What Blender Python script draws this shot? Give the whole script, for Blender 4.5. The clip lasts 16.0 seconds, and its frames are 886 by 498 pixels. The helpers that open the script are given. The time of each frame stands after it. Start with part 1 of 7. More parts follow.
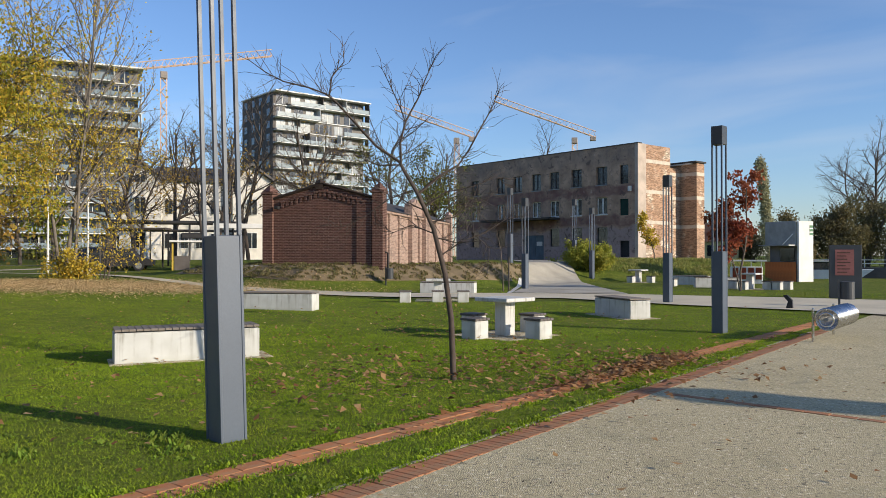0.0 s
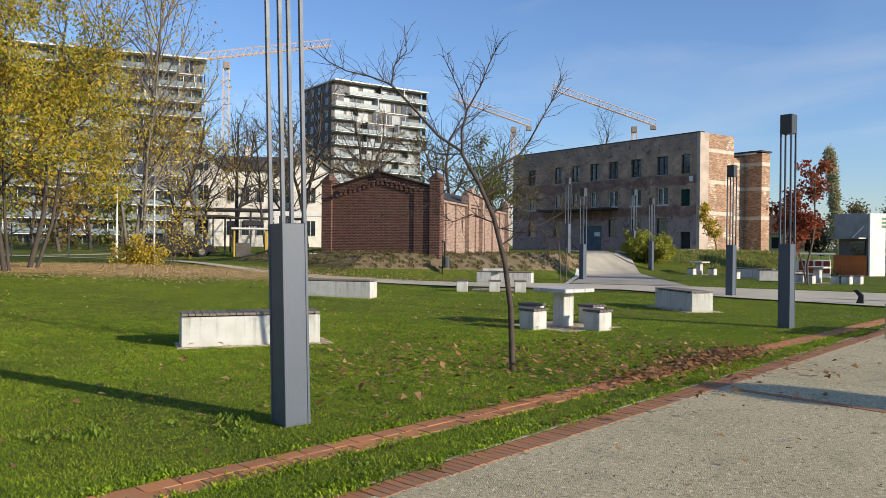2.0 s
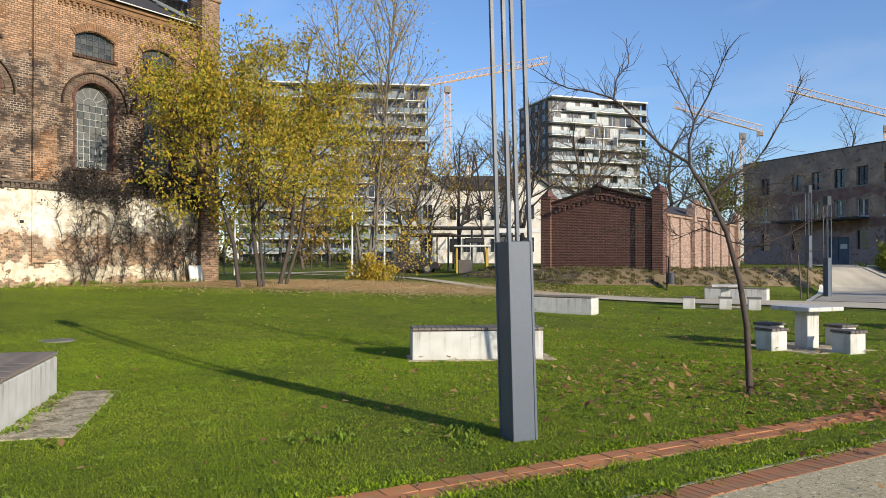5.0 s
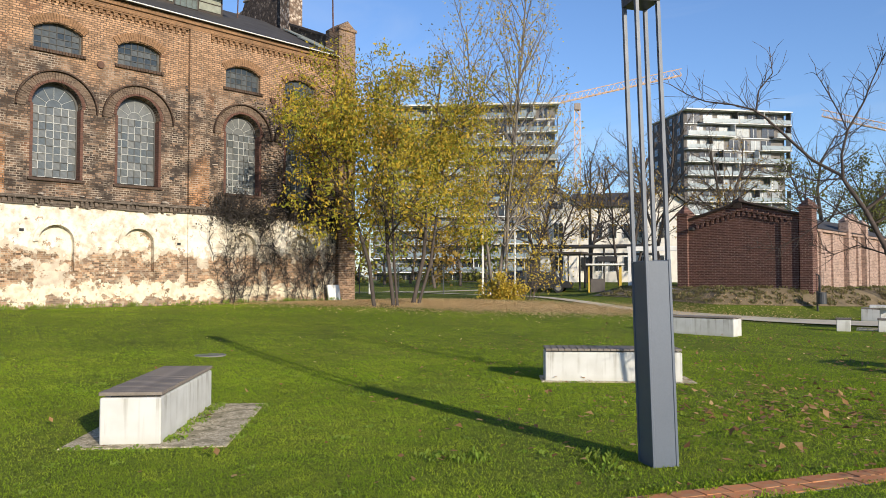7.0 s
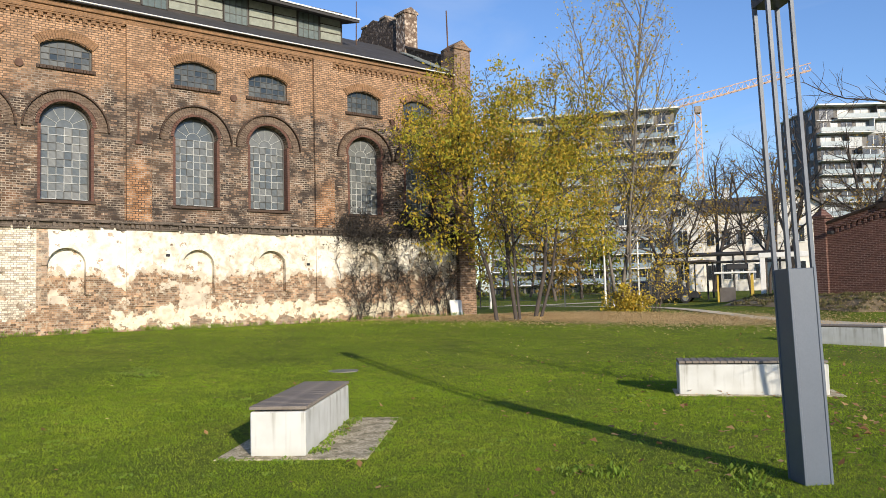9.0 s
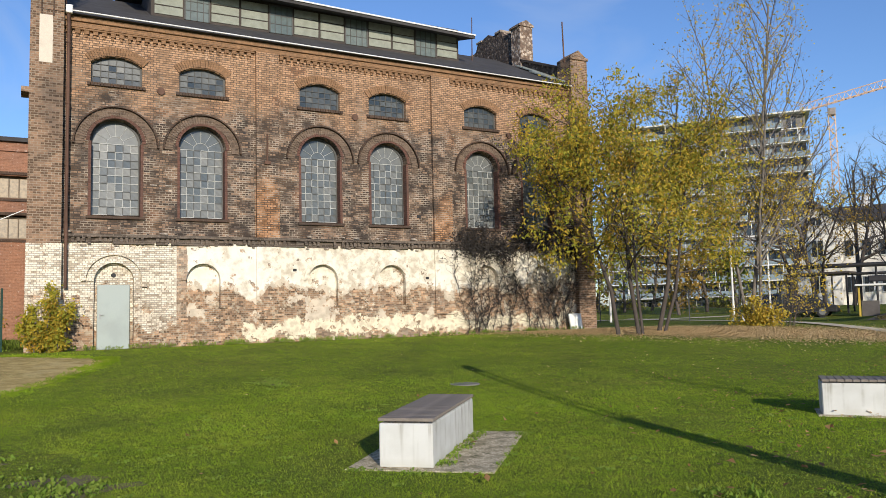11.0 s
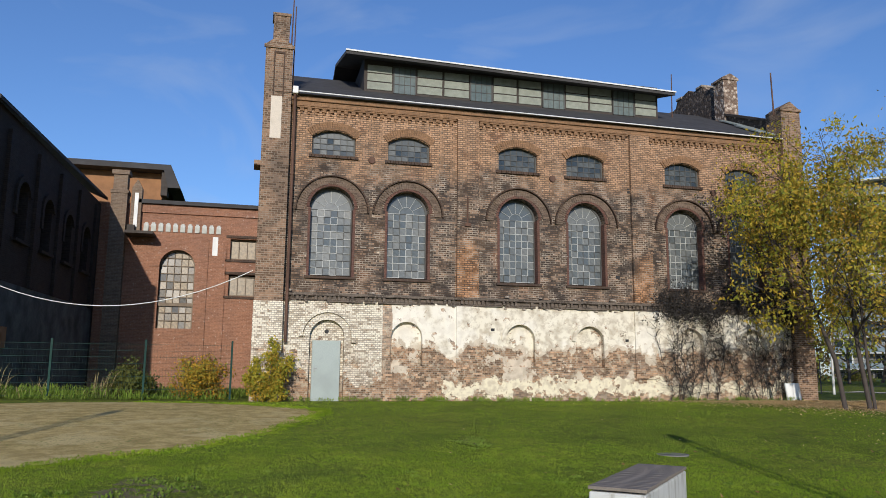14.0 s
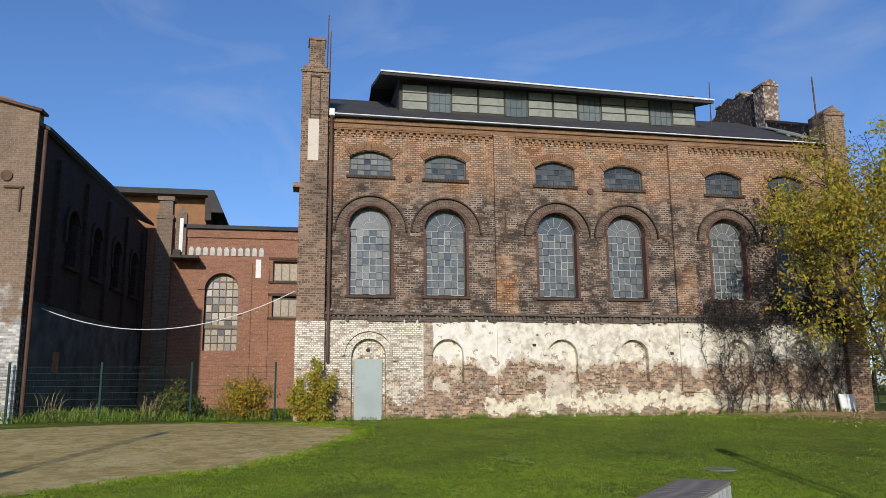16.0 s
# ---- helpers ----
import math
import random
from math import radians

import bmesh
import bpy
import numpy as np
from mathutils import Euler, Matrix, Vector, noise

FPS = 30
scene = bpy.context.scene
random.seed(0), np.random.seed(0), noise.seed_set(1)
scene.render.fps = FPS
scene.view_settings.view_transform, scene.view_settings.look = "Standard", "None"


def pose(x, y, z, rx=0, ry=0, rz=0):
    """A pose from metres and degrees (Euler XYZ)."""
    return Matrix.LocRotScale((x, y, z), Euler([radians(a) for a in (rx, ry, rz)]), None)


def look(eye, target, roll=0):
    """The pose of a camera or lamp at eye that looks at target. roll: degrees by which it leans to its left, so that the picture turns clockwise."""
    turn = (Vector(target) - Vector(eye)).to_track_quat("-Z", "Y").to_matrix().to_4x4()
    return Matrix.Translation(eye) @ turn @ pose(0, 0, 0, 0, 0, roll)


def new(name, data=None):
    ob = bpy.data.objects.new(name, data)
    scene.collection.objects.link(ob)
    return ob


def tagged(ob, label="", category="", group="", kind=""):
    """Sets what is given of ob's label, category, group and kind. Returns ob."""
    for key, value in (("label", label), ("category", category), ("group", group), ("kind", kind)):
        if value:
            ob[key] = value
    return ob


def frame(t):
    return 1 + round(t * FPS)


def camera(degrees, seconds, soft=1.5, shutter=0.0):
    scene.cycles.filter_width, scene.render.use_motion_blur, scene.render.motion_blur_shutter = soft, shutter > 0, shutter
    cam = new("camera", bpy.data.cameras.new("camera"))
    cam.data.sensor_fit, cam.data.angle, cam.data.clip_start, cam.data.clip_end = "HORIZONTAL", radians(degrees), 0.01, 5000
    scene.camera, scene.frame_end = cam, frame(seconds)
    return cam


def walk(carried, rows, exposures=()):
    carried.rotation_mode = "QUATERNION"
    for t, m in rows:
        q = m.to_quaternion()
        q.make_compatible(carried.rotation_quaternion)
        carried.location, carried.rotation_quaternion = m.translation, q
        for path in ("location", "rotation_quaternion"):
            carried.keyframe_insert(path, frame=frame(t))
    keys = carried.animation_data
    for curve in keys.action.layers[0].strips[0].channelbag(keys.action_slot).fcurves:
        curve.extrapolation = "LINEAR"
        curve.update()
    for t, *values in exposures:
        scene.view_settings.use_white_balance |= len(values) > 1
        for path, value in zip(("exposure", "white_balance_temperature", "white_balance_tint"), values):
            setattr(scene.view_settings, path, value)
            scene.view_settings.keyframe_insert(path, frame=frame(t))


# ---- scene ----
cam = camera(60.13, 16.0, soft=0.85)
PATH = [
    (0, (0.100, 0.233, 1.588), (-2.351, 9.927, 1.673), -0.02),
    (0.5, (0.089, 0.228, 1.588), (-2.513, 9.884, 1.634), 0.06),
    (1, (0.078, 0.225, 1.589), (-2.704, 9.830, 1.595), 0.25),
    (1.5, (0.059, 0.231, 1.587), (-2.899, 9.783, 1.561), 0.22),
    (2, (0.041, 0.223, 1.589), (-3.105, 9.715, 1.530), 0.58),
    (2.5, (0.027, 0.230, 1.587), (-3.395, 9.625, 1.496), 0.48),
    (3, (0.018, 0.221, 1.594), (-3.748, 9.485, 1.505), 0.27),
    (3.5, (0.008, 0.210, 1.597), (-4.427, 9.173, 1.560), 0.07),
    (4, (0.007, 0.198, 1.597), (-4.935, 8.892, 1.613), -0.17),
    (6.5, (-0.004, 0.113, 1.610), (-6.622, 7.603, 1.923), 0.30),
    (7, (0.001, 0.107, 1.611), (-6.974, 7.263, 1.992), -0.08),
    (7.5, (0.003, 0.082, 1.618), (-7.342, 6.851, 2.086), -0.37),
    (8, (0.014, 0.024, 1.623), (-7.518, 6.580, 2.152), -0.68),
    (8.5, (0.010, -0.012, 1.628), (-7.705, 6.326, 2.176), -0.96),
    (9, (-0.002, -0.039, 1.623), (-7.981, 5.961, 2.206), -1.44),
    (11.5, (-0.077, -0.138, 1.625), (-9.087, 4.119, 2.459), -1.00),
    (12, (-0.084, -0.170, 1.640), (-9.326, 3.544, 2.528), -0.74),
    (12.5, (-0.079, -0.191, 1.652), (-9.430, 3.181, 2.738), -1.10),
    (13, (-0.071, -0.208, 1.649), (-9.490, 2.835, 3.066), -0.80),
    (13.5, (-0.077, -0.247, 1.644), (-9.583, 2.453, 3.173), -0.34),
    (14, (-0.058, -0.300, 1.646), (-9.642, 2.074, 3.234), 0.52),
    (14.5, (-0.053, -0.275, 1.646), (-9.700, 1.768, 3.306), -0.33),
    (15, (-0.025, -0.225, 1.629), (-9.698, 1.616, 3.373), 0.14),
    (15.5, (-0.025, -0.194, 1.631), (-9.670, 1.757, 3.410), 0.07),
    (16, (-0.018, -0.191, 1.631), (-9.681, 1.641, 3.438), -0.50),
]
walk(cam, [(t, look(eye, target, roll)) for t, eye, target, roll in PATH],
     exposures=[(0, 0.12, 6800, 10), (4, 0.18, 6800, 10), (6.5, 0.21, 6720, 10), (9, 0.20, 6620, 10), (11.5, -0.14, 6300, 10), (12.5, -0.32, 6150, 10), (16, -0.34, 5980, 10)])

# ---- light: low autumn sun and clear sky ----
SUN_EL, SUN_AZ = radians(17.8), radians(102.8)   # azimuth from +y towards +x
world = bpy.data.worlds.new("sky_world")
scene.world = world
world.use_nodes = True
wt = world.node_tree
wt.nodes.clear()
sky = wt.nodes.new("ShaderNodeTexSky")
sky.sky_type = "NISHITA"
sky.sun_disc = False
sky.sun_elevation, sky.sun_rotation = SUN_EL, SUN_AZ
sky.air_density, sky.dust_density, sky.ozone_density = 1.05, 0.35, 4.5
wbg = wt.nodes.new("ShaderNodeBackground")
wbg.inputs["Strength"].default_value = 0.15
wout = wt.nodes.new("ShaderNodeOutputWorld")
# thin cirrus wisps
wco = wt.nodes.new("ShaderNodeTexCoord")
wmap = wt.nodes.new("ShaderNodeMapping")
wmap.inputs["Scale"].default_value = (1.2, 2.6, 6.0)
wmap.inputs["Rotation"].default_value = (0.2, 0.35, 0.6)
wno = wt.nodes.new("ShaderNodeTexNoise")
wno.inputs["Scale"].default_value, wno.inputs["Detail"].default_value = 1.6, 6
wno.inputs["Distortion"].default_value = 0.9
wrm = wt.nodes.new("ShaderNodeMapRange")
wrm.inputs["From Min"].default_value, wrm.inputs["From Max"].default_value = 0.50, 0.80
wrm.inputs["To Max"].default_value = 0.30
wmx = wt.nodes.new("ShaderNodeMix")
wmx.data_type = "RGBA"
wmx.inputs["B"].default_value = (4.2, 4.6, 5.2, 1)
wt.links.new(wco.outputs["Generated"], wmap.inputs["Vector"])
wt.links.new(wmap.outputs["Vector"], wno.inputs["Vector"])
wt.links.new(wno.outputs["Fac"], wrm.inputs["Value"])
wt.links.new(wrm.outputs["Result"], wmx.inputs["Factor"])
wtint = wt.nodes.new("ShaderNodeMix")
wtint.data_type, wtint.blend_type = "RGBA", "MULTIPLY"
wtint.inputs["Factor"].default_value = 1.0
wtint.inputs["B"].default_value = (0.97, 0.99, 1.13, 1)
wt.links.new(sky.outputs["Color"], wtint.inputs["A"])
wt.links.new(wtint.outputs["Result"], wmx.inputs["A"])
wt.links.new(wmx.outputs["Result"], wbg.inputs["Color"])
wt.links.new(wbg.outputs["Background"], wout.inputs["Surface"])

sun_data = bpy.data.lights.new("sun", "SUN")
sun_data.energy, sun_data.angle, sun_data.color = 5.0, radians(0.55), (1.0, 0.89, 0.73)
sun = new("sun", sun_data)
to_sun = Vector((math.sin(SUN_AZ) * math.cos(SUN_EL), math.cos(SUN_AZ) * math.cos(SUN_EL), math.sin(SUN_EL)))
sun.matrix_world = look(to_sun * 60, (0, 0, 0))

# ---- materials ----
class Tree:
    """Short hand for a node tree."""
    def __init__(self, name):
        self.m = bpy.data.materials.new(name)
        self.m.use_nodes = True
        self.t = self.m.node_tree
        self.smooth = None
        self.p = self.t.nodes["Principled BSDF"]
        self.co = self.t.nodes.new("ShaderNodeTexCoord").outputs["Object"]

    def put(self, sock, v):
        if isinstance(v, bpy.types.NodeSocket):
            self.t.links.new(v, sock)
        elif isinstance(v, (tuple, list)) and len(v) == 3 and sock.type == "RGBA":
            sock.default_value = (*v, 1)
        else:
            sock.default_value = v

    def node(self, kind, out, **ins):
        n = self.t.nodes.new("ShaderNode" + kind)
        for k, v in ins.items():
            self.put(n.inputs[k.replace("_", " ")], v)
        return n.outputs[out]

    def noise(self, scale, detail=4, vec=None, distortion=0.0):
        return self.node("TexNoise", "Fac", Vector=vec or self.co, Scale=scale, Detail=detail, Distortion=distortion)

    def rough_noise(self, scale, detail, rough):
        return self.node("TexNoise", "Fac", Vector=self.co, Scale=scale, Detail=detail, Roughness=rough)

    def ramp(self, v, a, b, lo=0.0, hi=1.0):
        n = self.t.nodes.new("ShaderNodeMapRange")
        for k, x in zip(("Value", "From Min", "From Max", "To Min", "To Max"), (v, a, b, lo, hi)):
            self.put(n.inputs[k], x)
        return n.outputs["Result"]

    def mix(self, f, a, b, mode="MIX"):
        n = self.t.nodes.new("ShaderNodeMix")
        n.data_type, n.blend_type = "RGBA", mode
        self.put(n.inputs["Factor"], f)
        self.put(n.inputs["A"], a)
        self.put(n.inputs["B"], b)
        return n.outputs["Result"]

    def math(self, op, a, b=0.0):
        n = self.t.nodes.new("ShaderNodeMath")
        n.operation = op
        self.put(n.inputs[0], a)
        self.put(n.inputs[1], b)
        return n.outputs[0]

    def xyz(self):
        n = self.t.nodes.new("ShaderNodeSeparateXYZ")
        self.t.links.new(self.co, n.inputs[0])
        return n.outputs

    def wall_uv(self):
        s = self.xyz()
        n = self.t.nodes.new("ShaderNodeCombineXYZ")
        self.t.links.new(self.math("ADD", s[0], s[1]), n.inputs[0])
        self.t.links.new(s[2], n.inputs[1])
        return n.outputs[0]

    def random(self):
        return self.t.nodes.new("ShaderNodeObjectInfo").outputs["Random"]

    def island(self):
        return self.t.nodes.new("ShaderNodeNewGeometry").outputs["Random Per Island"]

    def done(self, col, rough=0.8, metal=0.0, height=None, bump=0.3, dist=0.01, spec=0.5):
        self.put(self.p.inputs["Base Color"], col)
        self.put(self.p.inputs["Roughness"], rough)
        self.put(self.p.inputs["Metallic"], metal)
        self.put(self.p.inputs["Specular IOR Level"], spec)
        if height is not None:
            self.put(self.p.inputs["Normal"], self.node("Bump", "Normal", Strength=bump, Distance=dist, Height=height))
        return self.m


def mul(c, k):
    return tuple(min(1.0, v * k) for v in c)


def plain(name, col, rough=0.7, metal=0.0, dark=0.72, coarse=2.0, fine=45.0, bump=0.25, dist=0.004, spec=0.5):
    """Painted, stony or metal surface with blotches and grain."""
    t = Tree(name)
    c = t.mix(t.ramp(t.noise(coarse, 5), 0.38, 0.68), col, mul(col, dark))
    f = t.noise(fine, 3)
    c = t.mix(t.ramp(f, 0.3, 0.75, 0.0, 0.45), c, mul(col, dark * 0.8))
    return t.done(c, t.ramp(t.noise(coarse * 3), 0.3, 0.7, rough - 0.07, min(1, rough + 0.08)), metal, f, bump, dist, spec)


def leafy(name, cols, rough=0.6, scale=0.5, through_light=0.35, patches=0.0):
    """Leaves whose colour changes from leaf to leaf and over the crown."""
    t = Tree(name)
    r = t.island()
    c = t.mix(t.ramp(r, 0.0, 1.0), cols[0], cols[1])
    c = t.mix(t.ramp(t.noise(scale, 3), 0.4, 0.62), c, t.mix(r, cols[2], cols[3]))
    if patches:
        c = t.mix(t.ramp(t.noise(0.5, 5), 0.42, 0.60, 0, patches), c, mul(cols[3], 0.72))
        c = t.mix(t.ramp(t.noise(3.2, 4), 0.52, 0.70, 0, patches), c, mul(cols[2], 1.1))
    m = t.done(c, rough, spec=0.1)
    tr = t.t.nodes.new("ShaderNodeBsdfTranslucent")
    t.put(tr.inputs["Color"], c)
    ms = t.t.nodes.new("ShaderNodeMixShader")
    ms.inputs[0].default_value = through_light
    out = t.t.nodes["Material Output"]
    t.t.links.new(t.p.outputs[0], ms.inputs[1])
    t.t.links.new(tr.outputs[0], ms.inputs[2])
    t.t.links.new(ms.outputs[0], out.inputs["Surface"])
    return m


def bricks(name, c1, c2, mortar, soot=(0.05, 0.045, 0.04), soot_lo=0.52, soot_hi=0.75, soot_amt=0.8, extra=None, rough=0.9, vary=0.75, speckle=(0.62, 1.45), joint=0.007, width=0.26, row_height=0.078):
    """Running bond of bricks with soot and wear."""
    t = Tree(name)
    uv = t.wall_uv()
    b = t.t.nodes.new("ShaderNodeTexBrick")
    for k, v in (("Vector", uv), ("Color1", c1), ("Color2", c2), ("Mortar", mortar), ("Scale", 1.0), ("Mortar Size", joint), ("Mortar Smooth", 0.25), ("Bias", -0.1), ("Brick Width", width), ("Row Height", row_height)):
        t.put(b.inputs[k], v)
    # each brick its own tone
    sp = t.t.nodes.new("ShaderNodeSeparateXYZ")
    t.t.links.new(uv, sp.inputs[0])
    row = t.math("FLOOR", t.math("DIVIDE", sp.outputs[1], row_height))
    shift = t.math("MULTIPLY", t.math("MODULO", row, 2.0), 0.5)
    col = t.math("FLOOR", t.math("ADD", t.math("DIVIDE", sp.outputs[0], width), shift))
    idn = t.t.nodes.new("ShaderNodeCombineXYZ")
    t.t.links.new(col, idn.inputs[0])
    t.t.links.new(row, idn.inputs[1])
    wn = t.t.nodes.new("ShaderNodeTexWhiteNoise")
    wn.noise_dimensions = "2D"
    t.t.links.new(idn.outputs[0], wn.inputs["Vector"])
    c = t.mix(t.ramp(t.noise(0.9, 5), 0.35, 0.7, 0, 0.4), b.outputs["Color"], mul(c1, 1.25), "MIX")
    tone = t.math("MULTIPLY", t.ramp(wn.outputs["Value"], 0.55, 1.0, 0, vary), t.ramp(b.outputs["Fac"], 0.6, 0.1))
    c = t.mix(tone, c, mul(c2, 0.30))
    tone = t.math("MULTIPLY", t.ramp(wn.outputs["Value"], 0.30, 0.0, 0, vary), t.ramp(b.outputs["Fac"], 0.6, 0.1))
    c = t.mix(tone, c, mul(c1, 1.55))
    c = t.mix(t.ramp(t.noise(9, 4), 0.3, 0.8, 0, 0.55), c, mul(c2, 0.45))
    c = t.mix(t.ramp(t.noise(0.45, 7, distortion=0.4), soot_lo, soot_hi, 0, soot_amt), c, soot)
    if extra:
        c = extra(t, c, b, t.ramp(wn.outputs["Value"], 0.0, 1.0))
    # brick by brick speckle over soot and patches
    g = t.t.nodes.new("ShaderNodeCombineXYZ")
    grey = t.ramp(t.math("POWER", wn.outputs["Value"], 1.8), 0.0, 1.0, *speckle)
    for k in range(3):
        t.put(g.inputs[k], grey)
    c = t.mix(t.math("SUBTRACT", 1.0, b.outputs["Fac"]), c, t.mix(1.0, c, g.outputs[0], "MULTIPLY"))
    joints = b.outputs["Fac"] if t.smooth is None else t.math("MULTIPLY", b.outputs["Fac"], t.math("SUBTRACT", 1.0, t.smooth))
    h = t.math("SUBTRACT", t.math("MULTIPLY", t.noise(30, 3), 0.4), joints)
    return t.done(c, rough, 0, h, 0.55, 0.012, 0.25)


def mul3(c, t, k):
    return t.mix(1.0, c, (k, k, k), "MULTIPLY")


def hall_upper(t, c, b, tone):
    # soot belt of the middle storey; paler orange courses near the eaves
    z = t.xyz()[2]
    wob = t.math("ADD", z, t.ramp(t.noise(0.8, 5), 0.2, 0.8, -1.3, 1.3))
    belt = t.math("MULTIPLY", t.ramp(wob, 9.6, 8.5, 0, 1), t.ramp(t.noise(1.3, 6), 0.25, 0.60, 0.60, 0.95))
    belt = t.math("MULTIPLY", belt, t.ramp(tone, 0.70, 0.95, 1.0, 0.55))
    c = t.mix(belt, c, (0.058, 0.047, 0.041))
    patch = t.math("MULTIPLY", t.ramp(t.noise(0.75, 4, distortion=0.2), 0.60, 0.68, 0, 0.75), t.ramp(tone, 0.25, 0.8, 1.0, 0.3))
    c = t.mix(patch, c, (0.27, 0.130, 0.070))
    # renewed orange bricks at the feet of the pilasters
    y = t.xyz()[1]
    for a in (7.33, 14.47):
        near = t.math("MULTIPLY", t.ramp(t.math("ABSOLUTE", t.math("SUBTRACT", y, a)), 0.46, 0.40), t.ramp(wob, 6.4, 5.4))
        c = t.mix(t.math("MULTIPLY", near, t.ramp(tone, 0.3, 0.9, 0.85, 0.4)), c, (0.42, 0.21, 0.095))
    lime = t.ramp(t.noise(5, 6), 0.64, 0.72, 0, 0.6)
    c = t.mix(lime, c, (0.42, 0.36, 0.28))
    # dark joints high up, pale crumbling ones in the middle storey
    low = t.ramp(wob, 9.6, 8.6)
    return t.mix(t.math("MULTIPLY", b.outputs["Fac"], 0.95), c, t.mix(low, (0.095, 0.068, 0.050), t.mix(t.ramp(t.noise(2.2, 5), 0.42, 0.6), (0.05, 0.042, 0.036), (0.36, 0.30, 0.235))))


def hall_lower(t, c, b, tone):
    # limewash over tan plaster, both broken off along ragged edges down to the brick
    s = t.xyz()
    n = t.rough_noise(1.1, 10, 0.66)
    rag = t.ramp(n, 0.3, 0.7, -0.42, 0.42)
    zz = t.math("ADD", s[2], rag)
    wave = t.math("ADD", zz, t.ramp(t.noise(0.45, 2), 0.35, 0.65, -0.22, 0.22))
    band = t.math("MULTIPLY", t.ramp(zz, 1.32, 1.35), t.ramp(wave, 2.46, 2.43))
    kept = t.ramp(t.rough_noise(0.85, 10, 0.62), 0.548, 0.556)
    bare = t.math("MULTIPLY", t.math("MULTIPLY", band, t.math("SUBTRACT", 1.0, kept)), t.ramp(s[1], 4.2, 4.25, 0.25, 1.0))
    chips = t.math("SUBTRACT", t.rough_noise(2.4, 10, 0.72), t.ramp(s[2], 2.3, 2.9, 0.0, 0.035))
    bare = t.math("MAXIMUM", bare, t.ramp(chips, 0.566, 0.572, 0, 0.9))
    bare = t.math("MAXIMUM", bare, t.ramp(zz, 0.86, 0.83, 0, 0.95))
    bare = t.math("MAXIMUM", bare, t.math("MULTIPLY", t.ramp(t.math("ADD", s[1], rag), 6.3, 6.25), t.ramp(zz, 1.40, 1.37)))
    edge = t.math("MULTIPLY", t.ramp(s[1], 4.19, 4.21), t.ramp(t.math("ADD", s[1], t.math("MULTIPLY", rag, 0.2)), 4.58, 4.55))
    bare = t.math("MAXIMUM", bare, t.math("MULTIPLY", edge, 0.85))
    lime = t.mix(t.ramp(t.noise(3.0, 7), 0.44, 0.64), (0.71, 0.66, 0.545), (0.50, 0.445, 0.35))
    lime = t.mix(t.ramp(t.rough_noise(6.0, 9, 0.7), 0.52, 0.56, 0, 0.45), lime, (0.44, 0.375, 0.285))
    lime = t.mix(t.ramp(t.rough_noise(0.5, 8, 0.6), 0.50, 0.56, 0, 0.65), lime, (0.77, 0.73, 0.645))
    tan = t.mix(t.ramp(t.noise(4.0, 6), 0.40, 0.62), (0.58, 0.50, 0.39), (0.45, 0.385, 0.30))
    plaster = t.mix(t.ramp(t.math("ADD", wave, t.math("MULTIPLY", rag, 0.4)), 2.60, 2.66), tan, lime)
    plaster = t.mix(t.ramp(zz, 1.40, 1.30), plaster, t.mix(t.ramp(t.noise(5, 6), 0.45, 0.60), (0.70, 0.635, 0.47), (0.54, 0.47, 0.35)))
    washed = t.mix(t.ramp(tone, 0.35, 1.0, 0, 0.85), (0.76, 0.70, 0.57), (0.29, 0.225, 0.155))
    washed = t.mix(t.ramp(b.outputs["Fac"], 0.2, 0.8, 0, 0.8), washed, (0.20, 0.175, 0.15))
    right = t.ramp(s[1], 4.15, 4.25)
    cover = t.mix(right, washed, plaster)
    raw = t.mix(t.ramp(tone, 0.0, 1.0, 0, 0.8), mul3(c, t, 1.3), mul3(c, t, 0.6))
    raw = t.mix(t.ramp(t.noise(7, 5), 0.54, 0.60, 0.0, 0.5), raw, (0.50, 0.44, 0.33))
    raw = t.mix(t.ramp(t.noise(1.3, 5), 0.52, 0.66, 0.0, 0.5), raw, (0.17, 0.125, 0.095))
    t.smooth = t.math("MULTIPLY", right, t.math("SUBTRACT", 1.0, bare))
    return t.mix(bare, cover, raw)


M = {}
M["hall_up"] = bricks("sooty_hall_brick", (0.57, 0.345, 0.20), (0.40, 0.245, 0.148), (0.38, 0.325, 0.25), soot_amt=0.4, vary=0.85, speckle=(0.46, 1.95), joint=0.012, width=0.2, extra=hall_upper)
M["hall_low"] = bricks("limewashed_hall_brick", (0.36, 0.22, 0.128), (0.235, 0.148, 0.092), (0.36, 0.31, 0.24), soot_amt=0.2, speckle=(1.0, 1.0), joint=0.009, width=0.155, row_height=0.068, extra=hall_lower)
M["tower_brick"] = bricks("sooty_tower_brick", (0.30, 0.185, 0.115), (0.19, 0.12, 0.08), (0.33, 0.28, 0.215), soot_amt=0.75, vary=0.9, speckle=(0.35, 2.4), joint=0.011, width=0.2)
M["hall_dark"] = bricks("dark_moulding_brick", (0.12, 0.072, 0.048), (0.075, 0.052, 0.042), (0.12, 0.10, 0.08), soot_amt=0.5)
M["sooty_course"] = bricks("sooty_course_brick", (0.15, 0.115, 0.09), (0.085, 0.07, 0.058), (0.24, 0.205, 0.165), soot_amt=0.6, speckle=(0.4, 2.2))
M["hall_orange"] = bricks("orange_moulding_brick", (0.38, 0.215, 0.115), (0.25, 0.145, 0.08), (0.12, 0.09, 0.06), soot_amt=0.3)
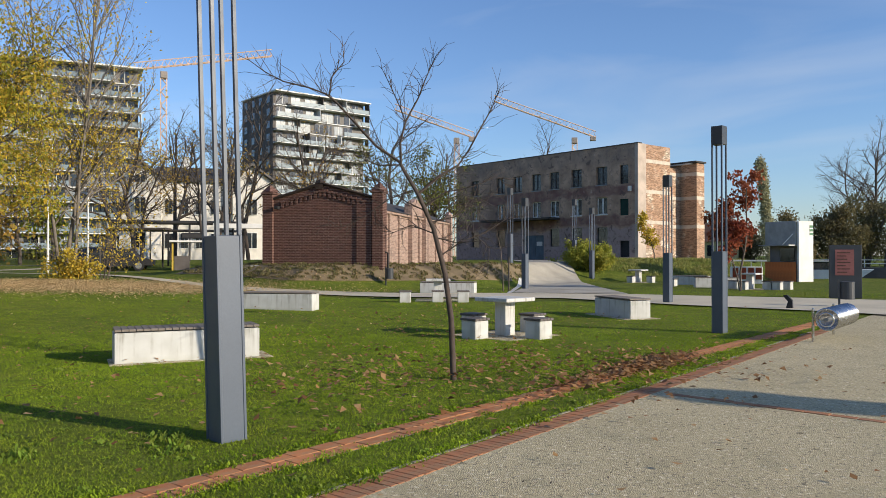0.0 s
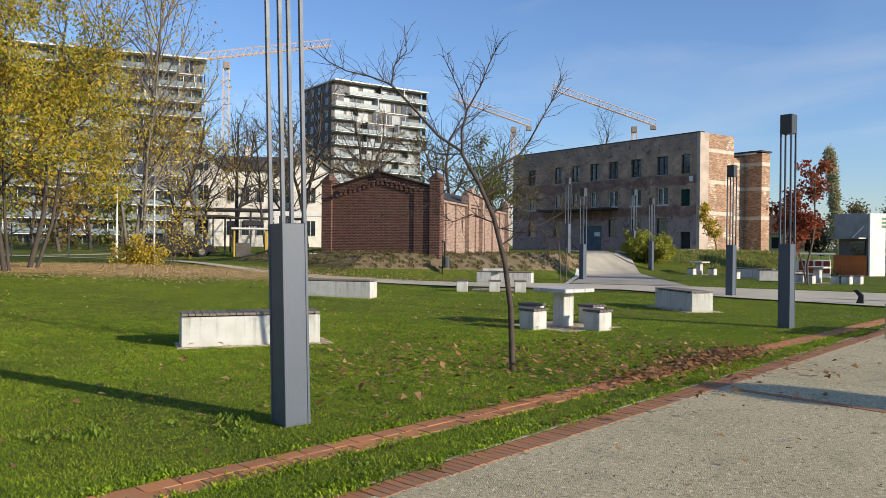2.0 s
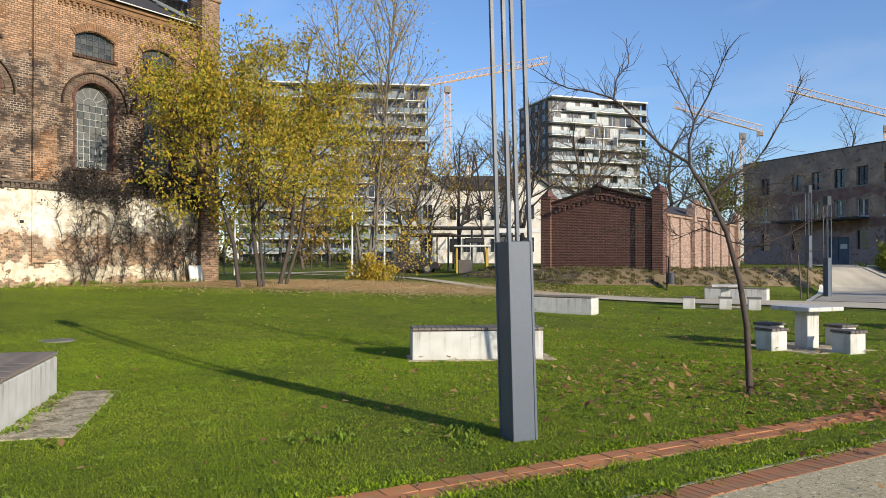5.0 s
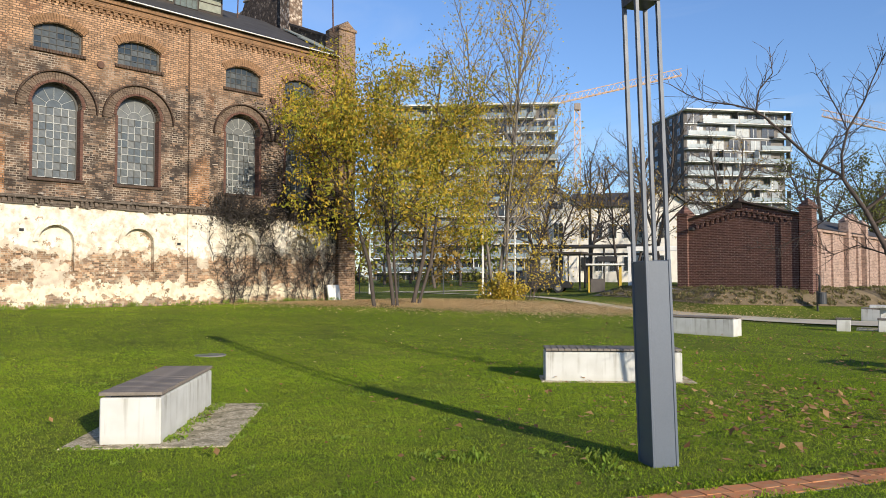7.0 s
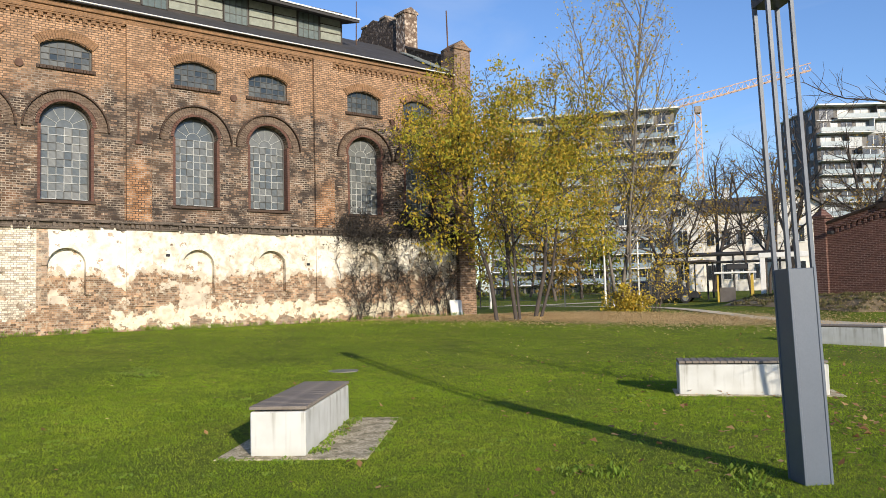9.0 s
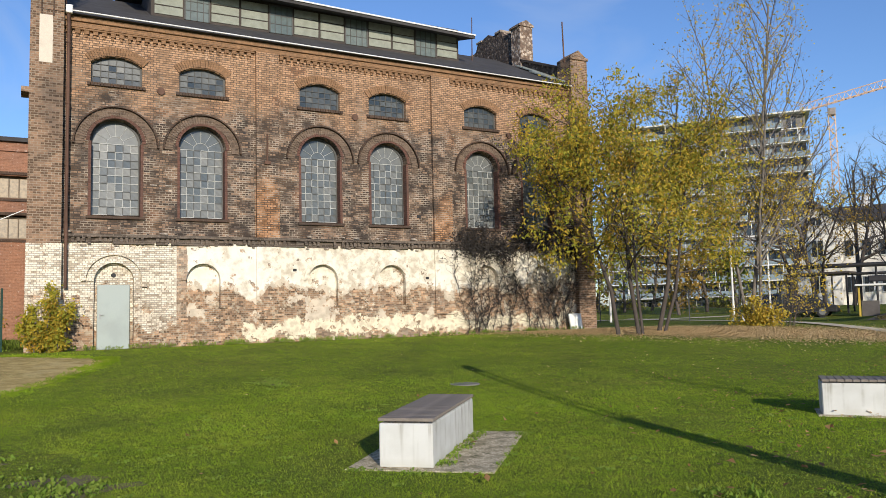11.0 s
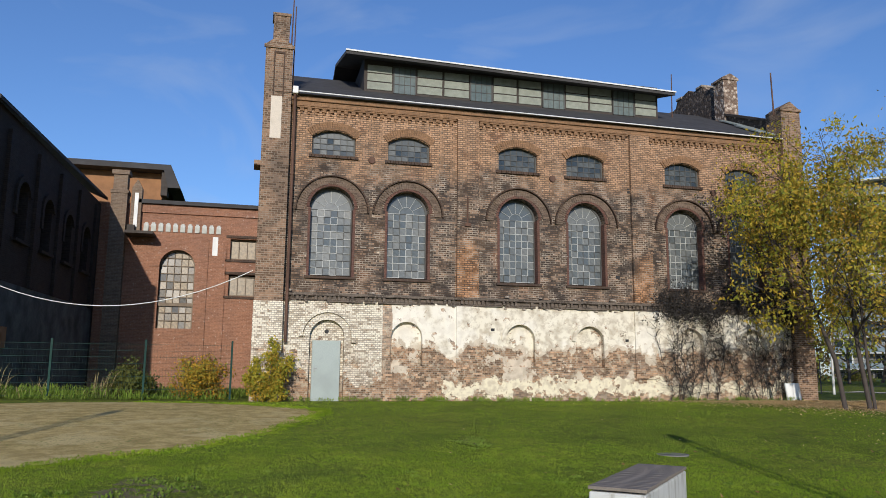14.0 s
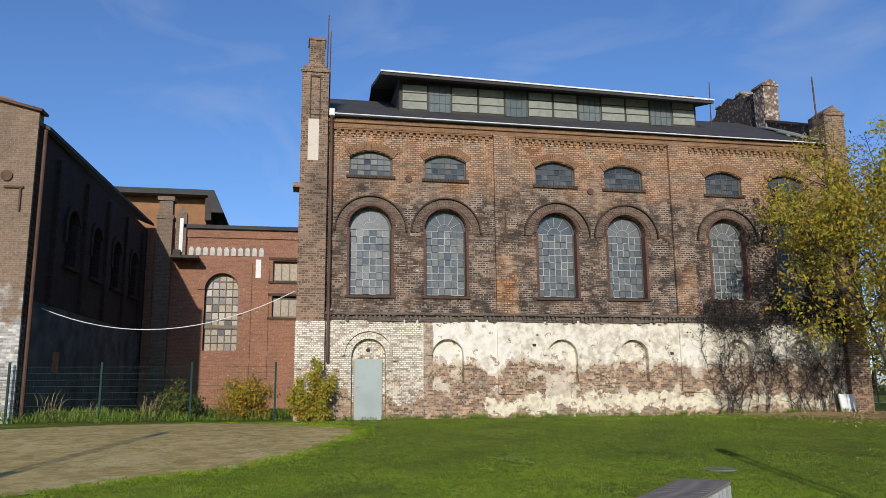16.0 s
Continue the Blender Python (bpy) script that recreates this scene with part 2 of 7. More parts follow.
M["red_brick"] = bricks("red_link_brick", (0.40, 0.195, 0.118), (0.32, 0.155, 0.095), (0.37, 0.235, 0.17), soot_amt=0.25, extra=lambda t, c, b, tone: t.mix(t.ramp(t.noise(6, 6), 0.62, 0.72, 0, 0.6), t.mix(t.ramp(t.noise(0.7, 6), 0.5, 0.7, 0, 0.5), c, (0.25, 0.14, 0.10)), (0.52, 0.42, 0.36)))
M["tan_brick"] = bricks("weathered_tan_brick", (0.27, 0.19, 0.13), (0.2, 0.14, 0.10), (0.30, 0.26, 0.2), soot_amt=0.4)
# brick darkened in its own colour for walls that lie in shade
M["shade_brick"] = bricks("shade_toned_brick", (0.060, 0.041, 0.031), (0.040, 0.029, 0.024), (0.05, 0.041, 0.034), soot_amt=0.5)
# hut brick in the dark tone of its dimly lit gable front
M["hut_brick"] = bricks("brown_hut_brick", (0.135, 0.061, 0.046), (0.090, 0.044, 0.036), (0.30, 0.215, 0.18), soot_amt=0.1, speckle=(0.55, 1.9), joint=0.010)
M["raw_brick"] = bricks("raw_gable_brick", (0.48, 0.29, 0.19), (0.37, 0.225, 0.145), (0.42, 0.34, 0.26), soot_amt=0.35, speckle=(0.5, 2.2), extra=lambda t, c, b, tone: t.mix(t.ramp(t.noise(0.9, 7), 0.52, 0.64, 0, 0.75), c, (0.46, 0.40, 0.32)))


def front_plaster(t, c, b, tone):
    # torn pale plaster low on the gable front
    s = t.xyz()
    zz = t.math("ADD", s[2], t.ramp(t.noise(0.8, 7), 0.25, 0.75, -2.5, 2.5))
    return t.mix(t.ramp(zz, 5.2, 4.2), c, t.mix(t.ramp(t.noise(3, 5), 0.4, 0.6), (0.5, 0.48, 0.43), (0.36, 0.34, 0.31)))


M["tan_front"] = bricks("tan_front_brick", (0.30, 0.21, 0.14), (0.23, 0.155, 0.105), (0.34, 0.29, 0.22), soot_amt=0.3, extra=front_plaster)


def concrete_material():
    # pale cast concrete, dirt running down from the top edge
    t = Tree("bench_concrete")
    s = t.xyz()
    n = t.t.nodes.new("ShaderNodeCombineXYZ")
    t.t.links.new(t.math("MULTIPLY", s[0], 14.0), n.inputs[0])
    t.t.links.new(t.math("MULTIPLY", s[1], 14.0), n.inputs[1])
    t.t.links.new(t.math("MULTIPLY", s[2], 0.8), n.inputs[2])
    run = t.math("MULTIPLY", t.ramp(t.noise(1.0, 4, n.outputs[0]), 0.50, 0.64), t.ramp(t.noise(5, 3), 0.32, 0.55))
    c = t.mix(t.ramp(t.noise(3, 5), 0.38, 0.68), (0.58, 0.585, 0.56), (0.49, 0.49, 0.46))
    c = t.mix(t.math("MULTIPLY", t.math("MULTIPLY", run, t.ramp(s[2], 0.02, 0.40, 0.25, 1.0)), 0.55), c, (0.20, 0.18, 0.13))
    c = t.mix(t.ramp(s[2], 0.10, 0.0, 0, 0.35), c, (0.33, 0.33, 0.24))
    return t.done(c, 0.85, 0, t.noise(70, 3), 0.25, 0.004, 0.4)


M["concrete"] = concrete_material()
M["plinth"] = plain("mossy_slab_concrete", (0.54, 0.455, 0.30), 0.95, dark=0.42, coarse=6, fine=34, bump=0.8)
def slab_material():
    """Gravelly exposed slab, stained and mossy."""
    t = Tree("gravelly_slab_concrete")
    v = t.t.nodes.new("ShaderNodeTexVoronoi")
    t.put(v.inputs["Scale"], 55.0)
    t.put(v.inputs["Vector"], t.co)
    bw = t.t.nodes.new("ShaderNodeRGBToBW")
    t.put(bw.inputs[0], v.outputs["Color"])
    c = t.mix(t.ramp(bw.outputs[0], 0.25, 0.85), (0.40, 0.33, 0.215), (0.68, 0.59, 0.42))
    c = t.mix(t.ramp(t.noise(5, 6), 0.46, 0.62, 0, 0.75), c, (0.23, 0.195, 0.115))
    c = t.mix(t.ramp(t.noise(11, 6), 0.58, 0.66, 0, 0.8), c, (0.11, 0.115, 0.05))
    return t.done(c, 0.95, 0, t.math("ADD", v.outputs["Distance"], t.noise(30, 4)), 0.8, 0.012, 0.2)


M["slab"] = slab_material()
M["deck"] = plain("weathered_deck_boards", (0.24, 0.205, 0.17), 0.8, dark=0.6, coarse=5, fine=60)
M["pole"] = plain("grey_blue_powder_coat", (0.088, 0.112, 0.148), 0.45, 0.0, dark=0.85, coarse=1.2, fine=80, bump=0.08)
M["pole_dark"] = plain("dark_lamp_head", (0.05, 0.055, 0.062), 0.4, 0.0, dark=0.8)
M["steel"] = plain("polished_steel", (0.62, 0.63, 0.64), 0.22, 1.0, dark=0.85, bump=0.05)
M["zinc"] = plain("dull_zinc", (0.34, 0.35, 0.35), 0.5, 0.6, dark=0.75)
M["felt"] = plain("roofing_felt", (0.055, 0.052, 0.052), 0.85, dark=0.7, coarse=1.0)
M["black"] = plain("dark_void", (0.02, 0.02, 0.022), 0.7)
M["door"] = plain("pale_grey_door_paint", (0.345, 0.395, 0.375), 0.55, dark=0.85, coarse=1.5)
M["white"] = plain("white_paint", (0.78, 0.78, 0.75), 0.6, dark=0.85)
M["rust"] = plain("rusty_iron", (0.14, 0.075, 0.05), 0.8, 0.2, dark=0.6)
M["wood_grey"] = plain("grey_green_weatherboard", (0.30, 0.32, 0.265), 0.8, dark=0.75, coarse=4)
M["wood_dark"] = plain("dark_timber", (0.06, 0.048, 0.04), 0.8, dark=0.7)
# stained plaster, its grey also lowered for the shaded workshop side
M["side_plaster"] = plain("stained_shade_plaster", (0.115, 0.130, 0.128), 0.9, dark=0.30, coarse=0.9, fine=7)
M["ochre"] = plain("ochre_render", (0.33, 0.165, 0.075), 0.9, dark=0.75)
M["bars_tan"] = plain("weathered_tan_frame", (0.22, 0.17, 0.12), 0.8)
M["fence"] = plain("green_fence_paint", (0.018, 0.055, 0.045), 0.75, spec=0.2)

# same hut brick, sunlight on the long side put into paler colours
M["hut_lit_side"] = bricks("sunlit_hut_brick", (0.41, 0.285, 0.23), (0.36, 0.245, 0.20), (0.46, 0.38, 0.33), soot_amt=0.1, vary=0.35)
M["pale_render"] = plain("stained_pink_grey_render", (0.58, 0.48, 0.40), 0.9, dark=0.65, coarse=0.8)
M["cream"] = plain("cream_render", (0.66, 0.58, 0.48), 0.9, dark=0.75)
M["dark_glass"] = plain("dark_window_glass", (0.025, 0.03, 0.036), 0.12, dark=0.7, bump=0.03, spec=0.8)
M["slab_edge"] = plain("pale_slab_edge", (0.80, 0.81, 0.80), 0.7)
M["seat_slat"] = plain("dark_weathered_slats", (0.15, 0.13, 0.12), 0.8)
M["pale_glass"] = plain("curtained_glass", (0.30, 0.33, 0.34), 0.2, dark=0.7, bump=0.03, spec=0.8)
M["rail_glass"] = plain("balcony_glass", (0.24, 0.30, 0.33), 0.2, dark=0.85, bump=0.02)
M["block_wall"] = plain("grey_facade_panels", (0.20, 0.19, 0.18), 0.8)
M["block_dark"] = plain("dark_facade_panels", (0.11, 0.10, 0.095), 0.8)
M["crane"] = plain("orange_crane_steel", (0.82, 0.58, 0.43), 0.6)
M["crane_cab"] = plain("crane_cab_grey", (0.35, 0.30, 0.26), 0.6)
M["gate"] = plain("blue_steel_gate", (0.10, 0.15, 0.20), 0.6)


def mauve_material():
    t = Tree("stained_mauve_render")
    z = t.xyz()[2]
    n = t.ramp(t.noise(0.5, 6), 0.3, 0.7, -0.35, 0.35)
    zz = t.math("ADD", z, n)
    c = t.mix(t.ramp(t.noise(0.7, 6), 0.35, 0.65), (0.56, 0.38, 0.27), (0.32, 0.215, 0.155))
    for a, b in ((3.15, 4.05), (5.75, 6.65)):
        belt = t.math("MULTIPLY", t.ramp(zz, a - 0.1, a + 0.1), t.ramp(zz, b + 0.1, b - 0.1))
        c = t.mix(t.math("MULTIPLY", belt, t.ramp(t.noise(1.5, 6), 0.3, 0.6, 0.3, 0.9)), c, (0.20, 0.10, 0.09))
    c = t.mix(t.ramp(zz, 3.1, 2.9, 0, 0.7), c, (0.38, 0.29, 0.295))
    c = t.mix(t.math("MULTIPLY", t.ramp(zz, 8.2, 9.3), t.ramp(t.noise(1.2, 7), 0.35, 0.65, 0.1, 0.8)), c, (0.24, 0.19, 0.165))
    c = t.mix(t.ramp(t.noise(3.5, 6), 0.52, 0.66, 0, 0.6), c, (0.22, 0.155, 0.135))
    c = t.mix(t.ramp(t.noise(1.6, 8, distortion=0.6), 0.60, 0.66, 0, 0.75), c, (0.13, 0.095, 0.085))
    c = t.mix(t.ramp(t.noise(2.3, 7), 0.36, 0.30, 0, 0.6), c, (0.60, 0.46, 0.37))
    return t.done(c, 0.92, 0, t.noise(20, 4), 0.3, 0.01, 0.2)


M["mauve"] = mauve_material()

M["villa"] = plain("cream_villa_render", (0.78, 0.75, 0.68), 0.85, dark=0.85)
M["white_roof"] = plain("pale_roof_edge", (0.20, 0.19, 0.18), 0.7)
M["yellow"] = plain("yellow_paint", (0.60, 0.42, 0.06), 0.6)
M["yellow_wall"] = plain("yellow_wall_render", (0.62, 0.52, 0.26), 0.85, dark=0.85)
M["orange"] = plain("orange_boarding", (0.72, 0.19, 0.04), 0.7)
M["emblem"] = plain("green_emblem", (0.12, 0.28, 0.16), 0.6)
M["plan"] = plain("reddish_plan", (0.36, 0.13, 0.11), 0.6, coarse=4)
M["car_blue"] = plain("dark_blue_car_paint", (0.02, 0.035, 0.08), 0.2, 0.3, bump=0.02)
M["sand"] = plain("sandy_joint_filling", (0.34, 0.29, 0.21), 0.95, dark=0.7, coarse=6)
def rubble(name, dark, pale, share):
    """Rough patched masonry: stones of mixed tone with dark joints."""
    t = Tree(name)
    v = t.t.nodes.new("ShaderNodeTexVoronoi")
    t.put(v.inputs["Scale"], 6.5)
    t.put(v.inputs["Vector"], t.co)
    bw = t.t.nodes.new("ShaderNodeRGBToBW")
    t.put(bw.inputs[0], v.outputs["Color"])
    c = t.mix(t.ramp(bw.outputs[0], share, share + 0.25), dark, pale)
    c = t.mix(t.ramp(v.outputs["Distance"], 0.35, 0.62, 0, 0.8), c, mul(dark, 0.6))
    c = t.mix(t.ramp(t.noise(14, 5), 0.4, 0.7, 0, 0.5), c, mul(dark, 1.5))
    return t.done(c, 0.95, 0, t.math("SUBTRACT", t.noise(20, 4), v.outputs["Distance"]), 0.8, 0.03, 0.2)


M["rubble"] = rubble("sooty_rubble_brick", (0.075, 0.058, 0.048), (0.42, 0.33, 0.26), 0.58)
M["rubble_pale"] = rubble("patched_chimney_brick", (0.17, 0.12, 0.09), (0.56, 0.47, 0.38), 0.38)
M["flashing"] = plain("grey_green_sheet_metal", (0.34, 0.38, 0.36), 0.6, 0.2, dark=0.7)
M["stone"] = plain("mottled_chimney_stone", (0.46, 0.39, 0.32), 0.95, dark=0.4, coarse=5, fine=22, bump=0.6)

# ---- building helpers ----
def smooth(a, b, v):
    u = np.clip((v - a) / (b - a), 0, 1)
    return u * u * (3 - 2 * u)


def bank_foot(x):
    """Where y - x the planted bank begins."""
    return np.maximum(43.2 + 3.8 * smooth(-8, -3, x), 22.2 - 1.47 * np.asarray(x, float))


def height(x, y):
    """Height of the ground: level lawn, a slight rise to the hall, a bank to the hut and the far building."""
    x, y = np.asarray(x, float), np.asarray(y, float)
    a = 0.62 * smooth(8, 26, -x) * (1 - smooth(30, 45, y))
    bank = smooth(0, 1, (y - x - bank_foot(x)) / (4.4 + 4.6 * smooth(-8, -3, x))) * smooth(-27, -21, x)
    left = smooth(28, 54, y) * smooth(-14, -20, x)
    b = np.maximum(bank, left) * (1 - smooth(8, 13, x))
    return a + (1.15 - a) * b


def hz(x, y):
    return float(height(x, y))


def thing(name, label="", category="", group="", kind="", m=None):
    """An Empty that holds the parts of one thing."""
    ob = new(name)
    ob.empty_display_size = 0.2
    if m is not None:
        ob.matrix_world = m
    return tagged(ob, label, category, group, kind)


def obj(name, bm, material, smooth_shade=False):
    me = bpy.data.meshes.new(name)
    bm.normal_update()
    bm.to_mesh(me)
    bm.free()
    for mt in material if isinstance(material, (list, tuple)) else (material,):
        me.materials.append(mt)
    if smooth_shade:
        for p in me.polygons:
            p.use_smooth = True
    return new(name, me)


def part(name, bm, material, parent, label="", smooth_shade=False):
    ob = obj(name, bm, material, smooth_shade)
    ob.parent = parent
    if label:
        ob["label"] = label
    return ob


def piece(name, me, parent, m):
    """A repeated piece on shared mesh data."""
    ob = new(name, me)
    ob.parent = parent
    ob.matrix_local = m
    return ob


def mesh_of(name, bm, material):
    me = bpy.data.meshes.new(name)
    bm.normal_update()
    bm.to_mesh(me)
    bm.free()
    me.materials.append(material)
    return me


def box(bm, x0, y0, z0, x1, y1, z1, bev=0.0, m=None):
    """Adds a box between two corners, with bevelled edges if bev is given."""
    vs = [bm.verts.new((x, y, z)) for x in (x0, x1) for y in (y0, y1) for z in (z0, z1)]
    fs = [bm.faces.new([vs[i] for i in q]) for q in ((0, 1, 3, 2), (4, 6, 7, 5), (0, 4, 5, 1), (2, 3, 7, 6), (0, 2, 6, 4), (1, 5, 7, 3))]
    if bev:
        es = list({e for f in fs for e in f.edges})
        r = bmesh.ops.bevel(bm, geom=es, offset=bev, segments=1, affect="EDGES", profile=0.5)
        vs = list({v for f in r["faces"] for v in f.verts} | {v for v in vs if v.is_valid})
    if m is not None:
        bmesh.ops.transform(bm, matrix=m, verts=vs)
    return bm


def boxes(*rows, bev=0.0):
    bm = bmesh.new()
    for r in rows:
        box(bm, *r, bev=bev)
    return bm


def tube(bm, pts, radii, sides=6, cap=True):
    """Adds a tapered tube along points."""
    pts = [Vector(p) for p in pts]
    rings = []
    ref = Vector((0.31, 0.12, 0.94))
    for i, p in enumerate(pts):
        d = (pts[min(i + 1, len(pts) - 1)] - pts[max(i - 1, 0)])
        d = d.normalized() if d.length > 1e-9 else Vector((0, 0, 1))
        a = d.cross(ref if abs(d.dot(ref)) < 0.95 else Vector((1, 0, 0))).normalized()
        b = d.cross(a)
        r = radii[i] if isinstance(radii, (list, tuple)) else radii
        rings.append([bm.verts.new(p + (a * math.cos(k * math.tau / sides) + b * math.sin(k * math.tau / sides)) * r) for k in range(sides)])
    for r0, r1 in zip(rings, rings[1:]):
        for k in range(sides):
            bm.faces.new((r0[k], r0[(k + 1) % sides], r1[(k + 1) % sides], r1[k]))
    if cap:
        bm.faces.new(rings[0][::-1])
        bm.faces.new(rings[-1])
    return bm


def cyl(bm, x, y, z0, z1, r, sides=12, r1=None):
    return tube(bm, [(x, y, z0), (x, y, z1)], [r, r if r1 is None else r1], sides)


def arch(cx, w, z0, z_spring, rise, n=12):
    """Outline of an opening with a round or segmental head, in wall coordinates (along, up)."""
    out = [(cx - w / 2, z0), (cx + w / 2, z0)]
    R = (w * w / 4 + rise * rise) / (2 * rise)
    a0 = math.asin(min(1, w / 2 / R))
    for k in range(n + 1):
        a = a0 - 2 * a0 * k / n
        out.append((cx + R * math.sin(a), z_spring + rise - R + R * math.cos(a)))
    return out


def rect(a0, z0, a1, z1):
    return [(a0, z0), (a1, z0), (a1, z1), (a0, z1)]


def holed(bm, outer, holes, at, depth, flip=False):
    """A wall slab with openings through it: outlines (along, up), at(along, up, inward) gives the place."""
    for back in (0, 1):
        edges, loops = [], []
        for loop in [outer, *holes]:
            vs = [bm.verts.new(at(a, z, depth * back)) for a, z in loop]
            edges += [bm.edges.new((vs[i], vs[(i + 1) % len(vs)])) for i in range(len(vs))]
            loops.append(vs)
        bmesh.ops.triangle_fill(bm, edges=edges, use_beauty=True, use_dissolve=False)
        if back:
            for l0, l1 in zip(front, loops):
                for i in range(len(l0)):
                    j = (i + 1) % len(l0)
                    bm.faces.new((l0[i], l0[j], l1[j], l1[i]))
        front = loops
    bmesh.ops.recalc_face_normals(bm, faces=bm.faces[:])
    return bm


def ring(bm, inner, outer, at, d0, d1):
    """A raised band between two outlines of equal count (open at the bottom)."""
    n = len(inner)
    q = [[bm.verts.new(at(*p, d)) for p in loop] for loop in (inner, outer) for d in (d0, d1)]
    for i in range(n - 1):
        bm.faces.new((q[1][i], q[1][i + 1], q[3][i + 1], q[3][i]))
        bm.faces.new((q[2][i], q[2][i + 1], q[3][i + 1], q[3][i]))
        bm.faces.new((q[0][i], q[0][i + 1], q[1][i + 1], q[1][i]))
    bmesh.ops.recalc_face_normals(bm, faces=bm.faces[:])
    return bm


def place(x, y, rz=0, z=None):
    return pose(x, y, hz(x, y) if z is None else z, 0, 0, rz)


# ---- ground ----
def ground_material():
    t = Tree("lawn_ground")
    c = t.mix(t.ramp(t.noise(0.35, 5), 0.35, 0.65), (0.13, 0.18, 0.018), (0.20, 0.225, 0.030))
    # darker flecks colour in the soil and the shade between the blades
    c = t.mix(t.ramp(t.noise(2.5, 5), 0.4, 0.7, 0, 0.7), c, (0.060, 0.10, 0.011))
    c = t.mix(t.ramp(t.noise(14, 5), 0.35, 0.75, 0, 0.8), c, (0.025, 0.040, 0.006))
    c = t.mix(t.ramp(t.noise(60, 3), 0.5, 0.8, 0, 0.7), c, (0.33, 0.33, 0.11))
    return t.done(c, 0.95, 0, t.noise(45, 5), 0.9, 0.05, 0.1)


def gravel_material():
    t = Tree("grey_gravel")
    v = t.t.nodes.new("ShaderNodeTexVoronoi")
    t.put(v.inputs["Scale"], 95.0)
    t.put(v.inputs["Vector"], t.co)
    c = t.mix(t.ramp(t.noise(0.5, 5), 0.35, 0.7), (0.61, 0.52, 0.315), (0.50, 0.425, 0.25))
    bw = t.t.nodes.new("ShaderNodeRGBToBW")
    t.put(bw.inputs[0], v.outputs["Color"])
    c = t.mix(t.ramp(bw.outputs[0], 0.2, 0.9, 0, 0.75), c, (0.34, 0.29, 0.185))
    c = t.mix(t.ramp(t.noise(30, 3), 0.58, 0.66, 0, 0.8), c, (0.16, 0.145, 0.11))
    c = t.mix(t.ramp(t.noise(24, 3), 0.58, 0.68, 0, 0.8), c, (0.76, 0.69, 0.50))
    c = t.mix(t.ramp(t.noise(2.2, 6), 0.55, 0.75, 0, 0.45), c, (0.24, 0.22, 0.14))
    c = t.mix(t.ramp(t.noise(7, 5), 0.66, 0.73, 0, 0.7), c, (0.10, 0.09, 0.05))
    return t.done(c, 0.95, 0, t.math("ADD", v.outputs["Distance"], t.noise(90, 2)), 0.55, 0.010, 0.2)


M["lawn"] = ground_material()
M["gravel"] = gravel_material()


def dirt_material():
    """Trodden sandy soil with pale scuffs and thin green fuzz."""
    t = Tree("trodden_sandy_dirt")
    c = t.mix(t.ramp(t.rough_noise(2.6, 9, 0.68), 0.40, 0.62), (0.54, 0.41, 0.165), (0.33, 0.245, 0.085))
    c = t.mix(t.ramp(t.rough_noise(0.7, 9, 0.66), 0.53, 0.60, 0, 0.6), c, (0.60, 0.48, 0.23))
    c = t.mix(t.ramp(t.noise(26, 3), 0.58, 0.66, 0, 0.6), c, (0.22, 0.165, 0.075))
    c = t.mix(t.math("MULTIPLY", t.ramp(t.noise(11, 4), 0.56, 0.64), t.ramp(t.noise(0.6, 4), 0.50, 0.62, 0, 0.6)), c, (0.15, 0.19, 0.04))
    return t.done(c, 0.95, 0, t.rough_noise(14, 8, 0.7), 0.8, 0.03, 0.2)


M["dirt"] = dirt_material()
M["soil"] = plain("brown_bank_soil", (0.24, 0.18, 0.10), 0.95, dark=0.6, coarse=2, fine=14, bump=0.6, dist=0.02)
M["ramp"] = plain("grey_ramp_gravel", (0.43, 0.395, 0.32), 0.95, dark=0.7, coarse=0.7, fine=24, bump=0.4, dist=0.01)
M["path"] = plain("pale_path_gravel", (0.62, 0.545, 0.395), 0.95, dark=0.8, coarse=0.5, fine=30, bump=0.4, dist=0.01)


def sheet(xs, ys, keep=None, lift=0.0):
    bm = bmesh.new()
    X, Y = np.meshgrid(xs, ys, indexing="ij")
    Z = height(X, Y) + lift
    vs = [[bm.verts.new((X[i, j], Y[i, j], Z[i, j])) for j in range(len(ys))] for i in range(len(xs))]
    for i in range(len(xs) - 1):
        for j in range(len(ys) - 1):
            bm.faces.new((vs[i][j], vs[i + 1][j], vs[i + 1][j + 1], vs[i][j + 1]))
    return bm


gx = np.concatenate([[-2500, -900, -400, -200, -120, -80], np.arange(-60, -46, 1.0), np.arange(-46, 14.1, 0.6), np.arange(15, 24.1, 1.5), [28, 36, 50, 80, 150, 300, 900, 2500]])
gy = np.concatenate([[-2500, -900, -300, -120, -60, -35], np.arange(-24, 18, 1.0), np.arange(18, 50.1, 0.6), np.arange(51, 70.1, 1.0), [76, 90, 120, 180, 300, 900, 2500]])
tagged(obj("ground", sheet(gx, gy), M["lawn"], True), "mown green lawn rising gently towards the brick hall", "ground", kind="structure")

BORDER_IN = (Vector((-3.24, 4.59)), Vector((0.431, 0.902)))     # brick strip in the lawn
BORDER_OUT = (Vector((-1.61, 4.99)), Vector((0.405, 0.914)))    # brick edge of the gravel


def along(line, y):
    p, d = line
    return p.x + d.x * (y - p.y) / d.y


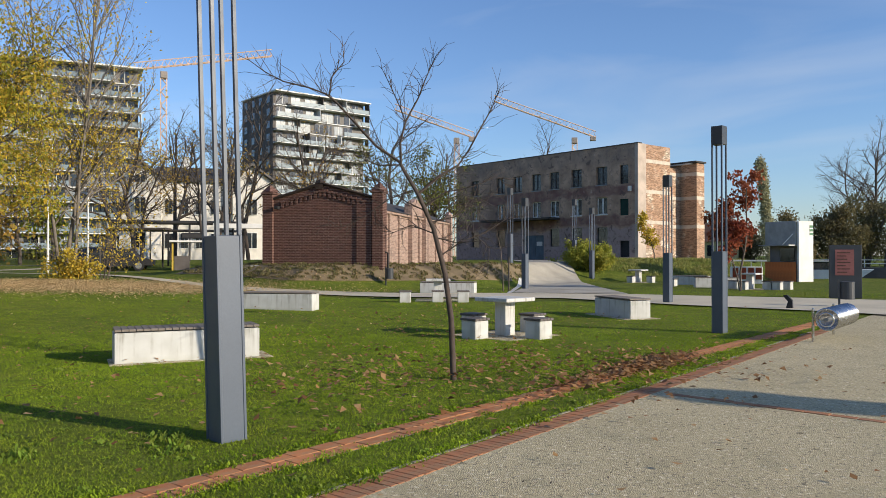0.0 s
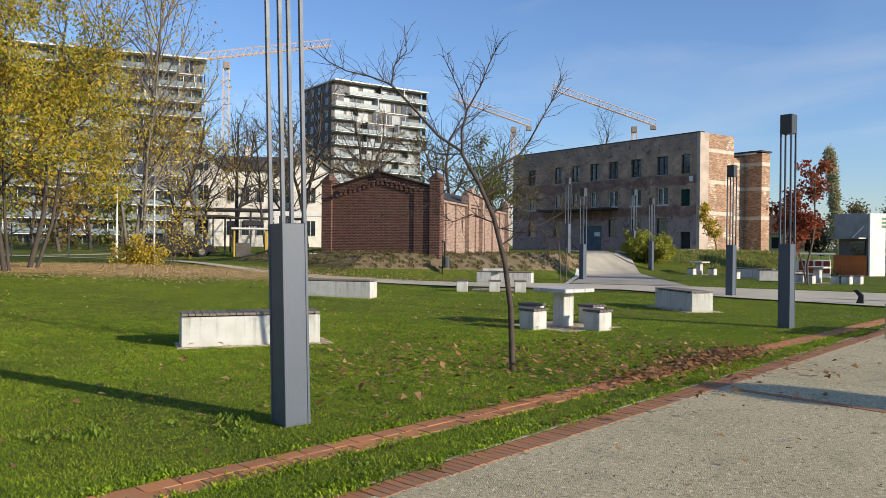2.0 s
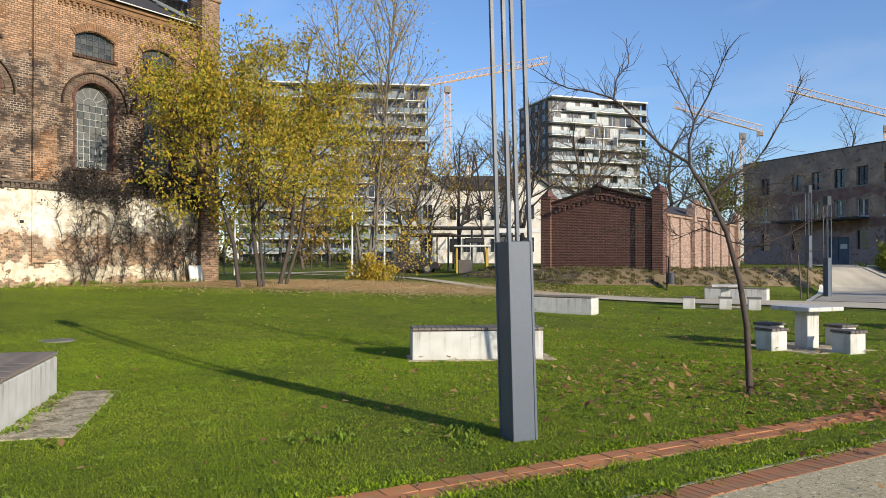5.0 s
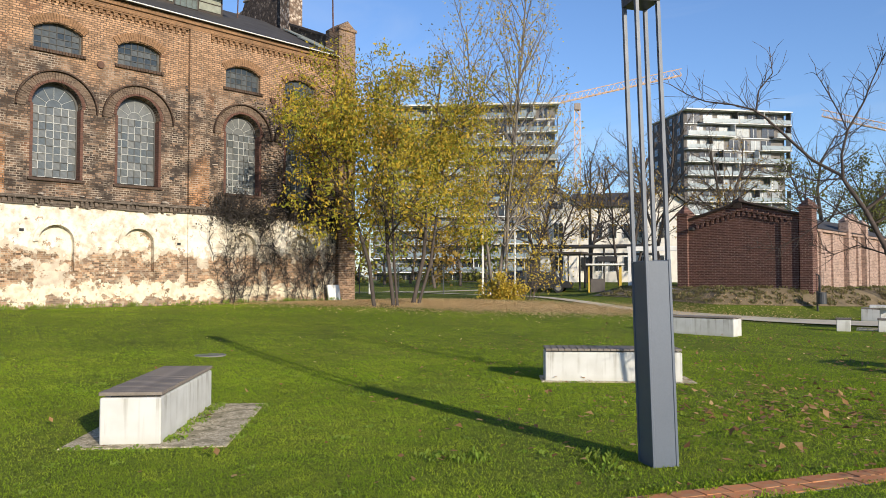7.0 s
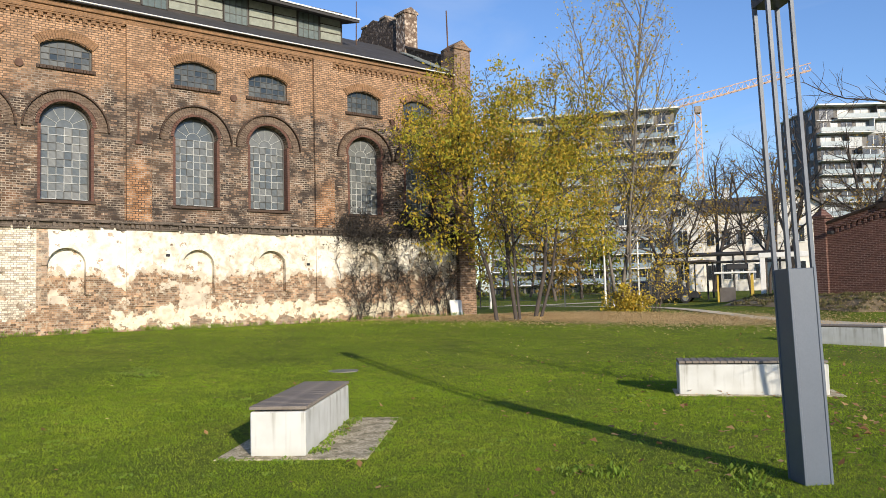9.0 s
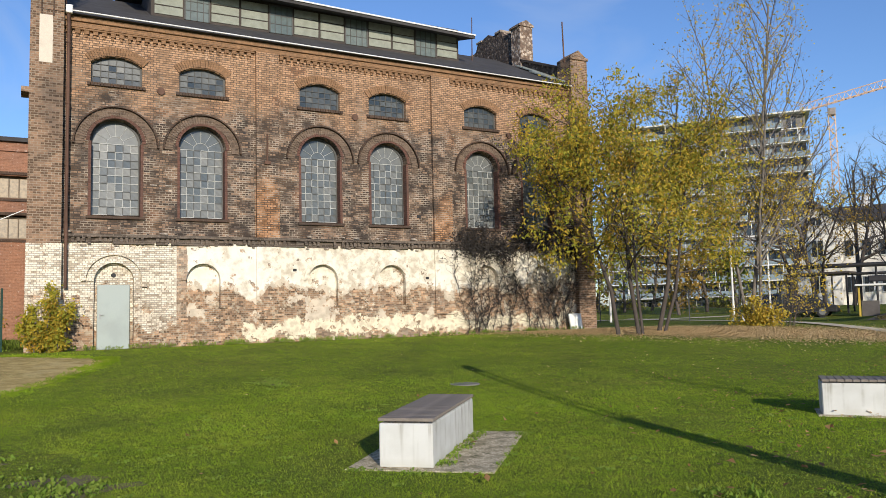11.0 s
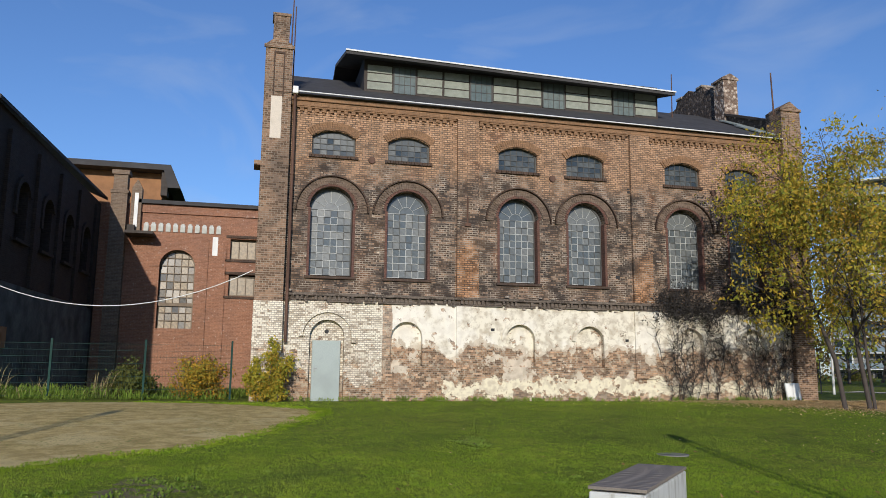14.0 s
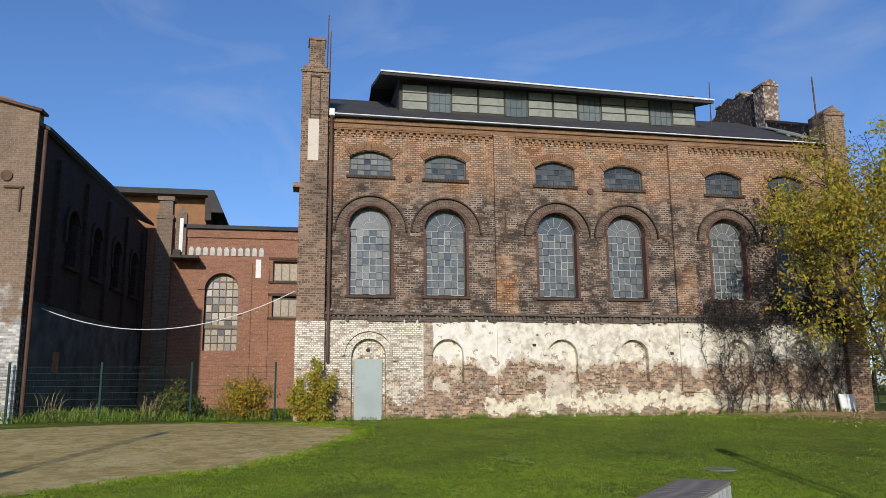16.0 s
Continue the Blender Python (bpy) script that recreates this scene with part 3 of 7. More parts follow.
def strip(pairs, lift, cols=6):
    """A ribbon on the ground between two edges given as rows of (x, y, x, y)."""
    bm = bmesh.new()
    rows = []
    for x0, y0, x1, y1 in pairs:
        row = []
        for k in range(cols + 1):
            u = k / cols
            x, y = x0 + (x1 - x0) * u, y0 + (y1 - y0) * u
            row.append(bm.verts.new((x, y, hz(x, y) + lift)))
        rows.append(row)
    for a, b in zip(rows, rows[1:]):
        for k in range(cols):
            bm.faces.new((a[k], a[k + 1], b[k + 1], b[k]))
    bmesh.ops.recalc_face_normals(bm, faces=bm.faces[:])
    return bm


def dense(rows, n=10):
    out = []
    for a, b in zip(rows, rows[1:]):
        for k in range(n):
            out.append(tuple(p + (q - p) * k / n for p, q in zip(a, b)))
    return out + [rows[-1]]


plaza = strip(dense([(along(BORDER_OUT, y) - 0.1, y, 30, y - 12) for y in (-12, 4, 9, 14, 19, 23)], 6), 0.006, 8)
tagged(obj("gravel_plaza", plaza, M["gravel"]), "wide pale grey gravel walk beside the lawn", "gravel", kind="structure")
cross = strip(dense([(-44, 38.6, -44.4, 39.8), (-34.8, 35.6, -35.2, 36.8), (-26.5, 32.4, -27.0, 33.6), (-21.0, 29.9, -21.5, 31.1), (-16.9, 27.9, -17.3, 29.2), (-14.2, 27.4, -14.4, 29.2), (-10.7, 27.4, -10.8, 29.9), (-6, 27.8, -5.5, 31.4), (-2.5, 28.2, -1.0, 32.0), (1.35, 25.4, 2.2, 31.2), (4.95, 23.5, 5.5, 30.6), (9, 20.5, 9, 29.5), (30, 9, 40, 26)]), 0.045)
tagged(obj("garden_path", cross, M["path"]), "pale gravel path crossing the park lawn", "path", kind="structure")
ramp = strip(dense([(-4.9, 31.6, -0.2, 31.6), (-5.2, 38, -1.6, 38), (-6.3, 46, -3.2, 46), (-8.6, 56, -5.4, 56), (-9.6, 62, -6.2, 62)]), 0.06)
tagged(obj("ramp_path", ramp, M["ramp"]), "pale path climbing the bank to the shell building", "path", kind="structure")
DIRT_EDGE = [(-10.8, -7.5), (-12.0, -5.2), (-13.1, -4.1), (-14.1, -2.75), (-15.2, -1.25), (-17.6, 0.27), (-20.0, 1.2), (-21.7, 1.75), (-22.6, 1.5), (-23.9, 0.4), (-24.6, -0.4), (-25.6, -1.9), (-26.2, -3.6)]
DIRT_BACK = [(-14, -16), (-19, -14), (-22.2, -10.5), (-24.5, -8.3), (-26.0, -6), (-26.2, -3.6), (-25.6, -1.9), (-24.6, -0.4), (-23.9, 0.4)]
dirt = strip(dense([(*p, *q) for p, q in zip(DIRT_EDGE, DIRT_BACK)], 6), 0.010, 14)
tagged(obj("dirt_patch", dirt, M["dirt"]), "bare trodden sandy patch in the grass", "dirt", kind="structure")

# ---- brick machine hall ----
HX, HB, HE = -27.0, 0.62, 11.45       # front plane, foot, eaves
WIN = (2.29, 5.07, 9.36, 12.15, 16.42, 19.20)
BAYS = ((0.70, 6.92), (7.75, 14.05), (14.90, 21.03))


def on_front(a, z, d):
    return (HX - d, a, z)


hall = thing("brick_hall", "tall sooty brick machine hall with arched windows and limewashed ground storey", "factory hall", m=pose(0, 0, 0))
bm = bmesh.new()
big = [arch(c, 1.60, 4.96, 7.42, 0.80, 16) for c in WIN]
SAG = [0.07 - 0.0125 * (c - 2.3) for c in WIN]      # the old wall has settled towards the far end
small = [arch(c, 1.58, 9.30 + q, 9.98 + q, 0.26, 10) for c, q in zip(WIN, SAG)]
holed(bm, rect(-0.2, 4.25, 21.9, HE), big + small, lambda a, z, d: on_front(a, z, d + 0.14), 0.5)
part("upper_wall", bm, M["hall_up"], hall)
bm = bmesh.new()
blind = [arch(c, 1.14, 1.86, 2.84, 0.57, 14) for c in WIN[1:]] + [arch(2.25, 1.20, HB - 0.05, 2.82, 0.60, 14)]
holed(bm, rect(-0.2, HB - 0.6, 21.9, 4.10), blind, lambda a, z, d: on_front(a, z, d + 0.05), 0.20)
part("ground_storey_wall", bm, M["hall_low"], hall)
part("backing_wall", boxes((HX - 0.75, -0.2, HB - 0.6, HX - 0.25, 21.9, 4.10)), M["hall_low"], hall)
for a0, a1 in ((6.92, 7.75), (14.05, 14.90)):
    part("pilaster", boxes((HX - 0.20, a0, 4.2, HX, a1, 11.12)), M["hall_up"], hall)
    part("pilaster_foot", boxes((HX - 0.10, a0 - 0.02, 1.45, HX + 0.02, a1 + 0.02, 4.02)), M["hall_low"], hall)
# string course: two fillets with a row of brick dentils between
bm = bmesh.new()
y = -0.2
while y < 21.7:         # broken lower fillet
    w = random.uniform(0.2, 1.3)
    box(bm, HX - 0.3, y, 4.02 + random.choice((0, 0, 0.02, 0.045)), HX + random.choice((0.05, 0.05, 0.035, -0.005)), min(21.95, y + w), 4.098)
    y += w + random.choice((0, 0, 0.1))
for q in ((HX - 0.3, -0.2, 4.24, HX + 0.09, 21.95, 4.34), (HX - 0.3, -0.2, 4.10, HX - 0.03, 21.95, 4.24)):
    box(bm, *q)
for k in range(int(22 / 0.16)):
    if random.random() < 0.8:
        box(bm, HX - 0.03, -0.15 + k * 0.16, 4.10 - random.choice((0, 0, 0.03, 0.09)), HX + 0.03 + random.random() * 0.05, -0.06 + k * 0.16, 4.24)
part("string_course", bm, M["sooty_course"], hall, "dark broken brick string course")
part("eaves_band", boxes((HX - 0.25, -0.2, 11.12, HX, 21.9, HE), (HX - 0.25, -0.2, 11.30, HX + 0.07, 21.9, HE + 0.002)), M["hall_orange"], hall)
for a0, a1 in BAYS:
    bm = boxes((HX - 0.2, a0 + 0.05, 11.06, HX - 0.03, a1 - 0.05, 11.121))
    n = int((a1 - a0) / 0.26)
    st = (a1 - a0 - 0.1) / n
    for k in range(n):
        y = a0 + 0.05 + k * st
        box(bm, HX - 0.2, y, 10.94, HX - 0.05, y + st * 0.55, 11.06)
        box(bm, HX - 0.2, y + 0.02, 10.84, HX - 0.09, y + st * 0.36, 10.94)
    part("corbel_frieze", bm, M["hall_orange"], hall)


def voussoirs(c, w, z_spring, rise, thick, bands, name, material, proud, n):
    """An arch of separate wedge bricks round an opening head."""
    bm = bmesh.new()
    R = (w * w / 4 + rise * rise) / (2 * rise)
    a0 = math.asin(min(1, w / 2 / R))
    zc = z_spring + rise - R
    for b in range(bands):
        r0 = R + b * (thick / bands) + 0.004
        r1 = R + (b + 1) * (thick / bands) - 0.006
        pr = proud + 0.02 * b
        for k in range(n):
            t0 = -a0 + 2 * a0 * (k + 0.06) / n
            t1 = -a0 + 2 * a0 * (k + 0.94) / n
            j = random.uniform(-0.008, 0.008)
            q = [bm.verts.new(on_front(c + r * math.sin(t), zc + r * math.cos(t), d)) for d in (0.145, -pr + 0.14 + j) for r, t in ((r0, t0), (r1, t0), (r1, t1), (r0, t1))]
            bm.faces.new(q[4:])
            for i in range(4):
                bm.faces.new((q[i], q[(i + 1) % 4], q[4 + (i + 1) % 4], q[4 + i]))
    bmesh.ops.recalc_face_normals(bm, faces=bm.faces[:])
    return tagged(part(name, bm, material, hall), kind="stuff")


def glass_material(name, c0, c1, rough):
    t = Tree(name)
    r = t.random()
    c = t.mix(t.ramp(r, 0.15, 0.85), c0, c1)
    c = t.mix(t.ramp(t.noise(6, 4), 0.4, 0.7, 0, 0.5), c, mul(c0, 0.6))
    return t.done(c, t.ramp(r, 0, 1, rough * 0.5, rough * 1.6), 0, t.noise(3, 2), 0.08, 0.02, 0.6)


# pane grey holds the dirt film and the reflected sky together
M["pane"] = glass_material("dusty_sky_grey_pane", (0.100, 0.114, 0.118), (0.150, 0.158, 0.154), 0.3)
M["pane_tan"] = glass_material("old_mixed_pane_glass", (0.10, 0.09, 0.075), (0.32, 0.25, 0.16), 0.3)
M["pane_dark"] = glass_material("dark_upper_glass", (0.035, 0.045, 0.05), (0.085, 0.095, 0.095), 0.3)
M["reveal"] = bricks("red_reveal_brick", (0.18, 0.088, 0.065), (0.12, 0.064, 0.05), (0.16, 0.10, 0.08), soot_amt=0.35)
M["hood"] = bricks("worn_hood_brick", (0.205, 0.145, 0.105), (0.14, 0.10, 0.075), (0.22, 0.18, 0.14), soot_amt=0.5, speckle=(0.5, 1.9))
M["pane_teal"] = glass_material("greenish_lantern_glass", (0.075, 0.105, 0.10), (0.12, 0.15, 0.14), 0.3)
M["bars"] = plain("pale_putty_bars", (0.46, 0.47, 0.45), 0.7)
M["bars_dark"] = plain("dark_iron_bars", (0.09, 0.09, 0.085), 0.7)


def window_grid(c, w, z0, z_spring, rise, cols, rows, bars, parent_name, x, wide=0.022, glass="pane"):
    """An iron window: surround, glazing bars and single panes."""
    win = part(parent_name, ring(bmesh.new(), arch(c, w, z0, z_spring, rise, 16)[1:] + [(c - w / 2, z0)], arch(c, w + 0.14, z0, z_spring, rise + 0.07, 16)[1:] + [(c - w / 2 - 0.07, z0)], lambda a, z, d: (x + d, a, z), -0.02, 0.04), M["bars_dark"], hall)
    R = (w * w / 4 + rise * rise) / (2 * rise)
    zc = z_spring + rise - R
    bm = bmesh.new()
    top = lambda y: zc + math.sqrt(max(1e-6, R * R - (y - c) ** 2))
    dy, dz = w / cols, (z_spring - z0) / rows
    worn = bmesh.new()      # lengths of bar that have lost their pale putty
    bare = 0.30 if rise > 0.5 else 0.0
    for k in range(1, cols):
        y = c - w / 2 + k * dy
        if rise <= 0.5:
            box(bm, x - 0.01, y - wide / 2, z0, x + 0.025, y + wide / 2, top(y))
        for j in range(rows if rise > 0.5 else 0):
            box(worn if random.random() < bare + 0.25 * (j > rows * 0.6) else bm, x - 0.01, y - wide / 2, z0 + j * dz, x + 0.025, y + wide / 2, z0 + (j + 1) * dz)
    for k in range(rows + 1):
        for i in range(cols):
            box(worn if random.random() < bare else bm, x - 0.008, c - w / 2 + i * dy, z0 + k * dz - wide / 2, x + 0.03, c - w / 2 + (i + 1) * dy, z0 + k * dz + wide / 2)
    if rise > 0.5:      # fanlight: half ring and spokes
        for k in range(1, 6):
            a = math.pi * k / 6
            tube(bm, [(x + 0.01, c + 0.26 * math.cos(a), z_spring + 0.26 * math.sin(a)), (x + 0.01, c + (R - 0.01) * math.cos(a), z_spring + (R - 0.01) * math.sin(a))], wide * 0.45, 4)
        tube(bm, [(x + 0.01, c + 0.27 * math.cos(a), z_spring + 0.27 * math.sin(a)) for a in [math.pi * k / 10 for k in range(11)]], wide * 0.45, 4)
    tagged(part("glazing_grid", bm, bars, win), kind="stuff")
    if rise > 0.5:
        tagged(part("bare_bar", worn, M["bars_dark"], win), "dark bare iron glazing bars", kind="stuff")
    else:
        worn.free()
    for i in range(cols):
        for j in range(rows):
            z1 = z0 + dz
            piece("pane", PANES[glass, rows] if (glass, rows) in PANES else PANES.setdefault((glass, rows), mesh_of("pane", boxes((-0.004, -dy / 2, -dz / 2, 0.004, dy / 2, dz / 2)), M[glass])), win,
                      pose(x - 0.002, c - w / 2 + (i + 0.5) * dy, z0 + (j + 0.5) * dz, 0, random.gauss(0, 0.7), random.gauss(0, 0.7)))
    bm = bmesh.new()
    vs = [bm.verts.new((x, a, z)) for a, z in arch(c, w, z_spring, z_spring, rise, 16)[2:]]
    bm.faces.new(vs)
    for v in bmesh.ops.extrude_face_region(bm, geom=bm.faces[:])["geom"]:
        if isinstance(v, bmesh.types.BMVert):
            v.co.x -= 0.006
    bmesh.ops.recalc_face_normals(bm, faces=bm.faces[:])
    part("fanlight_glass", bm, M[glass], win)
    return win


PANES = {}
for n, c in enumerate(WIN):
    q = SAG[n]
    voussoirs(c, 1.60, 7.42, 0.80, 0.12, 1, "inner_arch", M["reveal"], 0.03, 26)
    for s in (-1, 1):
        part("jamb", boxes((HX - 0.45, c + s * 0.80 - 0.045, 4.97, HX - 0.125, c + s * 0.80 + 0.045, 7.42)), M["reveal"], hall, "reddish brick window jamb")
    voussoirs(c, 1.98, 7.30, 0.99, 0.27, 1, "hood_arch", M["hood"], 0.04, 40)
    voussoirs(c, 2.54, 7.30, 1.27, 0.06, 1, "drip_moulding", M["hall_dark"], 0.13, 40)
    voussoirs(c, 1.62, 9.98 + q, 0.28, 0.30, 1, "segment_arch", M["hall_orange"], 0.05, 22)
    window_grid(c, 1.44, 5.04, 7.42, 0.72, 6, 9, M["bars"], "arched_window", HX - 0.50)
    window_grid(c, 1.46, 9.34 + q, 9.98 + q, 0.24, 6, 3, M["bars_dark"], "segment_window", HX - 0.32, 0.024, "pane_dark")
    part("sill", boxes((HX - 0.4, c - 0.9, 4.86, HX - 0.05, c + 0.9, 4.96), bev=0.01), M["hall_dark"], hall)
    bm = bmesh.new()
    for k in range(18):
        box(bm, HX - 0.2, c - 0.9 + k * 0.1, 9.19 + q, HX - 0.05, c - 0.9 + k * 0.1 + 0.085, 9.30 + q)
    tagged(part("brick_sill", bm, M["hall_dark"], hall), kind="stuff")
    if n:
        bm = ring(bmesh.new(), arch(c, 1.14, 1.86, 2.84, 0.57, 14)[1:], arch(c, 1.46, 1.86, 2.84, 0.73, 14)[1:], on_front, 0.06, -0.01)
        part("blind_arch_roll", bm, M["hall_low"], hall)
bm = ring(bmesh.new(), arch(2.25, 1.20, HB - 0.05, 2.82, 0.60, 14)[1:], arch(2.25, 1.62, HB - 0.05, 2.82, 0.81, 14)[1:], on_front, 0.06, 0.0)
ring(bm, arch(2.25, 1.70, HB + 2.0, 2.82, 0.85, 14)[1:], arch(2.25, 1.98, HB + 2.0, 2.82, 0.99, 14)[1:], on_front, 0.06, -0.05)
part("door_surround", bm, M["hall_low"], hall)
hall_door = part("door", boxes((HX - 0.22, 1.76, HB - 0.02, HX - 0.15, 2.74, 2.70), bev=0.01), M["door"], hall, "closed pale grey-green steel door")
part("handle", boxes((HX - 0.15, 1.83, 1.62, HX - 0.11, 1.86, 1.76), (HX - 0.15, 1.83, 1.72, HX - 0.10, 1.95, 1.745)), M["zinc"], hall_door)
# black disc stands in for the dark inside the vent
part("vent_hole", cyl(bmesh.new(), 0, 0, -0.02, 0.03, 0.075, 14), M["black"], hall).matrix_local = pose(HX - 0.25, 2.25, 3.02, 0, 90, 0)
# anchor plates and wall vents
for a, z in ((3.68, 9.3), (7.32, 9.2), (10.75, 9.1), (14.45, 9.0), (17.8, 9.0)):
    bm = cyl(bmesh.new(), 0, 0, -0.02, 0.05, 0.13, 10)
    part("anchor_plate", bm, M["rust"], hall).matrix_local = pose(HX - 0.12, a, z, 0, 90, 0)
for a in (3.45, 3.95, 6.02, 6.74, 7.81, 10.40, 11.23, 13.3, 15.2, 17.5, 18.1):
    part("tie_bar", boxes((HX - 0.16, a - 0.11, 6.04, HX - 0.115, a + 0.11, 6.075)), M["stone"], hall, "pale iron tie end")
# odd holes, put-log gaps and lime lumps in the old brickwork
rngh = random.Random(21)
# no real depth: black plates stand in for the shade inside holes
hole_me = mesh_of("wall_hole", boxes((-0.02, -0.07, -0.05, 0.004, 0.07, 0.05)), M["black"])
lump_me = mesh_of("mortar_lump", boxes((-0.05, -0.13, -0.05, 0.05, 0.13, 0.05), bev=0.03), M["stone"])
for k in range(46):
    a = rngh.uniform(1.0, 21.0)
    if all(abs(a - c) > 1.25 for c in WIN):
        piece("wall_hole", hole_me, hall, pose(HX - 0.14, a, rngh.uniform(4.5, 9.2), 0, 0, 0) @ Matrix.Scale(rngh.uniform(0.6, 1.3), 4))
    piece("mortar_lump", lump_me, hall, pose(HX - 0.02, rngh.uniform(0.8, 21.5), rngh.choice((4.0, 4.4, 4.42, 3.98)), 0, 0, 0) @ Matrix.Scale(rngh.uniform(0.25, 0.85), 4))
for a, z in ((8.3, 3.2), (15.9, 3.25), (13.7, 2.9), (19.9, 1.3)):
    piece("wall_hole", hole_me, hall, pose(HX - 0.05, a, z))
bm = tube(bmesh.new(), [(HX + 0.02, 7.3, 7.1), (HX + 0.04, 7.3, 8.1)], 0.035, 6)
box(bm, HX - 0.05, 7.2, 7.0, HX + 0.08, 7.42, 7.12)
part("iron_tie", bm, M["rust"], hall)
# roof, gutter and lantern
bm = bmesh.new()
holed(bm, [(HX + 0.25, 11.47), (-39.25, 11.47), (-33, 14.55)], [], lambda a, z, d: (a, d + 0.05, z), 21.0)
part("roof", bm, M["felt"], hall, "dark felt roof")
part("gutter", tube(bmesh.new(), [(HX + 0.24, 0.75, 11.56), (HX + 0.24, 21.0, 11.46)], 0.024, 8), M["white"], hall, "whitish metal gutter edge")
part("back_wall", boxes((-39.2, -0.2, 0, -38.8, 21.9, HE)), M["hall_up"], hall)
# end walls take the shade-darkened brick instead of the hall brick
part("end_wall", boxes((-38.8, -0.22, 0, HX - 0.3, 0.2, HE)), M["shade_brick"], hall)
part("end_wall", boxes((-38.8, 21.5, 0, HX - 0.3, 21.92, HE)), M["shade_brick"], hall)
lantern = part("lantern_wall", boxes((-36.4, 3.65, 12.4, -29.6, 16.85, 14.35)), M["wood_dark"], hall)
MW = ((4.85, 5.80), (8.12, 9.10), (11.35, 12.38), (14.64, 15.68))
edge = 3.72
spans = []
for a0, a1 in (*MW, (16.8, 16.8)):
    spans.append((edge, a0))
    edge = a1
for a0, a1 in spans:
    mid = [a0 + 0.06, a1 - 0.06] if a1 - a0 < 1.3 else [a0 + 0.06, (a0 + a1) / 2 - 0.05, (a0 + a1) / 2 + 0.05, a1 - 0.06]
    for b0, b1 in zip(mid[::2], mid[1::2]):
        for k in range(3):
            bm = boxes((0, b0, 0, 0.03, b1, 0.30))
            part("weatherboard", bm, M["wood_grey"], lantern).matrix_local = pose(-29.60, 0, 12.98 + k * 0.36, 0, 6, 0)
for a0, a1 in MW:
    fr = part("lantern_window", ring(bmesh.new(), [(a0 + 0.05, 12.9), (a0 + 0.05, 13.99), (a1 - 0.05, 13.99), (a1 - 0.05, 12.9)], [(a0, 12.9), (a0, 14.05), (a1, 14.05), (a1, 12.9)], lambda a, z, d: (-29.6 + d, a, z), 0.0, 0.06), M["bars_dark"], lantern)
    for k in (1, 2, 3):
        part("bar", boxes((-29.6, a0 + (a1 - a0) * k / 4 - 0.012, 12.9, -29.55, a0 + (a1 - a0) * k / 4 + 0.012, 13.99)), M["bars_dark"], fr)
    for z in (13.26, 13.62):
        part("bar", boxes((-29.6, a0 + 0.05, z, -29.552, a1 - 0.05, z + 0.024)), M["bars_dark"], fr)
    part("glass", boxes((-29.599, a0 + 0.05, 12.9, -29.57, a1 - 0.05, 13.99)), M["pane_teal"], fr)
bm = bmesh.new()
holed(bm, [(-28.75, 14.04), (-28.75, 14.18), (-33, 15.30), (-37.15, 14.18), (-37.15, 14.04), (-33, 15.16)], [], lambda a, z, d: (a, 2.80 + d, z - d * 0.022), 14.45)
part("lantern_roof", bm, M["felt"], hall, "overhanging dark sagging lantern roof")
bm = bmesh.new()
holed(bm, [(2.78, 14.16), (17.27, 13.84), (17.27, 13.90), (2.78, 14.22)], [], lambda a, z, d: (-28.70 - d, a, z), 0.045)
part("fascia", bm, M["white"], hall, "pale metal roof edge")
# corner tower with stack, gable buttress and drainpipe
bm = bmesh.new()
holed(bm, [(-0.28, HB - 0.6), (0.68, HB - 0.6), (0.68, 13.25), (0.2, 13.62), (-0.28, 13.25)], [], lambda a, z, d: (HX + 0.22 - d, a, z), 1.25)
box(bm, HX - 0.8, -0.04, 13.2, HX - 0.1, 0.54, 14.50)
box(bm, HX - 0.84, -0.08, 14.50, HX - 0.06, 0.58, 14.60)
box(bm, HX + 0.2, -0.34, 13.1, HX + 0.28, 0.74, 13.22)
box(bm, HX - 0.6, -0.5, 8.75, HX + 0.2, -0.28, 8.92)
part("corner_tower", bm, M["tower_brick"], hall)
part("tower_foot", boxes((HX - 0.9, -0.30, HB - 0.6, HX + 0.24, 0.70, 4.0)), M["hall_low"], hall)
part("tower_panel", boxes((HX + 0.2, -0.02, 9.75, HX + 0.235, 0.36, 11.3)), M["cream"], hall, "pale plaster panel")
part("tower_niche", boxes((HX + 0.2, 0.02, 11.3, HX + 0.245, 0.06, 12.9), (HX + 0.2, 0.36, 11.3, HX + 0.245, 0.40, 12.9), (HX + 0.2, 0.02, 12.9, HX + 0.25, 0.40, 12.98)), M["hall_dark"], hall)
bm = bmesh.new()
holed(bm, [(21.03, HB - 0.6), (21.95, HB - 0.6), (21.95, 12.85), (21.5, 13.18), (21.03, 12.85)], [], lambda a, z, d: (HX + 0.18 - d, a, z), 1.0)
box(bm, HX + 0.15, 20.97, 12.72, HX + 0.24, 22.0, 12.84)
box(bm, HX + 0.15, 21.38, 11.2, HX + 0.21, 21.62, 12.6)
part("end_buttress", bm, M["tower_brick"], hall)
bm = tube(bmesh.new(), [(HX + 0.22, 0.80, 11.5), (HX + 0.12, 0.82, 11.2), (HX + 0.10, 0.82, 10.9), (HX + 0.10, 0.82, 2.6)], 0.055, 8)
for z in (4.5, 6.5, 8.5, 10.5):
    cyl(bm, HX + 0.10, 0.82, z, z + 0.05, 0.075, 8)
part("drainpipe", bm, M["rust"], hall, "rusty brown drainpipe")
part("hopper", boxes((HX + 0.1, 0.72, 11.45, HX + 0.32, 0.92, 11.72), bev=0.02), M["white"], hall)
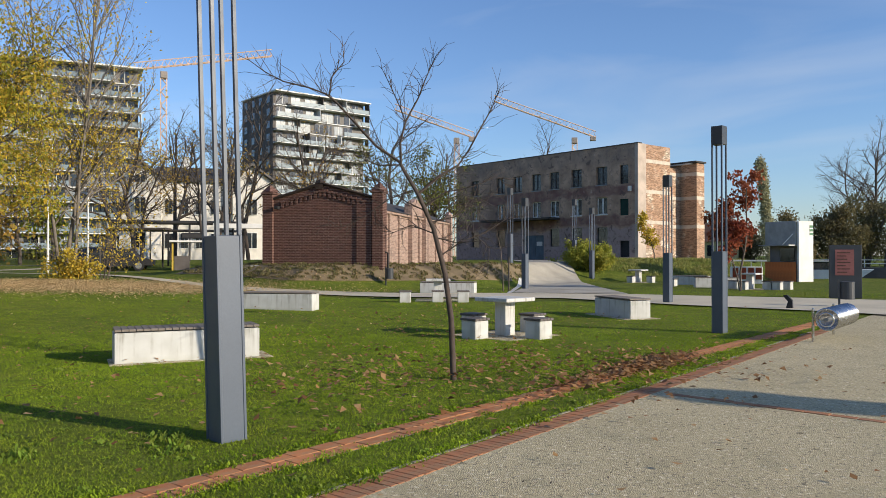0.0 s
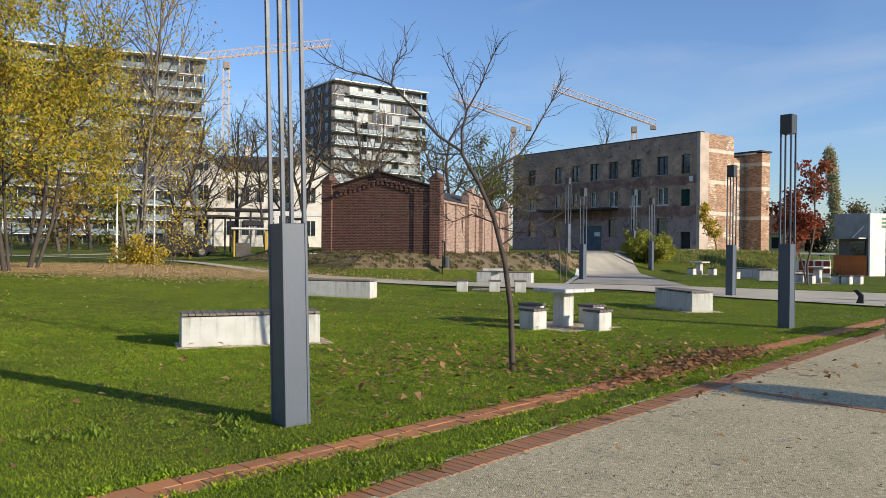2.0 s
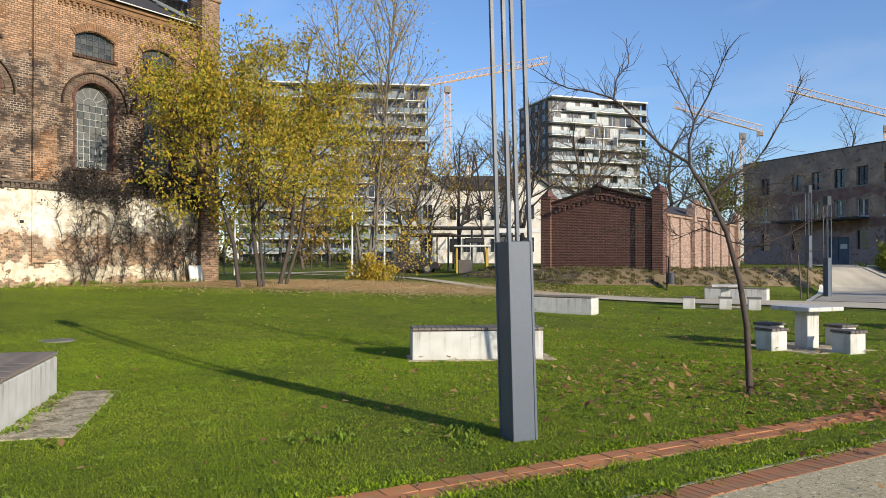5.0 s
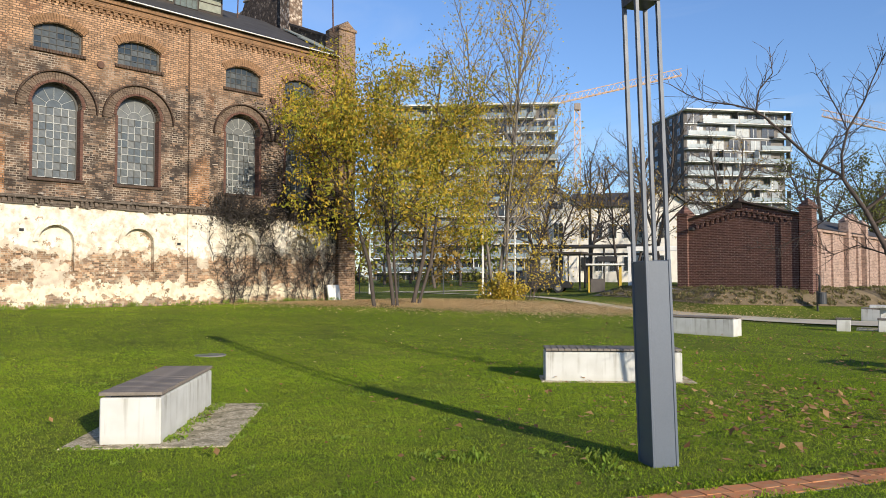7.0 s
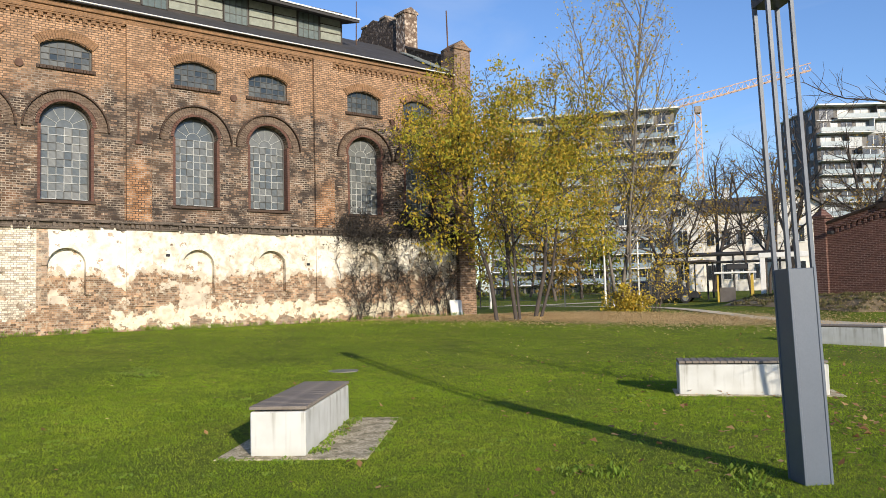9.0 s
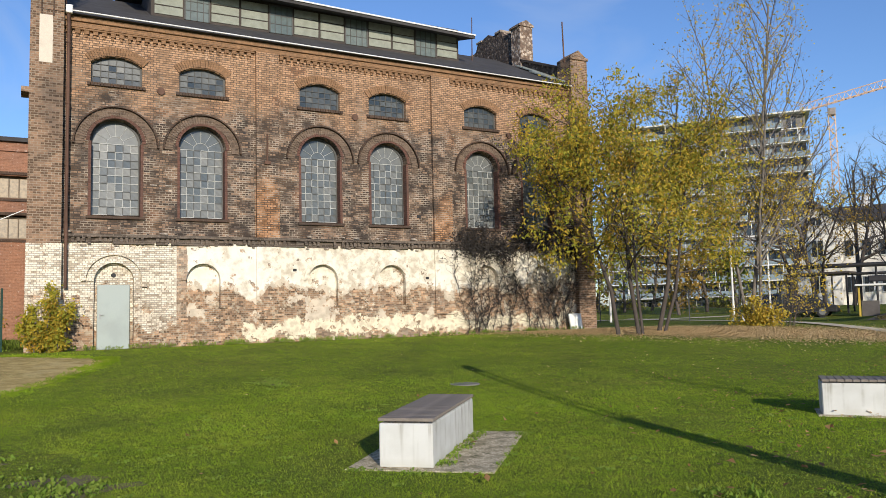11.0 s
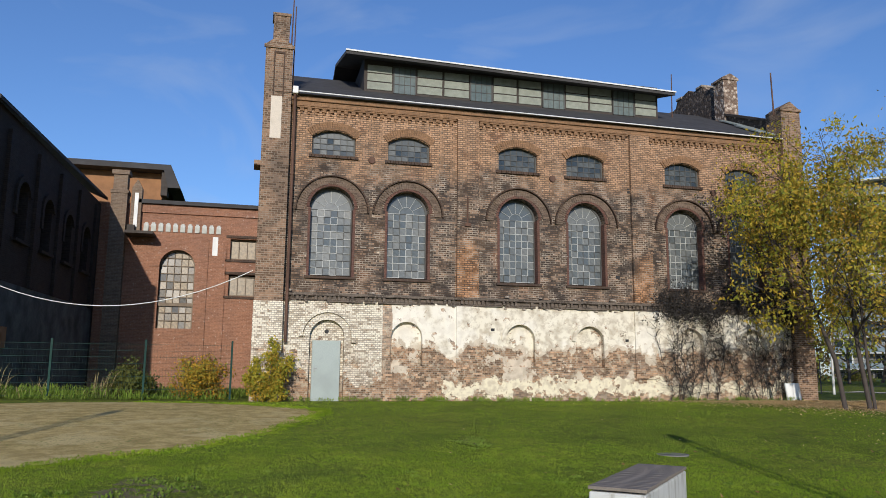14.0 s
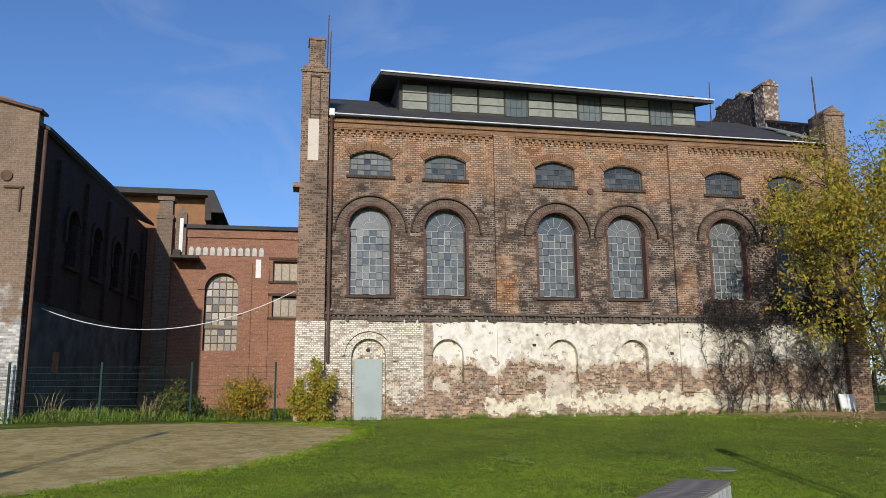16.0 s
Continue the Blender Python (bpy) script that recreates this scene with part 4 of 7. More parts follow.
# gable parapet and chimney at the far end
bm = bmesh.new()
holed(bm, [(HX - 0.8, 11.2), (HX - 0.8, 12.6), (-31.0, 13.95), (-31.2, 15.1), (-31.9, 15.35), (-32.0, 15.7), (-32.7, 15.75), (-32.9, 16.15), (-33.7, 16.05), (-34.1, 16.3), (-35.2, 16.1), (-35.4, 15.75), (-36.2, 15.6), (-36.6, 14.9), (-39, 12.2), (-39, 11.2)], [], lambda a, z, d: (a, 21.3 + d, z), 0.6)
part("gable_parapet", bm, M["rubble"], hall, "dark patched gable parapet of rough bricks")
bm = boxes((-31.75, 21.20, 12.6, -30.95, 21.95, 15.72))
holed(bm, [(21.12, 15.72), (22.02, 15.72), (22.02, 15.82), (21.57, 16.05), (21.12, 15.82)], [], lambda a, z, d: (-30.90 - d, a, z), 0.92)
part("chimney", bm, M["rubble_pale"], hall, "stubby patched brick chimney with gabled cap")
for x, z in ((-33.1, 16.05), (-35.0, 16.1), (-36.0, 15.6)):
    part("coping_stone", boxes((x - 0.28, 21.24, z, x + 0.28, 21.96, z + 0.12), bev=0.02), M["stone"], hall)
part("parapet_coping", boxes((-31, 21.2, -0.05, -27.8, 21.95, 0.05)), M["wood_dark"], hall).matrix_local = pose(0, 0, 0) @ Matrix.Translation((-31.0, 0, 13.97)) @ pose(0, 0, 0, 0, 22.9, 0) @ Matrix.Translation((31.0, 0, 0))
part("flashing", boxes((2.6, 20.85, 0, 6.75, 21.29, 0.05), (4.4, 20.55, -0.01, 6.2, 20.86, 0.045)), M["flashing"], hall, "pale grey-green sheet flashing").matrix_local = pose(-33.3, 0, 14.76, 0, 26.2, 0)
bm = tube(bmesh.new(), [(HX - 0.1, 20.9, 12.6), (HX - 0.1, 20.86, 14.5)], [0.035, 0.03], 6)
part("lightning_rod", bm, M["rust"], hall)
part("lightning_rod", tube(bmesh.new(), [(HX - 0.2, 0.62, 13.0), (HX - 0.2, 0.66, 15.6)], [0.03, 0.02], 6), M["rust"], hall)
part("lightning_rod", tube(bmesh.new(), [(HX - 0.05, 0.72, 11.6), (HX - 0.05, 0.74, 14.9)], [0.03, 0.02], 6), M["rust"], hall)
part("lightning_rod", tube(bmesh.new(), [(-31, 18.4, 13.4), (-31, 18.45, 15.7)], [0.03, 0.02], 6), M["rust"], hall)

# ---- buildings round the yard beside the hall ----
side = thing("dark_workshop", "long shaded brick workshop with a sunlit tan gable front", "building", m=pose(-29.0, -9.67, 0, 0, 0, -2.5))
bm = bmesh.new()
wins = [arch(-a, 1.35, 6.7, 8.55, 0.5, 8) for a in (4.3, 7.6, 10.9, 14.2)]
holed(bm, [(0, 0), (0, 11.3), (-17.2, 10.9), (-17.2, 0)], wins, lambda a, z, d: (a, -d, z), 0.4)
# the side's shade is put into the colour of wall, pilasters and hoods
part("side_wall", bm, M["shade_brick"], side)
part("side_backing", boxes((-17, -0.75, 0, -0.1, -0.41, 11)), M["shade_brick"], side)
part("plaster_band", boxes((-16.5, 0, 0, -0.8, 0.03, 4.9)), M["side_plaster"], side, "stained plaster lower band in a shade-darkened grey")
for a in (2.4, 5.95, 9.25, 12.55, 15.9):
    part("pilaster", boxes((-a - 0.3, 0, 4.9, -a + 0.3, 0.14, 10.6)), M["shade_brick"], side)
for a in (4.3, 7.6, 10.9, 14.2):
    bm = boxes((-a - 0.85, 0, 6.55, -a + 0.85, 0.18, 6.68))
    ring(bm, arch(-a, 1.4, 7.6, 8.55, 0.5, 8)[1:], arch(-a, 1.9, 7.6, 8.55, 0.75, 8)[1:], lambda u, z, d: (u, d, z), 0.0, 0.1)
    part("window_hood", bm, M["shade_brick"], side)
bm = bmesh.new()
holed(bm, [(0, 0), (0, 11.75), (-1.1, 12.25), (-9, 13.6), (-9, 0)], [], lambda a, z, d: (0.12 - d, a, z), 0.45)
part("front_wall", bm, M["tan_front"], side)
part("verge", boxes((-0.4, -9, 0, 0.3, 0, 0.1)), M["rust"], side).matrix_local = pose(0, 0.12, 11.72, -14, 0, 0)
bm = bmesh.new()
holed(bm, [(0.25, 11.35), (-4.6, 13.6), (-4.6, 13.2), (0.25, 11.2)], [], lambda a, z, d: (-0.33 - d, a, z), 17.0)
part("roof", bm, M["felt"], side)
part("drainpipe", tube(bmesh.new(), [(-0.3, 0.12, 11.2), (-0.3, 0.12, 0.6)], 0.07, 8), M["rust"], side)
part("wall_bracket", boxes((0.12, -0.95, 8.85, 0.22, -0.3, 8.92), (0.12, -0.42, 8.0, 0.2, -0.36, 8.85)), M["rust"], side)
part("meter_box", boxes((-3.6, 0.03, 2.4, -3.1, 0.12, 3.2), bev=0.01), M["ochre"], side, "dull yellow meter box")
part("round_vent", cyl(bmesh.new(), 0, 0, 0, 0.08, 0.2, 14), M["rust"], side).matrix_local = pose(0.12, -0.9, 9.3, 0, 90, 0)

RX = -46.0
link = thing("red_link_building", "red brick wing with a tall arched window and pale dentil frieze", "building", m=pose(0, 0, 0))
bm = bmesh.new()
onr = lambda a, z, d: (RX - d, a, z)
holed(bm, rect(-10.5, 0.5, 1.5, 11.05), [arch(-4.62, 1.95, 3.95, 7.48, 0.97, 14), rect(-1.75, 8.05, 0.2, 9.25), rect(-1.75, 5.9, 0.2, 7.15)], onr, 0.5)
part("front_wall", bm, M["red_brick"], link)
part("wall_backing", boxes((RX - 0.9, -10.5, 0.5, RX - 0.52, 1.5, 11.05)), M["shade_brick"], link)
bm = ring(bmesh.new(), arch(-4.62, 1.95, 6.0, 7.48, 0.97, 14)[1:], arch(-4.62, 2.75, 6.0, 7.48, 1.37, 14)[1:], onr, 0.0, -0.09)
part("arch_hood", bm, M["red_brick"], link)
lw = part("arched_window", ring(bmesh.new(), arch(-4.62, 1.8, 4.0, 7.48, 0.9, 14)[1:], arch(-4.62, 1.98, 4.0, 7.48, 0.99, 14)[1:], onr, 0.35, 0.25), M["bars_tan"], link)
bm = bmesh.new()
for k in range(1, 5):
    box(bm, RX - 0.36, -5.57 + 0.38 * k - 0.02, 3.95, RX - 0.3, -5.57 + 0.38 * k + 0.02, 8.25)
for z in (4.4, 4.85, 5.3, 5.75, 6.2, 6.65, 7.1, 7.55, 8.0):
    box(bm, RX - 0.36, -5.6, z - 0.02, RX - 0.29, -3.65, z + 0.02)
box(bm, RX - 0.36, -5.6, 5.23, RX - 0.22, -3.65, 5.42)
part("glazing_grid", bm, M["bars_tan"], lw)
for i in range(5):
    for j in range(10):
        piece("pane", PANES.setdefault("link", mesh_of("pane", boxes((-0.004, -0.18, -0.21, 0.004, 0.18, 0.21)), M["pane_tan"])), lw, pose(RX - 0.38, -5.38 + 0.38 * i, 4.17 + 0.45 * j, 0, random.gauss(0, 1), random.gauss(0, 1)))
for z in (8.05, 5.9):
    f = part("side_window", boxes((RX - 0.35, -1.75, z, RX - 0.25, 0.2, z + 0.08), (RX - 0.35, -1.75, z + 1.12, RX - 0.25, 0.2, z + 1.2), *[(RX - 0.34, -1.75 + 0.47 * k, z + 0.08, RX - 0.28, -1.71 + 0.47 * k, z + 1.12) for k in range(5)]), M["bars_tan"], link)
    part("glass", boxes((RX - 0.4, -1.75, z, RX - 0.35, 0.2, z + 1.2)), M["pane_tan"], f)
    part("sill_band", boxes((RX, -2.0, z - 0.16, RX + 0.08, 0.3, z - 0.02)), M["hall_dark"], link)
    part("lintel_band", boxes((RX, -2.0, z + 1.25, RX + 0.08, 0.3, z + 1.4)), M["hall_dark"], link)
part("eave_board", boxes((RX - 1, -6.9, 11.05, RX + 0.3, 1.5, 11.27)), M["felt"], link)
part("eaves_roll", boxes((RX, -6.9, 10.55, RX + 0.10, 1.5, 11.05)), M["red_brick"], link)
tooth = mesh_of("dentil", boxes((0, -0.13, -0.26, 0.05, 0.13, 0.16), (0, -0.08, 0.16, 0.05, 0.08, 0.24)), M["concrete"])
for k in range(11):
    piece("dentil", tooth, link, pose(RX + 0.02, -6.45 + k * 0.40, 9.74))
part("pale_slit", boxes((RX, -2.75, 8.2, RX + 0.05, -2.45, 9.3)), M["white"], link)
for a in (-3.2, -2.2):
    part("lesene", boxes((RX, a - 0.25, 0.5, RX + 0.08, a + 0.25, 9.1)), M["red_brick"], link)
bm = boxes((RX - 0.4, -8.35, 0.5, RX + 0.5, -7.5, 11.5), (RX - 0.45, -8.4, 11.5, RX + 0.55, -7.45, 11.7), (RX - 0.3, -8.3, 11.7, RX + 0.4, -7.55, 12.6), (RX - 0.4, -8.4, 12.6, RX + 0.5, -7.45, 12.85))
part("pier", bm, M["tan_brick"], link)
bm = bmesh.new()
holed(bm, [(-7.3, 9.3), (-6.75, 9.3), (-6.75, 11.9), (-7.02, 12.4), (-7.3, 11.9)], [], lambda a, z, d: (RX + 0.3 - d, a, z), 0.5)
part("niche_pier", bm, M["tan_brick"], link)
part("niche", boxes((RX + 0.3, -7.12, 9.6, RX + 0.34, -6.92, 11.6)), M["white"], link)
part("canopy", boxes((RX, -7.4, 9.1, RX + 1.4, -5.9, 9.25), (RX, -7.4, 9.25, RX + 0.6, -7.0, 9.7)), M["wood_dark"], link)

rear = thing("rear_block", "plastered ochre rear block under a dark overhanging roof", "building", m=pose(0, 0, 0))
part("wall", boxes((-58, -13.5, 0.5, -50, -6.2, 13.85)), M["ochre"], rear)
bm = bmesh.new()
holed(bm, [(-14.5, 13.85), (-14.5, 14.20), (-5.65, 14.20), (-5.0, 12.75), (-5.75, 12.75), (-6.05, 13.85)], [], lambda a, z, d: (-48.9 - d, a, z), 10.0)
part("roof", bm, M["felt"], rear)
part("soffit_beam", boxes((-50.0, -6.19, 12.3, -49.2, -5.8, 13.8)), M["wood_dark"], rear)

# sagging cable over the yard
bm = bmesh.new()
a, b = Vector((-30.5, -9.55, 4.72)), Vector((-27.3, -0.36, 5.08))
tube(bm, [a.lerp(b, u) - Vector((0, 0, 1.05 * (1 - (2 * u - 1) ** 2))) for u in [k / 16 for k in range(17)]], 0.016, 5)
tagged(obj("overhead_cable", bm, M["white"]), "pale sagging cable strung between the brick walls", "cable")

# green mesh fence
fence = thing("mesh_fence", "green wire mesh fence with slim posts closing the yard", "fence", m=pose(0, 0, 0))
fpts = [(-28.6, -12.5), (-28.6, -9.8), (-28.6, -6.85), (-28.6, -3.85), (-28.6, -0.95)]
for x, y in fpts:
    z = hz(x, y)
    part("post", boxes((x - 0.035, y - 0.035, z - 0.1, x + 0.035, y + 0.035, z + 2.05)), M["fence"], fence)
for (x0, y0), (x1, y1) in zip(fpts, fpts[1:]):
    z = hz(x0, y0)
    bm = bmesh.new()
    for k in range(9):
        box(bm, x0 - 0.004, y0, z + 0.12 + 0.22 * k, x0 + 0.004, y1, z + 0.128 + 0.22 * k)
    for k in range(int((y1 - y0) / 0.1)):
        box(bm, x0 - 0.003, y0 + 0.1 * k, z + 0.1, x0 + 0.003, y0 + 0.1 * k + 0.003, z + 1.92)
    part("mesh_panel", bm, M["fence"], fence)

board = thing("leaning_slab", "white stone slab leaning by the hall corner", "slab", m=pose(-26.62, 20.68, hz(-26.6, 20.7), 0, -12, 0))
part("slab", boxes((-0.05, -0.32, -0.03, 0.05, 0.32, 0.72), bev=0.02), M["white"], board)

# ---- lamp poles ----
def lamp_pole(x, y, rz, lean=(0, 0), z=None, size=0.95):
    p = thing("lamp_pole", "grey-blue square lamp pole with four rods and dark lamp head", "lamp", "lamp poles in the park", m=place(x, y, rz, z) @ pose(0, 0, 0, *lean, 0) @ Matrix.Scale(size, 4))
    bm = boxes((-0.118, -0.118, -0.06, 0.118, 0.118, 1.76), bev=0.006)
    part("base_column", bm, M["pole"], p)
    for sx in (-1, 1):
        for sy in (-1, 1):
            part("corner_strip", boxes((sx * 0.112 - 0.013, sy * 0.112 - 0.013, -0.06, sx * 0.112 + 0.013, sy * 0.112 + 0.013, 1.768), bev=0.003), M["pole"], p)
    for sx in (-1, 1):
        for sy in (-1, 1):
            part("rod", boxes((sx * 0.106 - 0.016, sy * 0.106 - 0.016, 1.76, sx * 0.106 + 0.016, sy * 0.106 + 0.016, 4.06)), M["pole"], p)
    part("lamp_head", boxes((-0.125, -0.125, 4.06, 0.125, 0.125, 4.46), bev=0.006), M["pole_dark"], p, "dark lamp head")
    return p


first_pole = lamp_pole(-3.335, 6.20, -30, (0.8, -1.6), size=1.0)
lamp_pole(1.75, 16.85, -30)
lamp_pole(1.1, 26.6, -30)
lamp_pole(-10.9, -6.2, -30)
lamp_pole(-4.9, 35.5, -30)
lamp_pole(-6.8, 43.0, -30)


# unseen column of assumed form, added to cast the broad shadow on the gravel
column = thing("shadow_column", "unseen round concrete column added to cast the broad gravel shadow", "column", m=pose(13.2, 6.55, 0))
part("shaft", cyl(bmesh.new(), 0, 0, -0.1, 3.9, 0.42, 28), M["plinth"], column)
part("plinth", cyl(bmesh.new(), 0, 0, -0.1, 0.25, 0.50, 28), M["plinth"], column)
part("cap", tube(bmesh.new(), [(0, 0, 3.9), (0, 0, 4.05), (0, 0, 4.3)], [0.50, 0.50, 0.20], 28), M["zinc"], column)


# ---- benches ----
def bench(x, y, rz, L=2.2, slab=None, label="white concrete bench block with weathered board top"):
    """Concrete block bench: local x along its length."""
    b = thing("concrete_bench", label, "bench", "concrete benches", m=place(x, y, rz))
    bm = boxes((-L / 2, -0.29, -0.03, L / 2, 0.29, 0.455), bev=0.012)
    part("block", bm, M["concrete"], b)
    part("batten", boxes((-L / 2 + 0.05, -0.2, 0.455, L / 2 - 0.05, -0.14, 0.475), (-L / 2 + 0.05, 0.14, 0.455, L / 2 - 0.05, 0.2, 0.475)), M["pole_dark"], b)
    n = int(L / 0.098)
    w = L / n
    board = mesh_of("board", boxes((-w * 0.46, -0.30, 0, w * 0.46, 0.30, 0.035), bev=0.004), M["deck"])
    for k in range(n):
        piece("board", board, b, pose(-L / 2 + (k + 0.5) * w, 0, 0.475, random.uniform(-0.4, 0.4), 0, 0))
    if slab:
        part("slab", boxes(slab, bev=0.01), M["slab"], b, "worn mossy gravelly slab")
    return b


bench(-6.63, 10.73, 40, 2.10, (-1.12, -0.42, -0.05, 1.25, 0.40, 0.012))
bench(-8.24, 4.08, 139, 2.26, (-1.3, -0.95, -0.05, 1.25, 0.62, 0.010))
bench(-10.0, 20.75, 3, 2.2)
bench(-0.28, 20.71, 122, 1.78, (-1.05, -0.5, -0.05, 1.05, 0.5, 0.012))
bench(-7.5, 31.2, 2, 2.3)


# ---- chess tables with stools ----
def stool(x, y, rz):
    s = thing("concrete_stool", "small white concrete stool with wooden slat seat", "stool", "stools at the tables", m=place(x, y, rz))
    part("block", boxes((-0.185, -0.185, -0.02, 0.185, 0.185, 0.345), bev=0.012), M["concrete"], s)
    slat = mesh_of("slat", boxes((-0.21, -0.047, 0, 0.21, 0.047, 0.045), bev=0.006), M["seat_slat"])
    for k in range(4):
        piece("slat", slat, s, pose(0, -0.153 + k * 0.102, 0.35))
    return s


def chess_table(x, y, rz):
    t = thing("concrete_table", "square white concrete table on a thick pillar", "table", "park tables", m=place(x, y, rz))
    part("tabletop", boxes((-0.43, -0.43, 0.68, 0.43, 0.43, 0.755), bev=0.012), M["concrete"], t)
    part("pillar", boxes((-0.145, -0.145, 0.0, 0.145, 0.145, 0.68), bev=0.012), M["concrete"], t)
    part("slab", boxes((-0.8, -0.8, -0.05, 0.8, 0.8, 0.008), bev=0.01), M["slab"], t, "worn concrete slab")
    return t


def table_set(x, y, rz, spots=((0, 1), (0, -1), (1, 0), (-1, 0)), d=0.82):
    chess_table(x, y, rz)
    c, s = math.cos(radians(rz)), math.sin(radians(rz))
    for a, b in spots:
        stool(x + (a * c - b * s) * d, y + (a * s + b * c) * d, rz)


table_set(-2.45, 15.35, -32, d=0.86)
chess_table(-6.75, 26.6, 15)
for x, y in ((-7.52, 25.15), (-6.5, 25.6), (-5.63, 25.7)):
    stool(x, y, 15)

# ---- brick hut on the bank ----
HUT_RZ = 1.5
hut = thing("brick_hut", "long low brown brick transformer house with stepped gable and corner piers", "building", m=pose(-17.3, 34.6, 0.95, 0, 0, HUT_RZ))
W, D, E = 5.39, 16.5, 3.35
hut_front = lambda a, z, d: (a, d, z)
bm = bmesh.new()
holed(bm, [(0, -0.4), (W, -0.4), (W, E), (W / 2, E + 0.72), (0, E)], [], hut_front, 0.38)
part("gable_wall", bm, M["hut_brick"], hut)
bm = bmesh.new()
for k in range(9):
    for sgn in (-1, 1):
        a = W / 2 + sgn * (0.12 + k * 0.245)
        z = E + 0.30 - abs(a - W / 2) / (W / 2) * 0.72
        box(bm, a - 0.06, -0.07, z - 0.12, a + 0.06, 0.0, z + 0.10)
        box(bm, a - 0.10, -0.10, z + 0.10, a + 0.14, 0.0, z + 0.2)
part("corbel_steps", bm, M["hut_brick"], hut)
bm = bmesh.new()
for sgn in (-1, 1):
    tube(bm, [(W / 2 + sgn * W / 2, -0.05, E + 0.03), (W / 2, -0.05, E + 0.78)], 0.07, 4)
box(bm, W / 2 - 0.36, -0.1, E + 0.5, W / 2 + 0.04, 0.3, E + 0.80)
tube(bm, [(W / 2 - 0.16, 0.1, E + 0.8), (W / 2 - 0.16, 0.1, E + 1.0)], [0.3, 0.03], 4)
part("gable_coping", bm, M["shade_brick"], hut)
for a in (-0.12, W + 0.12):
    bm = boxes((a - 0.26, -0.16, -0.4, a + 0.26, 0.5, E + 0.42), (a - 0.34, -0.2, E + 0.30, a + 0.34, 0.54, E + 0.38))
    tube(bm, [(a, 0.17, E + 0.42), (a, 0.17, E + 0.78)], [0.42, 0.03], 4)
    part("corner_pier", bm, M["hut_brick"], hut)
part("corner_return", boxes((W - 0.95, -0.07, -0.4, W - 0.2, 0.0, E - 0.25)), M["hut_brick"], hut)
# the long side wears the lightened, sunlit copy of the hut brick
sw = boxes((W - 0.38, 0.38, -0.4, W, D, E - 0.55))
part("side_wall", sw, M["hut_lit_side"], hut)
part("side_wall", boxes((0, 0.38, -0.4, 0.38, D, E - 0.55)), M["hut_brick"], hut)
part("plinth", boxes((W, 0.5, -0.4, W + 0.09, D, 0.06)), M["concrete"], hut)
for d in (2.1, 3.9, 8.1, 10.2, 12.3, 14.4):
    part("lesene", boxes((W, d - 0.16, 0.06, W + 0.10, d + 0.16, E - 0.62)), M["hut_lit_side"], hut)
part("cornice", boxes((W, 0.5, E - 0.62, W + 0.14, D, E - 0.5)), M["hut_lit_side"], hut)
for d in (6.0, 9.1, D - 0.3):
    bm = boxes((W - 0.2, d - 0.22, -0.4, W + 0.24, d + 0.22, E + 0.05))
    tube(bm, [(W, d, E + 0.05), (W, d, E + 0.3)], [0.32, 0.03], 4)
    part("side_pier", bm, M["hut_lit_side"], hut)
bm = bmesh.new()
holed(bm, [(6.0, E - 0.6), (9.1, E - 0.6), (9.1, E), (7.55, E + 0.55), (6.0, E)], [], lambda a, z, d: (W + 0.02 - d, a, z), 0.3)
part("side_gable", bm, M["hut_lit_side"], hut)
bm = bmesh.new()
holed(bm, [(-0.1, E - 0.5), (W / 2, E + 0.55), (W + 0.2, E - 0.5)], [], lambda a, z, d: (a, 0.3 + d, z), D - 0.5)
part("roof", bm, M["felt"], hut)
part("floodlight", boxes((0.28, -0.34, E - 0.45, 0.52, -0.1, E - 0.3), bev=0.02), M["black"], hut)
part("standpipe", tube(bmesh.new(), [(W + 0.5, 0.3, -0.3), (W + 0.5, 0.3, 0.75), (W + 0.3, 0.2, 0.85)], 0.05, 6), M["black"], hut)
part("kerb_stone", boxes((-0.9, -0.5, -0.35, -0.2, 0.1, 0.15), bev=0.03), M["white"], hut)

# ---- three-storey shell building ----
BA = math.degrees(math.atan2(-0.5927, 0.8054))      # its front runs away to the left
shell = thing("shell_building", "three-storey derelict block with stained mauve render and raw brick gable", "building", m=pose(0.23, 66.23, 1.0, 0, 0, BA))
FL, FH = 23.4, 10.0
cols = (3.8, 6.67, 9.36, 11.67, 14.18, 16.56, 20.4)
holes = [rect(-c - 0.6, z, -c + 0.6, z + h) for c in cols for z, h in ((6.75, 1.58), (4.17, 1.5))]
holes += [rect(-1.87, 6.7, -0.97, 8.3), rect(-1.87, 4.0, -0.97, 5.4), rect(-1.9, 0.45, -0.88, 1.85)]
gcols = (3.8, 6.67, 9.36, 16.56, 20.4)
holes += [rect(-c - 0.62, 1.42, -c + 0.62, 3.05) for c in gcols] + [rect(-13.1, 0.2, -10.7, 2.5)]
bm = bmesh.new()
holed(bm, rect(-FL, -0.8, 0, FH), holes, lambda a, z, d: (a, d, z), 0.4)
part("front_wall", bm, M["mauve"], shell)
# black sheet added in place of the unlit rooms behind the openings
part("room_dark", boxes((-FL, 0.9, -0.8, -0.3, 1.2, FH - 0.2)), M["black"], shell)
